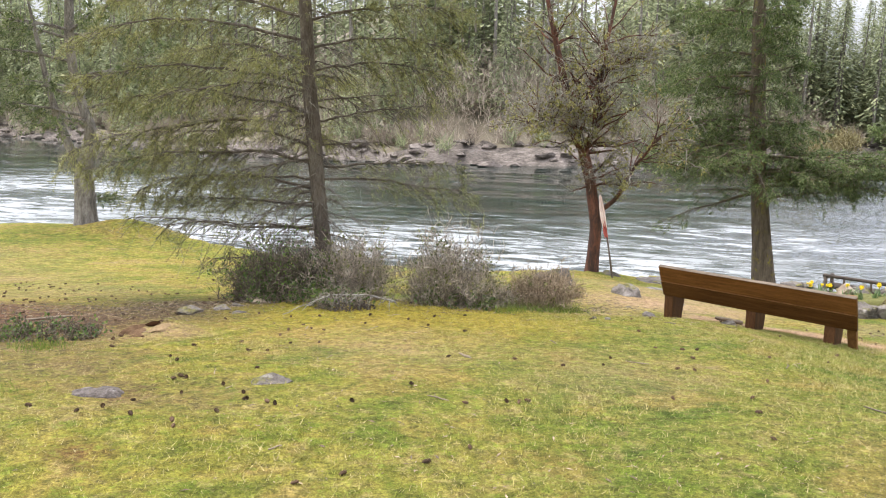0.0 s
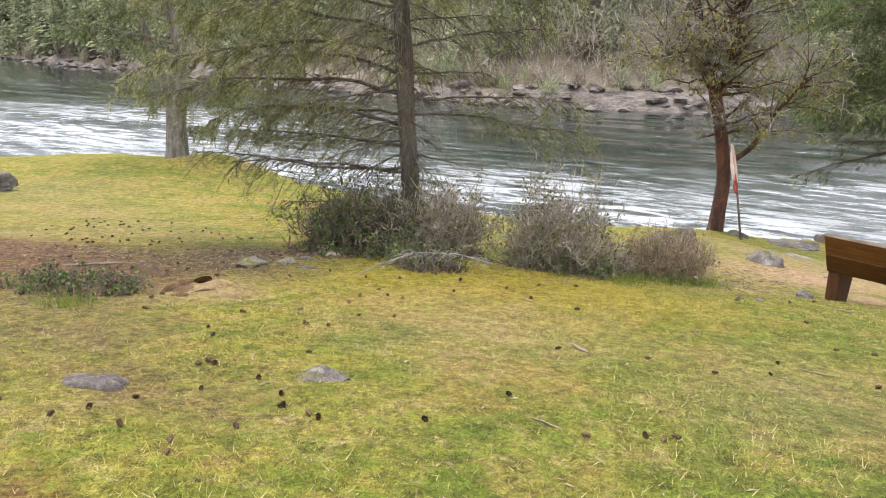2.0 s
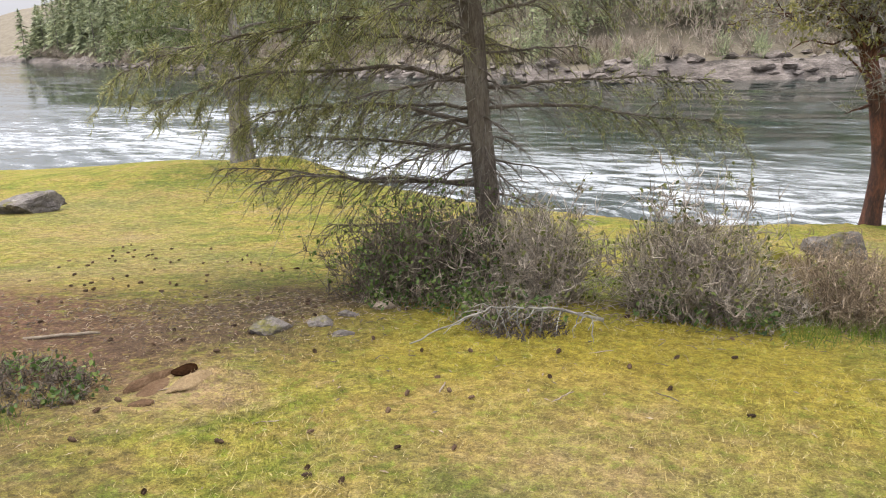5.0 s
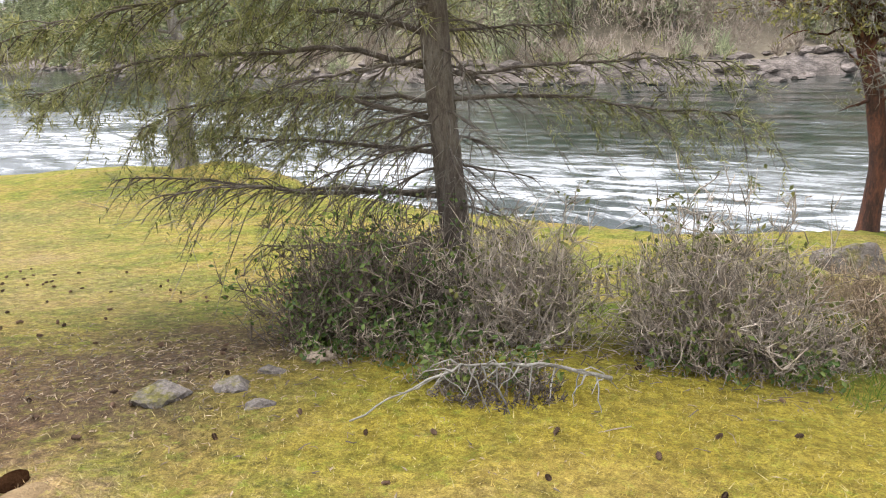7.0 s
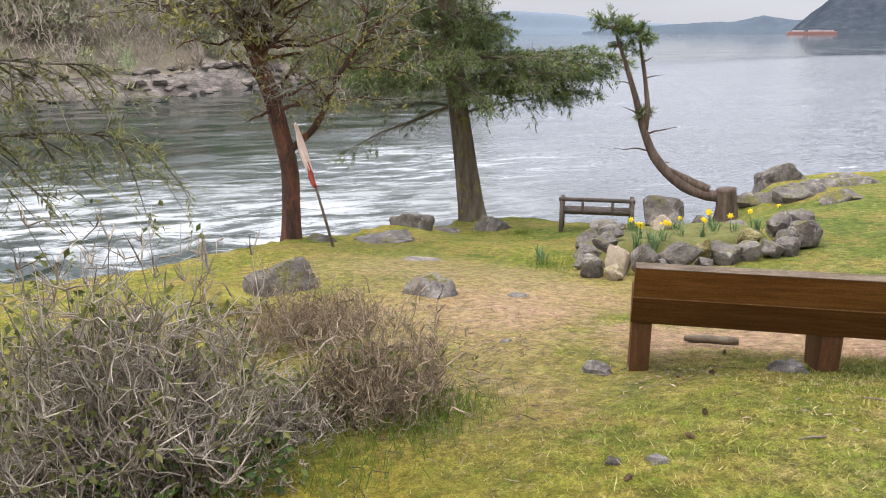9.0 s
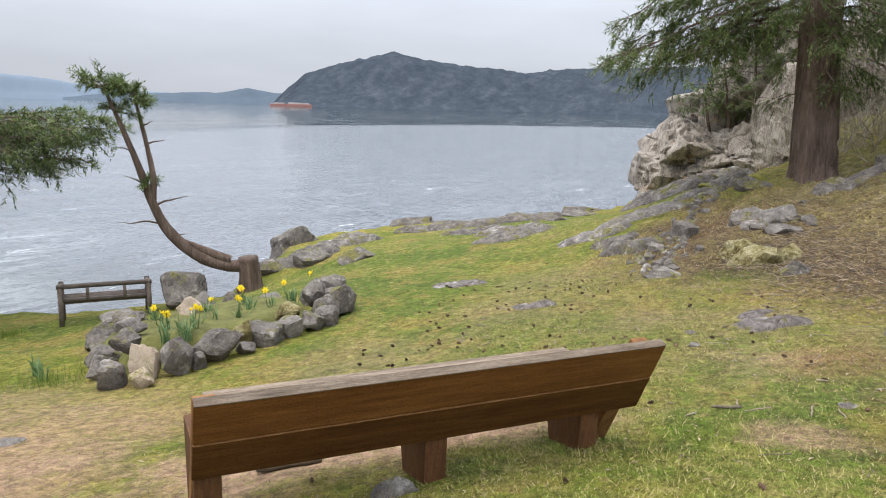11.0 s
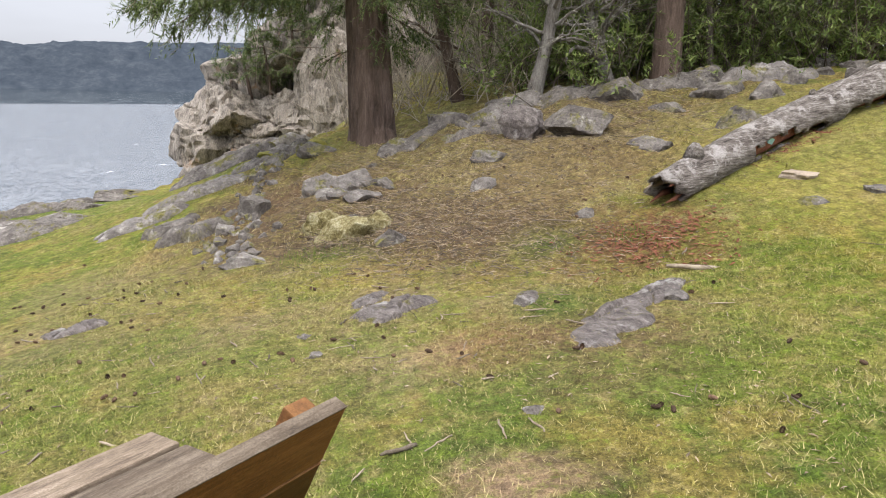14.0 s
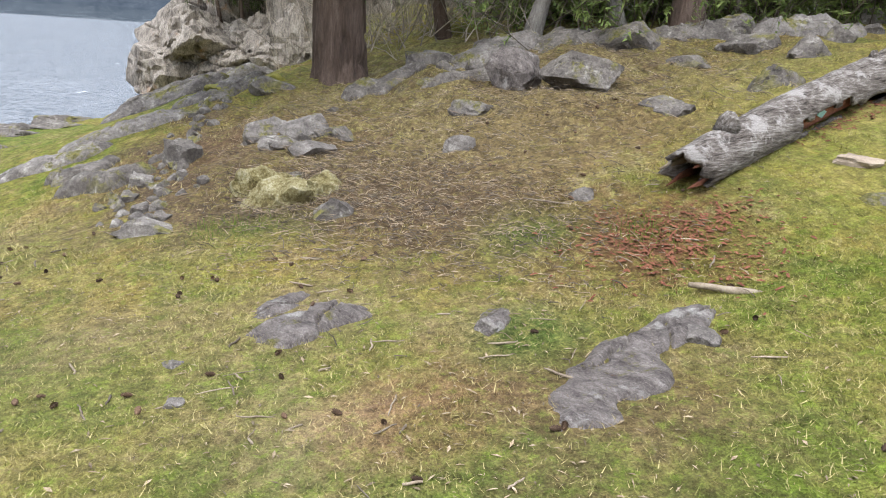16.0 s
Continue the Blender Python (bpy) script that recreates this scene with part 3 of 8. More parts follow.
def water_material():
    """Fast tidal water: dark where it runs smooth, pale where ripples take the sky, the open sound tinted with the
    sky's sheen, foam drawn out along the current.
    """
    m, n, l, b = nodes_of("tidal_water")
    where = n.new("ShaderNodeNewGeometry").outputs["Position"]
    turn = n.new("ShaderNodeMapping")
    turn.inputs["Rotation"].default_value = (0, 0, radians(14))
    l.new(where, turn.inputs[0])
    flow = turn.outputs[0]
    streak = noise_node(n, l, 1.0, 8, 0.72, flow, (0.5, 1.5, 0.3))
    lane = noise_node(n, l, 1.0, 4, 0.55, flow, (0.03, 0.13, 0.1))
    band = noise_node(n, l, 1.0, 6, 0.62, flow, (0.07, 0.42, 0.1))
    # white water by the shore: foam plus the sky's reflection painted as foam
    near = spot(n, l, where, -1, 25, 8, 6, range_node(n, l, lane, 0, 1, -9, 9))
    for x, y, radius in ((-10, 29, 6), (6, 24, 5), (-17, 27, 5)):
        near = math_node(n, l, "MAXIMUM", near, spot(n, l, where, x, y, radius, 5, range_node(n, l, lane, 0, 1, -8, 8)))
    left_race = spot(n, l, where, -26, 40, 15, 14, range_node(n, l, lane, 0, 1, -12, 12))
    near = math_node(n, l, "MAXIMUM", near, math_node(n, l, "MULTIPLY", left_race, 0.75))
    eddy = spot(n, l, where, 12, 31, 4.5, 4, range_node(n, l, lane, 0, 1, -6, 6))
    near = math_node(n, l, "MAXIMUM", near, math_node(n, l, "MULTIPLY", eddy, 0.8))
    f = math_node(n, l, "ADD", math_node(n, l, "MULTIPLY", streak, 0.6), math_node(n, l, "MULTIPLY", lane, 0.4))
    foam = math_node(n, l, "MULTIPLY", range_node(n, l, f, 0.455, 0.57, 0.0, 0.95), near)
    # thin torn lines of foam out in the channel
    line = math_node(n, l, "MULTIPLY", range_node(n, l, streak, 0.58, 0.66, 0.0, 0.45), range_node(n, l, band, 0.5, 0.6))
    foam = math_node(n, l, "MAXIMUM", foam, line)
    b.inputs["IOR"].default_value = 1.33
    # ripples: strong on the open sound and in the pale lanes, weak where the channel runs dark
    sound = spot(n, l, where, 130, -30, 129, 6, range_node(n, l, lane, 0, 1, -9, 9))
    # sky sheen on the sound, put into the base colour as a pale tint
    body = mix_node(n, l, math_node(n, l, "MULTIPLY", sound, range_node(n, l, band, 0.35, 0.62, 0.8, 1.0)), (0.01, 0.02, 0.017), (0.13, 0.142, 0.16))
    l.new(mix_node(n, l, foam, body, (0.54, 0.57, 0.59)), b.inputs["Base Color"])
    gloss = math_node(n, l, "MAXIMUM", range_node(n, l, foam, 0, 1, 0.04, 0.75), math_node(n, l, "MULTIPLY", sound, 0.1))
    l.new(gloss, b.inputs["Roughness"])
    run = math_node(n, l, "ADD", math_node(n, l, "MULTIPLY", band, 0.6), math_node(n, l, "MULTIPLY", streak, 0.4))
    rough_water = math_node(n, l, "MAXIMUM", range_node(n, l, run, 0.5, 0.62, 0.03, 1.0), math_node(n, l, "MULTIPLY", sound, range_node(n, l, band, 0.35, 0.6, 0.25, 0.6)))
    rough_water = math_node(n, l, "MAXIMUM", rough_water, math_node(n, l, "MULTIPLY", near, 0.75))
    small = noise_node(n, l, 1.0, 5, 0.62, flow, (1.2, 3.2, 1.0))
    wide = noise_node(n, l, 1.0, 4, 0.6, flow, (0.07, 0.3, 0.1))
    h = math_node(n, l, "ADD", math_node(n, l, "MULTIPLY", small, 0.11), math_node(n, l, "MULTIPLY", wide, 0.16))
    bump = n.new("ShaderNodeBump")
    bump.inputs["Distance"].default_value = 1.0
    l.new(math_node(n, l, "MULTIPLY", rough_water, 0.8), bump.inputs["Strength"])
    l.new(h, bump.inputs["Height"])
    chop = n.new("ShaderNodeTexNoise")
    chop.inputs["Scale"].default_value, chop.inputs["Detail"].default_value = 1.0, 2.0
    grain = n.new("ShaderNodeMapping")
    grain.inputs["Scale"].default_value = (4.5, 13.0, 1.0)
    l.new(flow, grain.inputs[0])
    l.new(grain.outputs[0], chop.inputs["Vector"])
    lean = n.new("ShaderNodeVectorMath")
    lean.operation = "SUBTRACT"
    lean.inputs[1].default_value = (0.5, 0.5, 0.5)
    l.new(chop.outputs["Color"], lean.inputs[0])
    level = n.new("ShaderNodeVectorMath")
    level.operation = "MULTIPLY"
    level.inputs[1].default_value = (1, 1, 0)
    l.new(lean.outputs[0], level.inputs[0])
    facet = n.new("ShaderNodeVectorMath")
    facet.operation = "SCALE"
    l.new(level.outputs[0], facet.inputs[0])
    l.new(math_node(n, l, "MULTIPLY", sound, range_node(n, l, band, 0.35, 0.6, 1.5, 2.2)), facet.inputs["Scale"])
    both = n.new("ShaderNodeVectorMath")
    l.new(bump.outputs[0], both.inputs[0])
    l.new(facet.outputs[0], both.inputs[1])
    unit = n.new("ShaderNodeVectorMath")
    unit.operation = "NORMALIZE"
    l.new(both.outputs[0], unit.inputs[0])
    l.new(unit.outputs[0], b.inputs["Normal"])
    return m


WATER = water_material()

# ---- helpers for building ----
WATER_Z = -3.6


def smooth(a, b, v):
    t = np.clip((np.asarray(v, float) - a) / (b - a), 0, 1)
    return t * t * (3 - 2 * t)


def lattice(ix, iy, iz, seed):
    h = (ix * 374761393 + iy * 668265263 + iz * 2147483647 + seed * 1274126177) & 0xFFFFFFFF
    h = ((h ^ (h >> 13)) * 1274126177) & 0xFFFFFFFF
    return ((h ^ (h >> 16)) & 0xFFFF) / 65535.0


def vnoise(p, seed=0):
    """Smooth noise from 0 to 1 at points p (n, 3)."""
    p = np.asarray(p, float)
    i = np.floor(p).astype(np.int64)
    f = p - i
    f = f * f * (3 - 2 * f)
    total = 0
    for dx in (0, 1):
        for dy in (0, 1):
            for dz in (0, 1):
                w = (f[:, 0] if dx else 1 - f[:, 0]) * (f[:, 1] if dy else 1 - f[:, 1]) * (f[:, 2] if dz else 1 - f[:, 2])
                total = total + w * lattice(i[:, 0] + dx, i[:, 1] + dy, i[:, 2] + dz, seed)
    return total


def fractal(p, seed=0, octaves=4):
    p = np.asarray(p, float)
    return sum(vnoise(p * 2**k, seed + k) * 0.5**k for k in range(octaves)) / sum(0.5**k for k in range(octaves))


def flat3(x, y, z=0.0):
    return np.stack([x, y, np.full_like(x, z)], -1)


# the shore of the spit, and that of the far bank
SHORE = [(-90, 42), (-40, 27), (-19, 23.2), (-13, 23), (-7.5, 20.6), (-3.5, 18.2), (-0.7, 17.1), (0.9, 16.2), (2.1, 16.8), (3.6, 18.1), (5.4, 18.8), (7.2, 20.6),
         (9.0, 21.6), (10.3, 20.4), (10.7, 18.4), (11.6, 16.8), (13.2, 16.8), (16.2, 18.2), (18.2, 16.4), (18.4, 13.4), (18.6, 11.8), (19.6, 10.9), (21.8, 10.8), (24, 9.6), (30, 6), (60, -14), (120, -64)]
FAR_SHORE = [(-400, 330), (-163, 175), (-61, 108), (-33, 88), (-11, 74.5), (0, 72), (10, 71.5), (22, 78), (38, 91), (54, 99), (68, 107.5), (77, 128), (80, 220), (100, 420)]


def side_of(line, x, y, close):
    """Distance from a shoreline: positive inland, where the line closes round by way of the corners in close."""
    best = np.full(np.shape(x), 1e9)
    for (ax, ay), (bx, by) in zip(line, line[1:]):
        dx, dy = bx - ax, by - ay
        t = np.clip(((x - ax) * dx + (y - ay) * dy) / (dx * dx + dy * dy), 0, 1)
        best = np.minimum(best, np.hypot(x - ax - t * dx, y - ay - t * dy))
    inside = np.zeros(np.shape(x), bool)
    loop = line + close
    for (ax, ay), (bx, by) in zip(loop, loop[1:] + loop[:1]):
        if ay != by:
            inside ^= ((ay > y) != (by > y)) & (x < (bx - ax) * (y - ay) / (by - ay) + ax)
    return np.where(inside, best, -best)


SPIT_BEHIND, BANK_BEHIND = [(120, -900), (-900, -900), (-900, 42)], [(100, 1500), (-1500, 1500), (-1500, 330)]


def lawn(x, y):
    """The mossy lawn: it falls to the shore, and rises to the wooded knoll."""
    x, y = np.asarray(x, float), np.asarray(y, float)
    fall = np.interp(y, [-60, -6, 0, 2, 4, 6, 8, 10, 13, 16.6, 20, 30], [2.5, 0.3, 0.12, 0.06, -0.07, -0.34, -0.57, -0.95, -1.35, -1.84, -2.2, -3])
    u = 0.75 * (x - 8) + 0.65 * (6 - y)
    u = np.where(u > 6, 6 + 3 * np.tanh((u - 6) / 8), np.log1p(np.exp(2 * np.minimum(u, 6))) / 2)
    knoll = 0.21 * u * (1 - smooth(8.2, 10.4, y - 0.1 * (x - 12)) * smooth(13, 15.5, x)) * (1 - smooth(5.2, 8.6, y) * smooth(14.2, 17.5, x))
    dip = 0.5 * smooth(12.8, 16.5, y) * smooth(5.5, 8, x) * smooth(13.5, 11.5, x)
    left = 0.6 * np.exp(-(((x + 10.5) / 6) ** 2 + ((y - 20) / 4.5) ** 2))
    mound = 0.38 * np.exp(-(((x + 8.1) / 1.1) ** 2 + ((y - 19.1) / 0.7) ** 2)) + 0.12 * np.exp(-(((x + 1.4) / 1.5) ** 2 + ((y - 8.9) / 0.8) ** 2))
    burrow = 0.07 * np.exp(-(((x + 2.6) / 0.3) ** 2 + ((y - 7.0) / 0.22) ** 2))
    worn = -0.055 * np.exp(-(((x - 2.8) / 0.6) ** 2 + ((y - 9.15) / 0.5) ** 2))
    return worn + burrow + fall - 0.3 * smooth(2.5, 5.5, x) + knoll - dip + left + mound


def ground_height(x, y, rough=True):
    x, y = np.atleast_1d(np.asarray(x, float)), np.atleast_1d(np.asarray(y, float))
    z = lawn(x, y)
    if rough:
        z = z + 0.10 * (fractal(flat3(x * 0.55, y * 0.55), 3) - 0.5) + 0.035 * (fractal(flat3(x * 3.1, y * 3.1), 9, 3) - 0.5)
        knoll = smooth(8.5, 11, x + 0.3 * (6 - y)) * smooth(9.5, 7, y)
        z = z + knoll * (0.2 * (fractal(flat3(x * 1.3, y * 1.3), 17) - 0.5) + 0.16 * (fractal(flat3(x * 4, y * 4), 37, 2) - 0.5))
    s = side_of(SHORE, x, y, SPIT_BEHIND) + 0.8 * (fractal(flat3(x * 0.7, y * 0.7), 23) - 0.5)
    bank = np.where(s < 0.5, (0.5 - s) * 1.7 + 0.5 * (fractal(flat3(x * 1.1, y * 1.1), 29) - 0.5) * smooth(0.5, -1, s), 0)
    return np.maximum(z - np.minimum(bank, 12), -7.5)


def on_ground(x, y):
    return float(ground_height(x, y)[0])


def mesh_of(name, verts, faces, smooth_shade=True):
    """A mesh from an array of points and arrays of faces."""
    mesh = bpy.data.meshes.new(name)
    faces = [np.asarray(f, np.int32) for f in (faces if isinstance(faces, list) else [faces]) if len(f)]
    verts = np.asarray(verts, np.float32)
    mesh.vertices.add(len(verts))
    mesh.vertices.foreach_set("co", verts.ravel())
    loops = np.concatenate([f.ravel() for f in faces])
    sizes = np.concatenate([np.full(len(f), f.shape[1], np.int32) for f in faces])
    mesh.loops.add(len(loops))
    mesh.loops.foreach_set("vertex_index", loops)
    mesh.polygons.add(len(sizes))
    mesh.polygons.foreach_set("loop_start", np.concatenate([[0], np.cumsum(sizes)[:-1]]).astype(np.int32))
    mesh.polygons.foreach_set("use_smooth", np.full(len(sizes), smooth_shade))
    mesh.update(calc_edges=True)
    return mesh


class Stock:
    """Gathers points and faces of one mesh."""

    def __init__(self):
        self.v, self.f3, self.f4, self.n = [], [], [], 0

    def add(self, verts, tris=None, quads=None):
        if tris is not None and len(tris):
            self.f3.append(np.asarray(tris) + self.n)
        if quads is not None and len(quads):
            self.f4.append(np.asarray(quads) + self.n)
        self.v.append(np.asarray(verts, float))
        self.n += len(verts)

    def tube(self, path, radii, sides=6, ragged=0.0, seed=0, caps=True):
        path, radii = np.asarray(path, float), np.asarray(radii, float) * np.ones(len(path))
        ahead = np.gradient(path, axis=0)
        ahead /= np.linalg.norm(ahead, axis=1)[:, None] + 1e-9
        ref = np.array([0.0, 0, 1]) if abs(ahead[:, 2]).mean() < 0.8 else np.array([1.0, 0, 0])
        a = np.cross(ahead, ref)
        a /= np.linalg.norm(a, axis=1)[:, None] + 1e-9
        b = np.cross(ahead, a)
        ang = np.linspace(0, 2 * np.pi, sides, endpoint=False)
        ring = a[:, None] * np.cos(ang)[None, :, None] + b[:, None] * np.sin(ang)[None, :, None]
        r = radii[:, None] * np.ones(sides)
        if ragged:
            where = path[:, None] + ring * radii[:, None, None]
            r = r * (1 + ragged * 2 * (vnoise(where.reshape(-1, 3) * (0.6 / max(radii.max(), 0.02)) * np.array([1, 1, 0.4]), seed).reshape(r.shape) - 0.5))
        v = (path[:, None] + ring * r[:, :, None]).reshape(-1, 3)
        n = len(path)
        i, j = np.meshgrid(np.arange(n - 1), np.arange(sides), indexing="ij")
        q = np.stack([i * sides + j, i * sides + (j + 1) % sides, (i + 1) * sides + (j + 1) % sides, (i + 1) * sides + j], -1).reshape(-1, 4)
        tris = []
        if caps:
            v = np.vstack([v, path[0], path[-1]])
            c0, c1 = n * sides, n * sides + 1
            tris = [(c0, (j + 1) % sides, j) for j in range(sides)] + [(c1, (n - 1) * sides + j, (n - 1) * sides + (j + 1) % sides) for j in range(sides)]
        self.add(v, tris, q)

    def tubes(self, paths, radii, sides=3):
        """Many thin stems at once: paths (n, m, 3), radii (n, m)."""
        paths, radii = np.asarray(paths, float), np.asarray(radii, float)
        n, m = paths.shape[:2]
        ahead = np.gradient(paths, axis=1)
        ahead /= np.linalg.norm(ahead, axis=2)[..., None] + 1e-9
        ref = np.where(np.abs(ahead[:, :1, 2:]) < 0.8, np.array([0.0, 0, 1]), np.array([1.0, 0, 0]))
        a = np.cross(ahead, np.broadcast_to(ref, ahead.shape))
        a /= np.linalg.norm(a, axis=2)[..., None] + 1e-9
        b = np.cross(ahead, a)
        ang = np.linspace(0, 2 * np.pi, sides, endpoint=False)
        v = paths[:, :, None] + radii[:, :, None, None] * (a[:, :, None] * np.cos(ang)[:, None] + b[:, :, None] * np.sin(ang)[:, None])
        k, i, j = np.meshgrid(np.arange(n) * m * sides, np.arange(m - 1), np.arange(sides), indexing="ij")
        q = np.stack([k + i * sides + j, k + i * sides + (j + 1) % sides, k + (i + 1) * sides + (j + 1) % sides, k + (i + 1) * sides + j], -1)
        self.add(v.reshape(-1, 3), None, q.reshape(-1, 4))

    def sprigs(self, at, way, long, needle, pairs, rng, wide=0.2, droop=0.0):
        """Twigs set with needles: narrow triangles to both sides of each twig, along its length."""
        n = len(at)
        way = way / (np.linalg.norm(way, axis=1)[:, None] + 1e-9)
        turn = np.cross(way, rng.normal(0, 1, (n, 3)) * (0.5, 0.5, 1.0))
        turn /= np.linalg.norm(turn, axis=1)[:, None] + 1e-9
        long = long * np.ones(n)
        for k in range(pairs):
            s = (k + 0.6) / pairs
            root = at + way * (long * s)[:, None]
            root[:, 2] -= droop * long * s * s
            side = turn * (1 if k % 2 else -1)
            lift = rng.normal(0, 0.35, (n, 3))
            tip = root + (way * 0.75 + side * 0.7 + lift * 0.6) * needle * rng.uniform(0.7, 1.2, (n, 1))
            w = np.cross(tip - root, lift + (0.01, 0.02, 1.0))
            w *= (needle * wide / 2) / (np.linalg.norm(w, axis=1)[:, None] + 1e-9)
            v = np.stack([root - w, root + w, tip], 1).reshape(-1, 3)
            self.add(v, np.arange(3 * n).reshape(-1, 3))

    def leaves(self, at, way, long, wide, rng):
        """Broad leaves: two triangles each, folded along the rib."""
        n = len(at)
        way = way / (np.linalg.norm(way, axis=1)[:, None] + 1e-9)
        side = np.cross(way, rng.normal(0, 1, (n, 3)) + (0, 0, 1.5))
        side /= np.linalg.norm(side, axis=1)[:, None] + 1e-9
        up = np.cross(side, way)
        long = (long * rng.uniform(0.6, 1.15, n))[:, None]
        mid, tip = at + way * long * 0.5, at + way * long
        v = np.stack([at, mid + side * wide * 0.5 + up * wide * 0.12, tip, mid - side * wide * 0.5 + up * wide * 0.12], 1).reshape(-1, 3)
        i = np.arange(n)[:, None] * 4
        self.add(v, np.vstack([i + (0, 1, 2), i + (0, 2, 3)]))

    def make(self, name, material, parent=None, smooth_shade=True):
        if not self.v:
            return None
        ob = new(name, mesh_of(name, np.vstack(self.v), [np.vstack(f) for f in (self.f3, self.f4) if f], smooth_shade))
        ob.data.materials.append(material)
        ob.parent = parent
        return ob


def part(name, bm, material, parent, label=""):
    """Links a bmesh as one mesh object under a thing or a part."""
    mesh = bpy.data.meshes.new(name)
    bm.to_mesh(mesh)
    bm.free()
    mesh.materials.append(material)
    ob = new(name, mesh)
    ob.parent = parent
    return tagged(ob, label)


def thing(name, label, category, group="", kind="", at=(0, 0, 0), turn=0.0):
    ob = tagged(new(name), label, category, group, kind)
    ob.matrix_world = pose(*at, 0, 0, turn)
    ob.empty_display_size = 0.1
    return ob


def block(size, centre=(0, 0, 0), bevel=0.006, turn=None, wobble=0.0, seed=0):
    """A bevelled board or post."""
    bm = bmesh.new()
    bmesh.ops.create_cube(bm, size=1)
    bmesh.ops.scale(bm, vec=size, verts=bm.verts)
    bmesh.ops.bevel(bm, geom=bm.edges[:], offset=bevel, segments=2, affect="EDGES", profile=0.6)
    if turn is not None:
        bmesh.ops.transform(bm, matrix=turn, verts=bm.verts)
    bmesh.ops.translate(bm, vec=centre, verts=bm.verts)
    return bm


def stone_mesh(name, size, seed, material, fineness=3, cuts=5, rough=0.22, flat_bottom=True, sharp=34.0):
    """A weathered stone: the body between split planes, its edges worn, then pitted and cracked."""
    rng = np.random.default_rng(seed)
    bm = bmesh.new()
    bmesh.ops.create_icosphere(bm, subdivisions=fineness, radius=1)
    p = np.array([v.co for v in bm.verts])
    faces = np.array([[v.index for v in f.verts] for f in bm.faces])
    bm.free()
    turn = np.linalg.qr(rng.normal(0, 1, (3, 3)))[0]
    normals = np.vstack([turn, -turn, rng.normal(0, 1, (cuts // 2 + 2, 3))])
    normals /= np.linalg.norm(normals, axis=1)[:, None]
    reach = np.concatenate([rng.uniform(0.55, 0.85, 6), rng.uniform(0.66, 0.95, cuts // 2 + 2)])
    wobble = p + 0.14 * np.stack([fractal(p * 1.7 + seed + 9 * k, seed + k, 3) - 0.5 for k in range(3)], -1)
    d = np.maximum(wobble @ normals.T, 0) / reach
    p = p * ((d**sharp).sum(1) ** (-1 / sharp))[:, None]
    p /= np.abs(p).max(0)
    p *= 1 + rough * 1.1 * (fractal(p * 2.1 + seed * 3.7, seed, 4)[:, None] - 0.5)
    crack = np.abs(fractal(p * 2.0 + seed, seed + 11, 3) - 0.5)
    p *= 1 - 0.09 * smooth(0.035, 0.0, crack)[:, None] + 0.5 * rough * (fractal(p * 5 + seed, seed + 5, 4)[:, None] - 0.5)
    p *= np.asarray(size) / 2
    mesh = mesh_of(name, p, faces)
    mesh.set_sharp_from_angle(angle=radians(24))
    mesh.materials.append(material)
    return mesh


def slab(x, y, long, wide, turn, seed, material, label, lift=0.035):
    """Flat bedrock level with the turf: an uneven outline, its rim under the grass."""
    rings, spokes = (34, 100) if long > 0.45 else (20, 60)
    a = np.linspace(0, 2 * np.pi, spokes, endpoint=False)
    edge = 1 + 0.95 * (fractal(np.stack([np.cos(a) * 1.5, np.sin(a) * 1.5, np.full(spokes, seed * 1.7)], -1), seed, 4) - 0.5)
    f = np.linspace(0, 1.12, rings)
    r = f[:, None] * edge[None]
    u, v = r * np.cos(a) * long / 2, r * np.sin(a) * wide / 2
    c, s = math.cos(radians(turn)), math.sin(radians(turn))
    gx, gy = (x + u * c - v * s).ravel(), (y + u * s + v * c).ravel()
    step = fractal(flat3(gx * 4, gy * 4), seed + 2, 5) - 0.5
    split_line = np.abs(fractal(flat3(gx * 3, gy * 3), seed + 6, 2) - 0.5)
    z = ground_height(gx, gy) + lift * (1 - np.repeat(f, spokes) ** 5) + (0.05 + 0.5 * lift) * step - 0.03 * smooth(0.03, 0, split_line) - 0.03 * smooth(0.95, 1.12, np.repeat(f, spokes))
    level = 6 * fractal(flat3(gx * 2.3 + 0.8 * gy, gy * 2.3), seed + 4, 3)
    tread = np.floor(level) + smooth(0.86, 1.0, level - np.floor(level))
    z += (0.016 + 0.22 * lift) * (tread - 3) * 0.7 * (1 - np.repeat(f, spokes) ** 3)
    z += 0.012 * (fractal(flat3(gx * 17, gy * 17), seed + 8, 3) - 0.5)
    z[:spokes] = z[:spokes].mean()
    i, j = np.meshgrid(np.arange(rings - 1), np.arange(spokes), indexing="ij")
    q = np.stack([i * spokes + j, (i + 1) * spokes + j, (i + 1) * spokes + (j + 1) % spokes, i * spokes + (j + 1) % spokes], -1).reshape(-1, 4)
    base = np.array([x, y, on_ground(x, y)])
    mesh = mesh_of("flat_rock", np.stack([gx, gy, z], -1) - base, q)
    mesh.materials.append(material)
    ob = tagged(new("flat_rock", mesh), label, "rock")
    ob.matrix_world = pose(*base)
    return ob


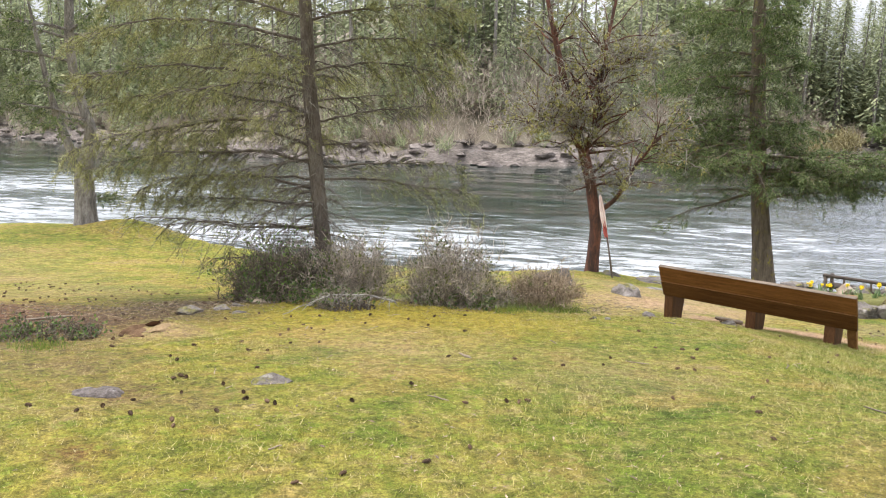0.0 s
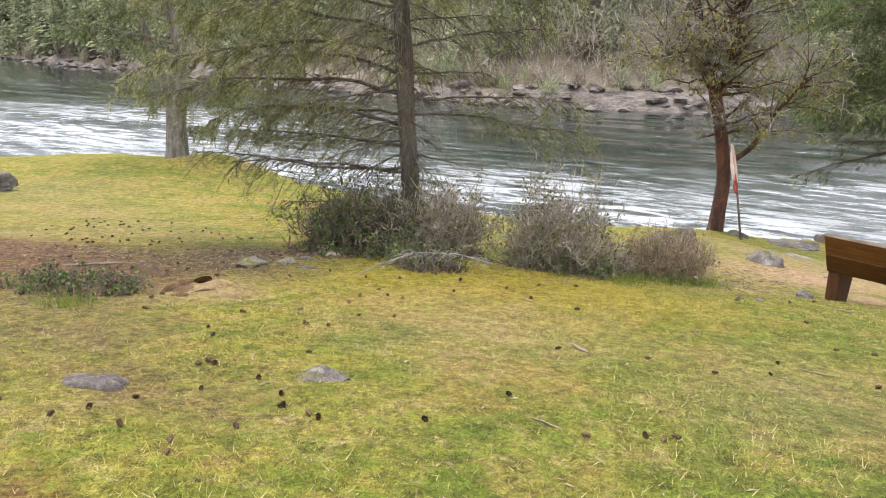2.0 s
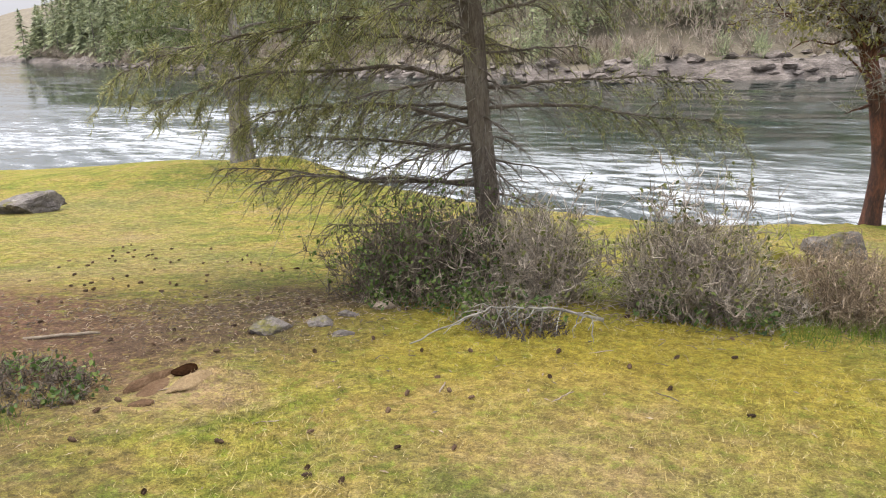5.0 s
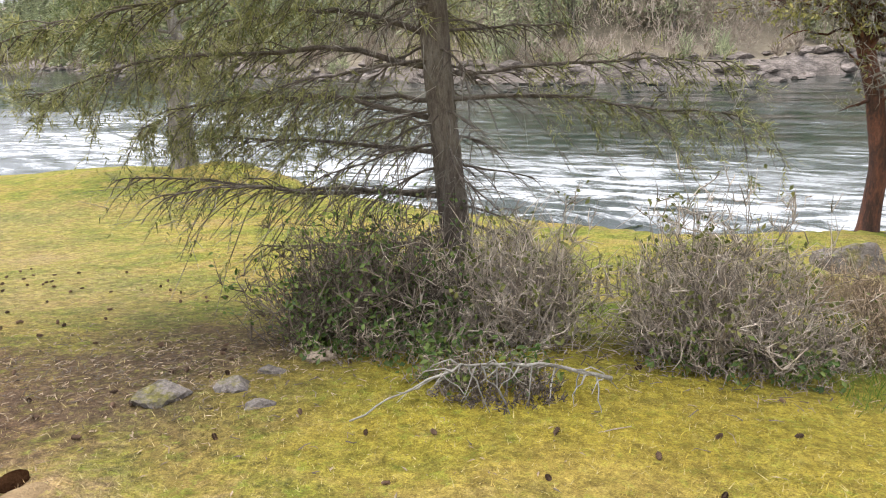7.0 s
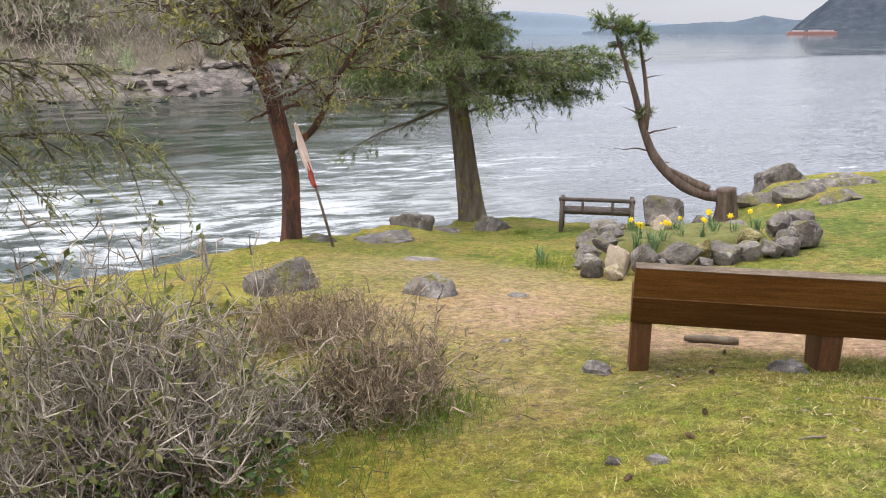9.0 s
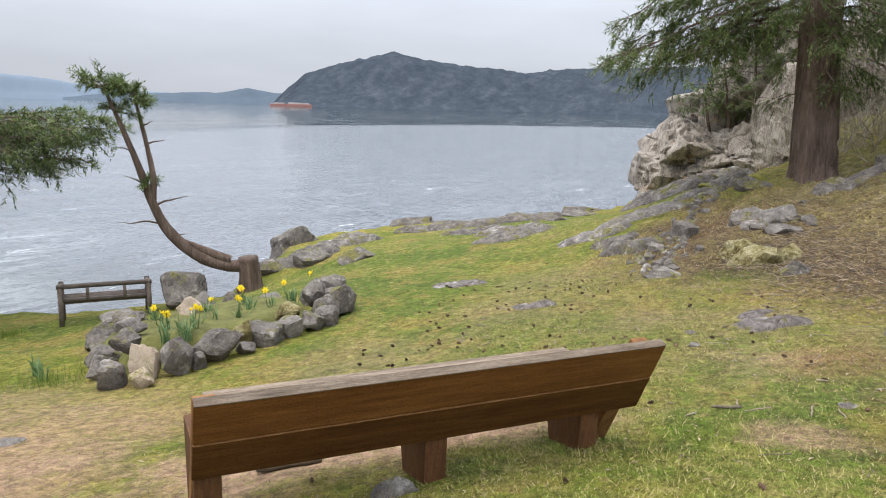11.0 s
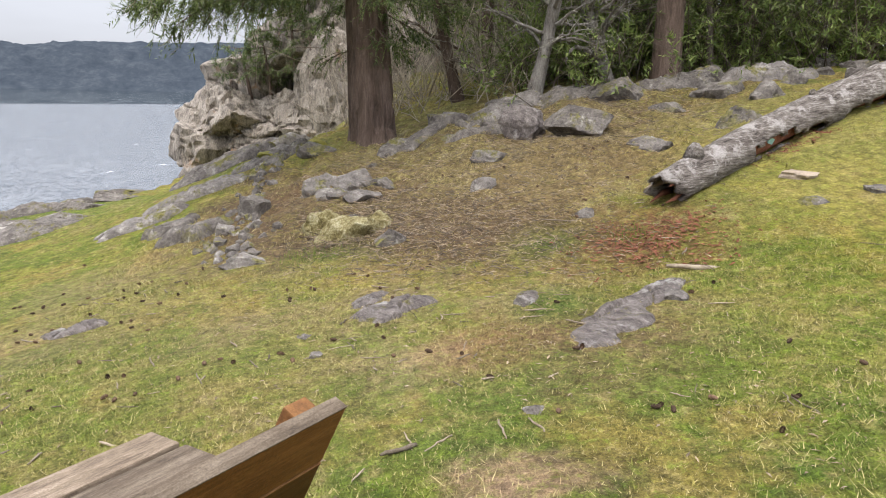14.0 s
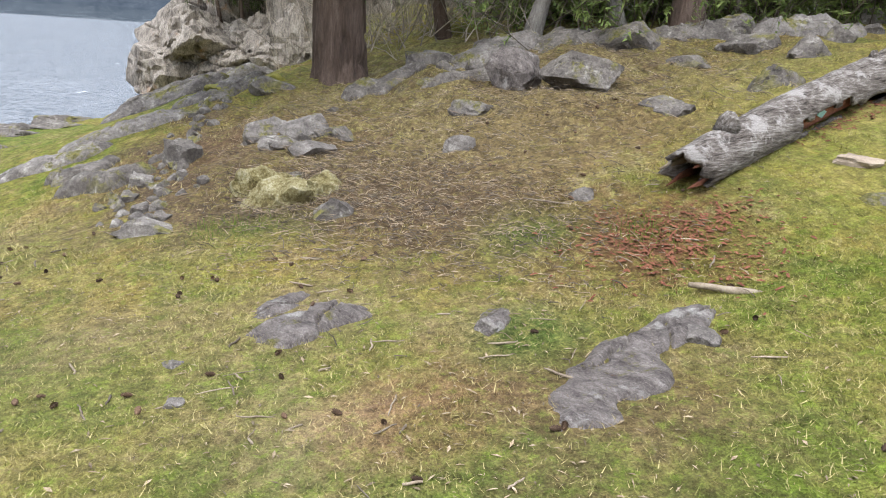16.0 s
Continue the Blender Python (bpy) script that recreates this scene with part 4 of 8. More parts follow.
def stone(name, x, y, size, seed, material, label, sink=0.3, turn=0.0, category="rock", group="", fineness=3, tilt=0.0, cuts=5, rough=0.22, z=None, kind=""):
    if z is None and 0.4 < sink < 0.6:  # widest below the turf, the top as high as before
        size, sink = (size[0], size[1], size[2] * (1.0 - sink) / 0.42), 0.58
    ob = tagged(new(name, stone_mesh(name, size, seed, material, fineness, cuts, rough)), label, category, group, kind)
    base = on_ground(x, y) if z is None else z
    ob.matrix_world = pose(x, y, base + size[2] * (0.5 - sink), tilt, tilt * 0.5, turn)
    return ob


# ---- the setting: ground, far bank, water, hills ----
def spread(low, high, fine_low, fine_high, step, growth, most):
    mid = list(np.arange(fine_low, fine_high, step))
    up, s = [mid[-1]], step
    while up[-1] < high:
        s = min(s * growth, most)
        up.append(up[-1] + s)
    down, s = [mid[0]], step
    while down[-1] > low:
        s = min(s * growth, most)
        down.append(down[-1] - s)
    return np.array(sorted(down[1:]) + mid + up[1:])


def grid_faces(nx, ny):
    i, j = np.meshgrid(np.arange(nx - 1), np.arange(ny - 1), indexing="ij")
    return np.stack([i * ny + j, (i + 1) * ny + j, (i + 1) * ny + j + 1, i * ny + j + 1], -1).reshape(-1, 4)


def sheet(name, xs, ys, height, material, label, category):
    gx, gy = np.meshgrid(xs, ys, indexing="ij")
    z = height(gx.ravel(), gy.ravel())
    ob = tagged(new(name, mesh_of(name, np.stack([gx.ravel(), gy.ravel(), z], -1), grid_faces(len(xs), len(ys)))), label, category, kind="structure")
    ob.data.materials.append(material)
    return ob


sheet("ground", spread(-420, 420, -4, 12.5, 0.11, 1.07, 14), spread(-420, 120, 2.5, 15, 0.11, 1.07, 14), ground_height, GROUND,
      "mossy yellow-green lawn with bare patches above a rocky shore", "ground")


def far_height(x, y):
    s = side_of(FAR_SHORE, x, y, BANK_BEHIND) + 5 * (fractal(flat3(x * 0.09, y * 0.09), 41) - 0.5)
    rock = 2.1 * smooth(-1.0, 3.5, s) * (0.6 + 0.8 * fractal(flat3(x * 0.16, y * 0.16), 43)) + 0.9 * (fractal(flat3(x * 0.5, y * 0.5), 47) - 0.5) * smooth(-1, 2, s)
    slope = np.where(s > 6, 26 * np.tanh((s - 6) * 0.42 / 26), 0) * (0.8 + 0.4 * fractal(flat3(x * 0.03, y * 0.03), 53))
    return np.where(s > -3, WATER_Z - 0.8 + rock + slope, WATER_Z - 0.8 + (s + 3) * 0.6)


def far_bank():
    along = []
    for (ax, ay), (bx, by) in zip(FAR_SHORE, FAR_SHORE[1:]):
        n = max(2, int(math.hypot(bx - ax, by - ay) / 1.3))
        along += [(ax + (bx - ax) * k / n, ay + (by - ay) * k / n) for k in range(n)]
    along = np.array(along)
    ahead = np.gradient(along, axis=0)
    for _ in range(30):
        ahead[1:-1] = (ahead[:-2] + ahead[1:-1] + ahead[2:]) / 3
    ahead /= np.linalg.norm(ahead, axis=1)[:, None]
    back_way = np.stack([-ahead[:, 1], ahead[:, 0]], -1)
    across = np.concatenate([np.arange(-6, 12, 0.6), np.arange(12, 40, 2.5), np.arange(40, 140, 10)])
    p = along[:, None] + back_way[:, None] * across[None, :, None]
    x, y = p[..., 0].ravel(), p[..., 1].ravel()
    v = np.stack([x, y, far_height(x, y)], -1)
    ob = tagged(new("far_bank", mesh_of("far_bank", v, grid_faces(len(along), len(across)))), "pale rocky far bank of the channel under woods", "ground", kind="structure")
    ob.data.materials.append(SHORE_ROCK)
    ob.data.materials.append(WOOD_FLOOR)
    row = len(across) - 1
    inner = np.tile((across[:-1] > 2.4).astype(np.int32), len(along) - 1)
    ob.data.polygons.foreach_set("material_index", inner)


far_bank()


def wave_height(x, y):
    r = np.hypot(x, y - 40)
    c, s = math.cos(radians(-14)), math.sin(radians(-14))
    u, v = x * c + y * s, -x * s + y * c
    calm = smooth(95, 30, r)
    z = 0.15 * (fractal(flat3(u * 0.16, v * 0.5), 61, 4) - 0.5) + 0.06 * (fractal(flat3(u * 0.7, v * 1.6), 67, 3) - 0.5)
    boil = 0.22 * np.exp(-(((x - 0.5) / 4.5) ** 2 + ((y - 23) / 2.2) ** 2)) * np.sin(1.9 * np.hypot(x - 0.5, (y - 23) * 1.8) + 3 * fractal(flat3(x * 0.4, y * 0.4), 71))
    return WATER_Z + calm * z + boil


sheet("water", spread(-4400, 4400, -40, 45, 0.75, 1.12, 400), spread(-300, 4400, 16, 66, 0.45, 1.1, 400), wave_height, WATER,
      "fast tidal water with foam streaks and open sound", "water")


def ridge(name, az_low, az_high, dist, profile, depth, material, label, bumps, seed):
    """A wooded hill far over the water: azimuth in degrees, profile of (azimuth, metres above the water)."""
    az = np.linspace(az_low, az_high, 420)
    deep = np.linspace(0, 1, 26)
    top = np.interp(az, [p[0] for p in profile], [p[1] for p in profile])
    a, d = np.meshgrid(np.radians(az), deep, indexing="ij")
    r = dist + depth * d
    x, y = r * np.sin(a), r * np.cos(a)
    rise = smooth(0, 0.55, d) * 0.9 + 0.1 * smooth(0.0, 0.08, d)
    n = fractal(flat3(x.ravel() * bumps, y.ravel() * bumps), seed, 2).reshape(x.shape)
    fine_top = fractal(flat3(x.ravel() * bumps * 9, y.ravel() * bumps * 9), seed + 3, 2).reshape(x.shape)
    z = top[:, None] * rise * (0.92 + 0.16 * n) + np.minimum(top[:, None], 10) * 1.1 * (fine_top - 0.4) * smooth(0.02, 0.1, d)
    v = np.stack([x, y, WATER_Z - 0.5 + z], -1).reshape(-1, 3)
    ob = tagged(new(name, mesh_of(name, v, grid_faces(len(az), len(deep)))), label, "backdrop", kind="structure")
    ob.data.materials.append(material)


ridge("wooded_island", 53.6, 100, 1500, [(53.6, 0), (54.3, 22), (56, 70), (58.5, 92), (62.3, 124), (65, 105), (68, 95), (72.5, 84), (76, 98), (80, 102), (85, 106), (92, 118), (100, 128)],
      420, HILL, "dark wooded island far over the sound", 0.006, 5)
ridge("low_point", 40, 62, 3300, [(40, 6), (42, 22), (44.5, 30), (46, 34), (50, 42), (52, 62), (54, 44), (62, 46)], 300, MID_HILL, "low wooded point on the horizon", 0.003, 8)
ridge("blue_mountains", 14, 62, 4100, [(14, 50), (30, 90), (34, 120), (38, 105), (43, 60), (47, 45), (55, 60), (62, 40)], 200, FAR_HILL, "distant hills on the horizon, pale blue with painted haze", 0.001, 11)

# ---- the plank bench ----
def plank_bench():
    x0, y0, x1, y1 = 2.69, 8.96, 4.30, 7.49
    long = math.hypot(x1 - x0, y1 - y0)
    base = -0.84
    bench = thing("plank_bench", "long brown-stained plank bench with a leaning back, on the lawn", "bench", at=(x0, y0, base), turn=math.degrees(math.atan2(y1 - y0, x1 - x0)))
    lean = Matrix.Rotation(radians(26), 4, "X")
    top = 0.71
    # the back: two boards with a narrow gap, each with a worn top edge
    for k, (centre, wide) in enumerate(((top - 0.098, 0.212), (top - 0.293, 0.205))):
        bm = block((long, 0.045, wide), (0, 0, 0), 0.007)
        bmesh.ops.transform(bm, matrix=Matrix.Translation((long / 2, 0.488 * (top - centre), centre)) @ lean, verts=bm.verts)
        board = part("back_board", bm, BENCH_WOOD, bench)
        bm = block((long - 0.004, 0.047, 0.006), (0, 0, 0), 0.002)
        edge = centre + wide * 0.5 * 0.9
        bmesh.ops.transform(bm, matrix=Matrix.Translation((long / 2, 0.488 * (top - edge) - 0.0005, edge)) @ lean, verts=bm.verts)
        part("worn_edge", bm, BENCH_TOP if k == 0 else BENCH_END, board, "pale worn top edge")
    # the seat: three weathered boards with open joints
    for y, short in ((0.27, 0.26), (0.425, 0.235), (0.582, 0.24)):
        part("seat_board", block((long - short, 0.134, 0.045), (long / 2 - 0.02, y, 0.48), 0.008), BENCH_TOP, bench, "grey weathered seat board")
    # three plank supports under seat and back, set on edge
    for x, foot in ((0.065, -0.06), (long / 2 - 0.02, -0.03), (long - 0.27, 0.02)):
        outline = [(0.205, foot), (0.46, foot), (0.56, 0.44), (0.13, 0.445), (0.185, 0.34)]
        bm = bmesh.new()
        rows = [[bm.verts.new((x + w, y, z)) for y, z in outline] for w in (-0.055, 0.055)]
        bm.faces.new(rows[0][::-1])
        bm.faces.new(rows[1])
        for i in range(5):
            bm.faces.new((rows[0][i], rows[0][(i + 1) % 5], rows[1][(i + 1) % 5], rows[1][i]))
        bmesh.ops.recalc_face_normals(bm, faces=bm.faces)
        bmesh.ops.bevel(bm, geom=bm.edges[:], offset=0.006, segments=2, affect="EDGES", profile=0.6)
        part("support", bm, BENCH_LEG, bench, "thick orange-brown plank support")
    # a leaning post at each end, before the boards
    for x, foot in ((0.05, -0.05), (long - 0.075, 0.02)):
        bm = block((0.09, 0.07, 0.8), (0, 0, 0), 0.007)
        bmesh.ops.transform(bm, matrix=Matrix.Translation((x, 0.252, 0.32 if x < 1 else 0.335)) @ lean, verts=bm.verts)
        for v in bm.verts:
            v.co.z = max(v.co.z, foot)
        part("back_post", bm, BENCH_END, bench, "orange-brown leaning post")


plank_bench()


# ---- the rail bench by the water ----
def rail_bench():
    ax, ay, bx, by = 9.1, 17.5, 10.1, 16.6
    long = math.hypot(bx - ax, by - ay)
    base = on_ground((ax + bx) / 2 + 0.2, (ay + by) / 2 + 0.2)
    top = -2.04 - base
    bench = thing("rail_bench", "small weathered grey rail bench facing the water", "bench", at=(ax, ay, base), turn=math.degrees(math.atan2(by - ay, bx - ax)))

    def pole(name, a, b, r):
        st = Stock()
        st.tube([a, [(p + q) / 2 + 0.004 for p, q in zip(a, b)], b], [r, r * 1.04, r * 0.97], 10, 0.08, int(sum(a) * 31) % 97)
        return st.make(name, GREY_WOOD, bench)

    for x in (0.0, long):
        pole("back_post", (x, 0, -0.05), (x, -0.03, top + 0.03), 0.042)
        pole("front_post", (x, 0.52, -0.05), (x, 0.52, top - 0.04), 0.042)
        pole("arm_rail", (x, -0.04, top - 0.07), (x, 0.58, top - 0.08), 0.034)
        pole("side_rail", (x, 0, top - 0.3), (x, 0.52, top - 0.3), 0.03)
    pole("top_rail", (-0.05, -0.03, top - 0.01), (long + 0.05, -0.03, top - 0.01), 0.038)
    pole("mid_rail", (0, -0.01, top - 0.25), (long, -0.01, top - 0.25), 0.032)
    for x in (long * 0.3, long * 0.72):
        pole("spindle", (x, -0.02, top - 0.25), (x, -0.03, top - 0.01), 0.026)
    for y in (0.06, 0.17, 0.28, 0.39, 0.5):
        pole("seat_slat", (-0.02, y, top - 0.29), (long + 0.02, y, top - 0.29), 0.034)


rail_bench()


# ---- the flower bed: a ring of stones, daffodils, an old stump ----
def flower_bed():
    rng = random.Random(12)
    ring = [  # x, y, width, depth, height, lift, kind
        (5.36, 12.28, 0.34, 0.3, 0.34, 0.0, 1), (5.42, 12.02, 0.26, 0.24, 0.24, 0.0, 2), (5.62, 12.18, 0.3, 0.22, 0.5, 0.0, 2), (5.78, 11.95, 0.34, 0.26, 0.5, 0.0, 1),
        (5.98, 11.88, 0.2, 0.2, 0.24, 0.0, 1), (6.22, 11.86, 0.62, 0.36, 0.46, 0.0, 1), (6.5, 11.74, 0.24, 0.22, 0.2, 0.0, 1), (6.62, 11.86, 0.24, 0.16, 0.42, 0.04, 3),
        (6.82, 11.74, 0.42, 0.34, 0.34, 0.0, 1), (7.08, 11.6, 0.36, 0.3, 0.32, 0.0, 0), (7.22, 11.74, 0.34, 0.26, 0.3, 0.14, 3), (7.38, 11.52, 0.34, 0.3, 0.3, 0.0, 1),
        (7.6, 11.5, 0.32, 0.3, 0.32, 0.0, 1), (7.82, 11.62, 0.36, 0.34, 0.4, 0.0, 1), (8.1, 11.62, 0.62, 0.42, 0.48, 0.02, 1), (8.0, 11.9, 0.44, 0.36, 0.44, 0.16, 1),
        (8.3, 11.86, 0.4, 0.32, 0.46, 0.1, 1), (8.5, 12.3, 0.3, 0.3, 0.3, 0.0, 0), (5.55, 12.62, 0.36, 0.3, 0.34, 0.0, 0), (5.72, 12.5, 0.34, 0.3, 0.3, 0.22, 1),
        (5.85, 12.95, 0.4, 0.32, 0.36, 0.0, 1), (6.05, 12.82, 0.36, 0.28, 0.28, 0.26, 0), (6.2, 13.35, 0.4, 0.34, 0.36, 0.0, 1), (6.38, 13.2, 0.36, 0.3, 0.26, 0.26, 1),
        (6.55, 13.8, 0.44, 0.36, 0.36, 0.0, 1), (6.8, 13.75, 0.46, 0.3, 0.16, 0.28, 0), (6.95, 14.2, 0.44, 0.36, 0.34, 0.0, 1), (7.25, 14.1, 0.5, 0.3, 0.18, 0.2, 0),
        (7.2, 13.0, 0.42, 0.34, 0.44, 0.1, 2), (7.55, 13.2, 0.36, 0.3, 0.4, 0.14, 0), (7.85, 13.0, 0.4, 0.34, 0.4, 0.06, 1), (8.05, 12.6, 0.44, 0.36, 0.34, 0.04, 0),
    ]
    kinds = ((ROCK, "grey lichen-spotted bed stone"), (DARK_ROCK, "dark grey stone edging the flower bed"), (TAN_ROCK, "tan stone edging the flower bed"), (PALE_LICHEN, "pale yellowish stone edging the flower bed"))
    for k, (x, y, w, d, h, lift, kind) in enumerate(ring):
        stone("bed_stone", x, y, (w * 0.92, d * 0.92, h * 0.84), 300 + k, kinds[kind][0], kinds[kind][1], 0.14, rng.uniform(-35, 35) - 35, "stone", "stones round the flower bed", 3, rng.uniform(-8, 8), 8, 0.2, z=on_ground(x, y) + lift)
    # soil heaped inside the ring
    xs, ys = np.meshgrid(np.linspace(-1.35, 1.35, 40), np.linspace(-1.0, 1.0, 34), indexing="ij")
    r = np.hypot(xs / 1.35, ys / 1.0)
    c, s = math.cos(radians(-24)), math.sin(radians(-24))
    wx, wy = 7.0 + xs * c - ys * s, 12.65 + xs * s + ys * c
    z = ground_height(wx.ravel(), wy.ravel()).reshape(wx.shape) - 0.05 + 0.3 * smooth(1.02, 0.7, r) + 0.05 * (fractal(flat3(wx.ravel() * 5, wy.ravel() * 5), 77).reshape(wx.shape) - 0.5)
    soil = tagged(new("bed_soil", mesh_of("bed_soil", np.stack([wx, wy, z], -1).reshape(-1, 3), grid_faces(40, 34))), "dark mossy soil heaped inside the stone ring", "soil", kind="structure")
    soil.data.materials.append(BED_SOIL)


flower_bed()


def daffodil(seed, leaves, flowers, height):
    """A clump: strap leaves, stems, six petals and a trumpet to each flower."""
    rng = np.random.default_rng(seed)
    clump = thing("daffodil", "yellow daffodil clump with blue-green strap leaves in the stone bed", "flower", "daffodils in the bed")
    st = Stock()
    for _ in range(leaves):
        a, h, out_by = rng.uniform(0, 6.28), height * rng.uniform(0.6, 1.0), rng.uniform(0.03, 0.14)
        d, side = np.array([math.cos(a), math.sin(a), 0]), np.array([-math.sin(a), math.cos(a), 0]) * 0.007
        root = np.array([rng.normal(0, 0.03), rng.normal(0, 0.03), 0])
        rows = [root + d * out_by * t * t + np.array([0, 0, h * t - 0.04 * t**3]) for t in (0, 0.35, 0.7, 1)]
        v = [p + s * w for p, w in zip(rows, (1, 1, 0.9, 0.25)) for s in (-side, side)]
        st.add(v, None, [(0, 1, 3, 2), (2, 3, 5, 4), (4, 5, 7, 6)])
    st.make("leaves", DAFF_LEAF, clump)
    for k in range(flowers):
        a = rng.uniform(0, 6.28)
        top = np.array([rng.normal(0, 0.05), rng.normal(0, 0.05), height * rng.uniform(0.95, 1.2)])
        st = Stock()
        st.tube([(top[0] * 0.4, top[1] * 0.4, 0), top * np.array([0.8, 0.8, 0.6]), top], 0.004, 5)
        flower = st.make("stem", DAFF_LEAF, clump)
        st = Stock()
        face = np.array([math.cos(a) * 0.85, math.sin(a) * 0.85, 0.35])
        face /= np.linalg.norm(face)
        u = np.cross(face, (0, 0, 1))
        u /= np.linalg.norm(u)
        w = np.cross(face, u)
        for j in range(6):
            b = j * math.pi / 3
            out_way, across = u * math.cos(b) + w * math.sin(b), -u * math.sin(b) + w * math.cos(b)
            st.add([top, top + out_way * 0.022 + across * 0.014, top + out_way * 0.045 + face * 0.004, top + out_way * 0.022 - across * 0.014], None, [(0, 1, 2, 3)])
        st.tube([top, top + face * 0.018, top + face * 0.03], [0.009, 0.013, 0.018], 8, caps=False)
        st.make("blossom", DAFF, flower, False)
    return clump


def plant_daffodils():
    rng = random.Random(4)
    kinds = [daffodil(1, 12, 2, 0.22), daffodil(2, 9, 1, 0.25), daffodil(3, 14, 3, 0.21), daffodil(4, 16, 0, 0.24)]
    spots = [(6.05, 12.35, 3), (6.2, 12.25, 3), (6.12, 12.15, 3), (6.3, 12.4, 3), (6.42, 12.3, 0), (6.62, 12.5, 1), (6.9, 12.45, 1), (7.0, 12.2, 0), (7.3, 12.3, 3), (7.45, 12.15, 1),
             (7.5, 12.5, 2), (7.75, 12.05, 3), (7.9, 12.2, 1), (7.2, 12.85, 3), (6.6, 12.95, 1), (8.3, 12.1, 1), (6.85, 13.25, 3), (6.35, 12.6, 2), (5.35, 13.2, 3), (5.5, 13.5, 3)]
    first = set()
    for x, y, k in spots:
        z = on_ground(x, y) + (0.2 if x > 5.6 else 0.0)
        m = pose(x, y, z, 0, 0, rng.uniform(0, 360))
        if k in first:
            copy_thing(kinds[k], m)
        else:
            kinds[k].matrix_world = m
            first.add(k)
    del kinds[3]["label"]
    for o in bpy.data.objects:
        if o.name.startswith("daffodil") and len(o.children) == 1:
            o["label"] = "flowerless clump of blue-green daffodil leaves"


plant_daffodils()


# ---- the fallen log ----
def fallen_log():
    a, b = np.array([8.37, 4.4, 0]), np.array([10.95, -0.55, 0])
    n = 70
    t = np.linspace(0, 1, n)
    path = a[None] + (b - a)[None] * t[:, None]
    path[:, 0] += 0.07 * np.sin(t * 5)
    r = np.interp(t, [0, 0.05, 0.2, 0.5, 0.8, 1], [0.13, 0.14, 0.148, 0.174, 0.205, 0.24])
    ground_z = ground_height(path[:, 0], path[:, 1])
    base_line = np.poly1d(np.polyfit(t, ground_z, 2))(t)
    path[:, 2] = np.maximum(base_line, ground_z - 0.08) + r * 0.86
    log = thing("fallen_log", "long weathered grey fallen log, hollow and rotten at its end", "log", at=(8.37, 4.4, float(ground_z[0])))
    inv = Vector((8.37, 4.4, float(ground_z[0])))
    here = path - np.array(inv)
    ahead = np.gradient(here, axis=0)
    ahead /= np.linalg.norm(ahead, axis=1)[:, None]
    side = np.cross(ahead, (0, 0, 1))
    side /= np.linalg.norm(side, axis=1)[:, None]
    up = np.cross(side, ahead)

    def shell(i0, i1, name, material, scale, ragged, seed, sides=28, skip=None):
        ang = np.linspace(0, 2 * np.pi, sides, endpoint=False)
        ring = side[i0:i1, None] * np.cos(ang)[None, :, None] + up[i0:i1, None] * np.sin(ang)[None, :, None]
        rr = (r[i0:i1, None] * scale) * np.ones(sides)
        where = here[i0:i1, None] + ring * rr[:, :, None]
        rr = rr * (1 + ragged * 2 * (fractal(where.reshape(-1, 3) * 3.0, seed, 4).reshape(rr.shape) - 0.5) + ragged * 0.9 * (fractal(where.reshape(-1, 3) * 11.0, seed + 3, 2).reshape(rr.shape) - 0.5))
        v = here[i0:i1, None] + ring * rr[:, :, None]
        if i0 == 0:  # a torn, slanting end
            for row, share in ((1, 0.6), (2, 0.3)):
                v[row] -= ahead[0] * share * 0.3 * (fractal(np.stack([np.cos(ang), np.sin(ang), ang * 0], -1) * 4.5, seed + 8, 3)[:, None] - 0.35)
            v[0] -= ahead[0] * (0.3 * (fractal(np.stack([np.cos(ang), np.sin(ang), ang * 0], -1) * 4.5, seed + 8, 3)[:, None] - 0.35) + 0.10 * fractal(np.stack([np.cos(ang), np.sin(ang), ang * 0], -1) * 2.5, seed + 4, 3)[:, None] + 0.12 * np.maximum(np.sin(ang + 0.4), 0)[:, None])
        v = v.reshape(-1, 3)
        m = i1 - i0
        i, j = np.meshgrid(np.arange(m - 1), np.arange(sides), indexing="ij")
        q = np.stack([i * sides + j, i * sides + (j + 1) % sides, (i + 1) * sides + (j + 1) % sides, (i + 1) * sides + j], -1)
        keep = np.ones(q.shape[:2], bool)
        if skip:
            for s0, s1, j0, j1 in skip:
                for ii in range(max(s0, i0) - i0, min(s1, i1 - 1) - i0):
                    wide = 1 if (ii * 7 + seed) % 5 else 0
                    for jj in range(j0 - wide, j1 + wide):
                        keep[ii, jj % sides] = False
        st = Stock()
        st.add(v, None, q[keep].reshape(-1, 4))
        ob = st.make(name, material, log)
        return ob

    # cavities along the side that faces the lawn
    holes = [(13, 22, 25, 28), (22, 30, 24, 26), (34, 46, 24, 26), (0, 4, 18, 24)]
    bark = shell(0, 53, "trunk_shell", BARK_DRIFT, 1.0, 0.13, 7, skip=holes)
    thick = bark.modifiers.new("thickness", "SOLIDIFY")
    thick.thickness, thick.offset = 0.03, -1
    shell(3, 53, "rotten_core", ROT, 0.8, 0.2, 9, 20)
    butt = shell(53, n, "butt_end", BARK_FIR, 0.96, 0.42, 11)
    tagged(butt, "broken butt end with dark bark")
    cap = Stock()
    cap.tube([here[-2], here[-1] + ahead[-1] * 0.12], [r[-1] * 0.98, r[-1] * 0.5], 18, 0.3, 5)
    cap.make("broken_wood", ROT, log)
    cap = Stock()
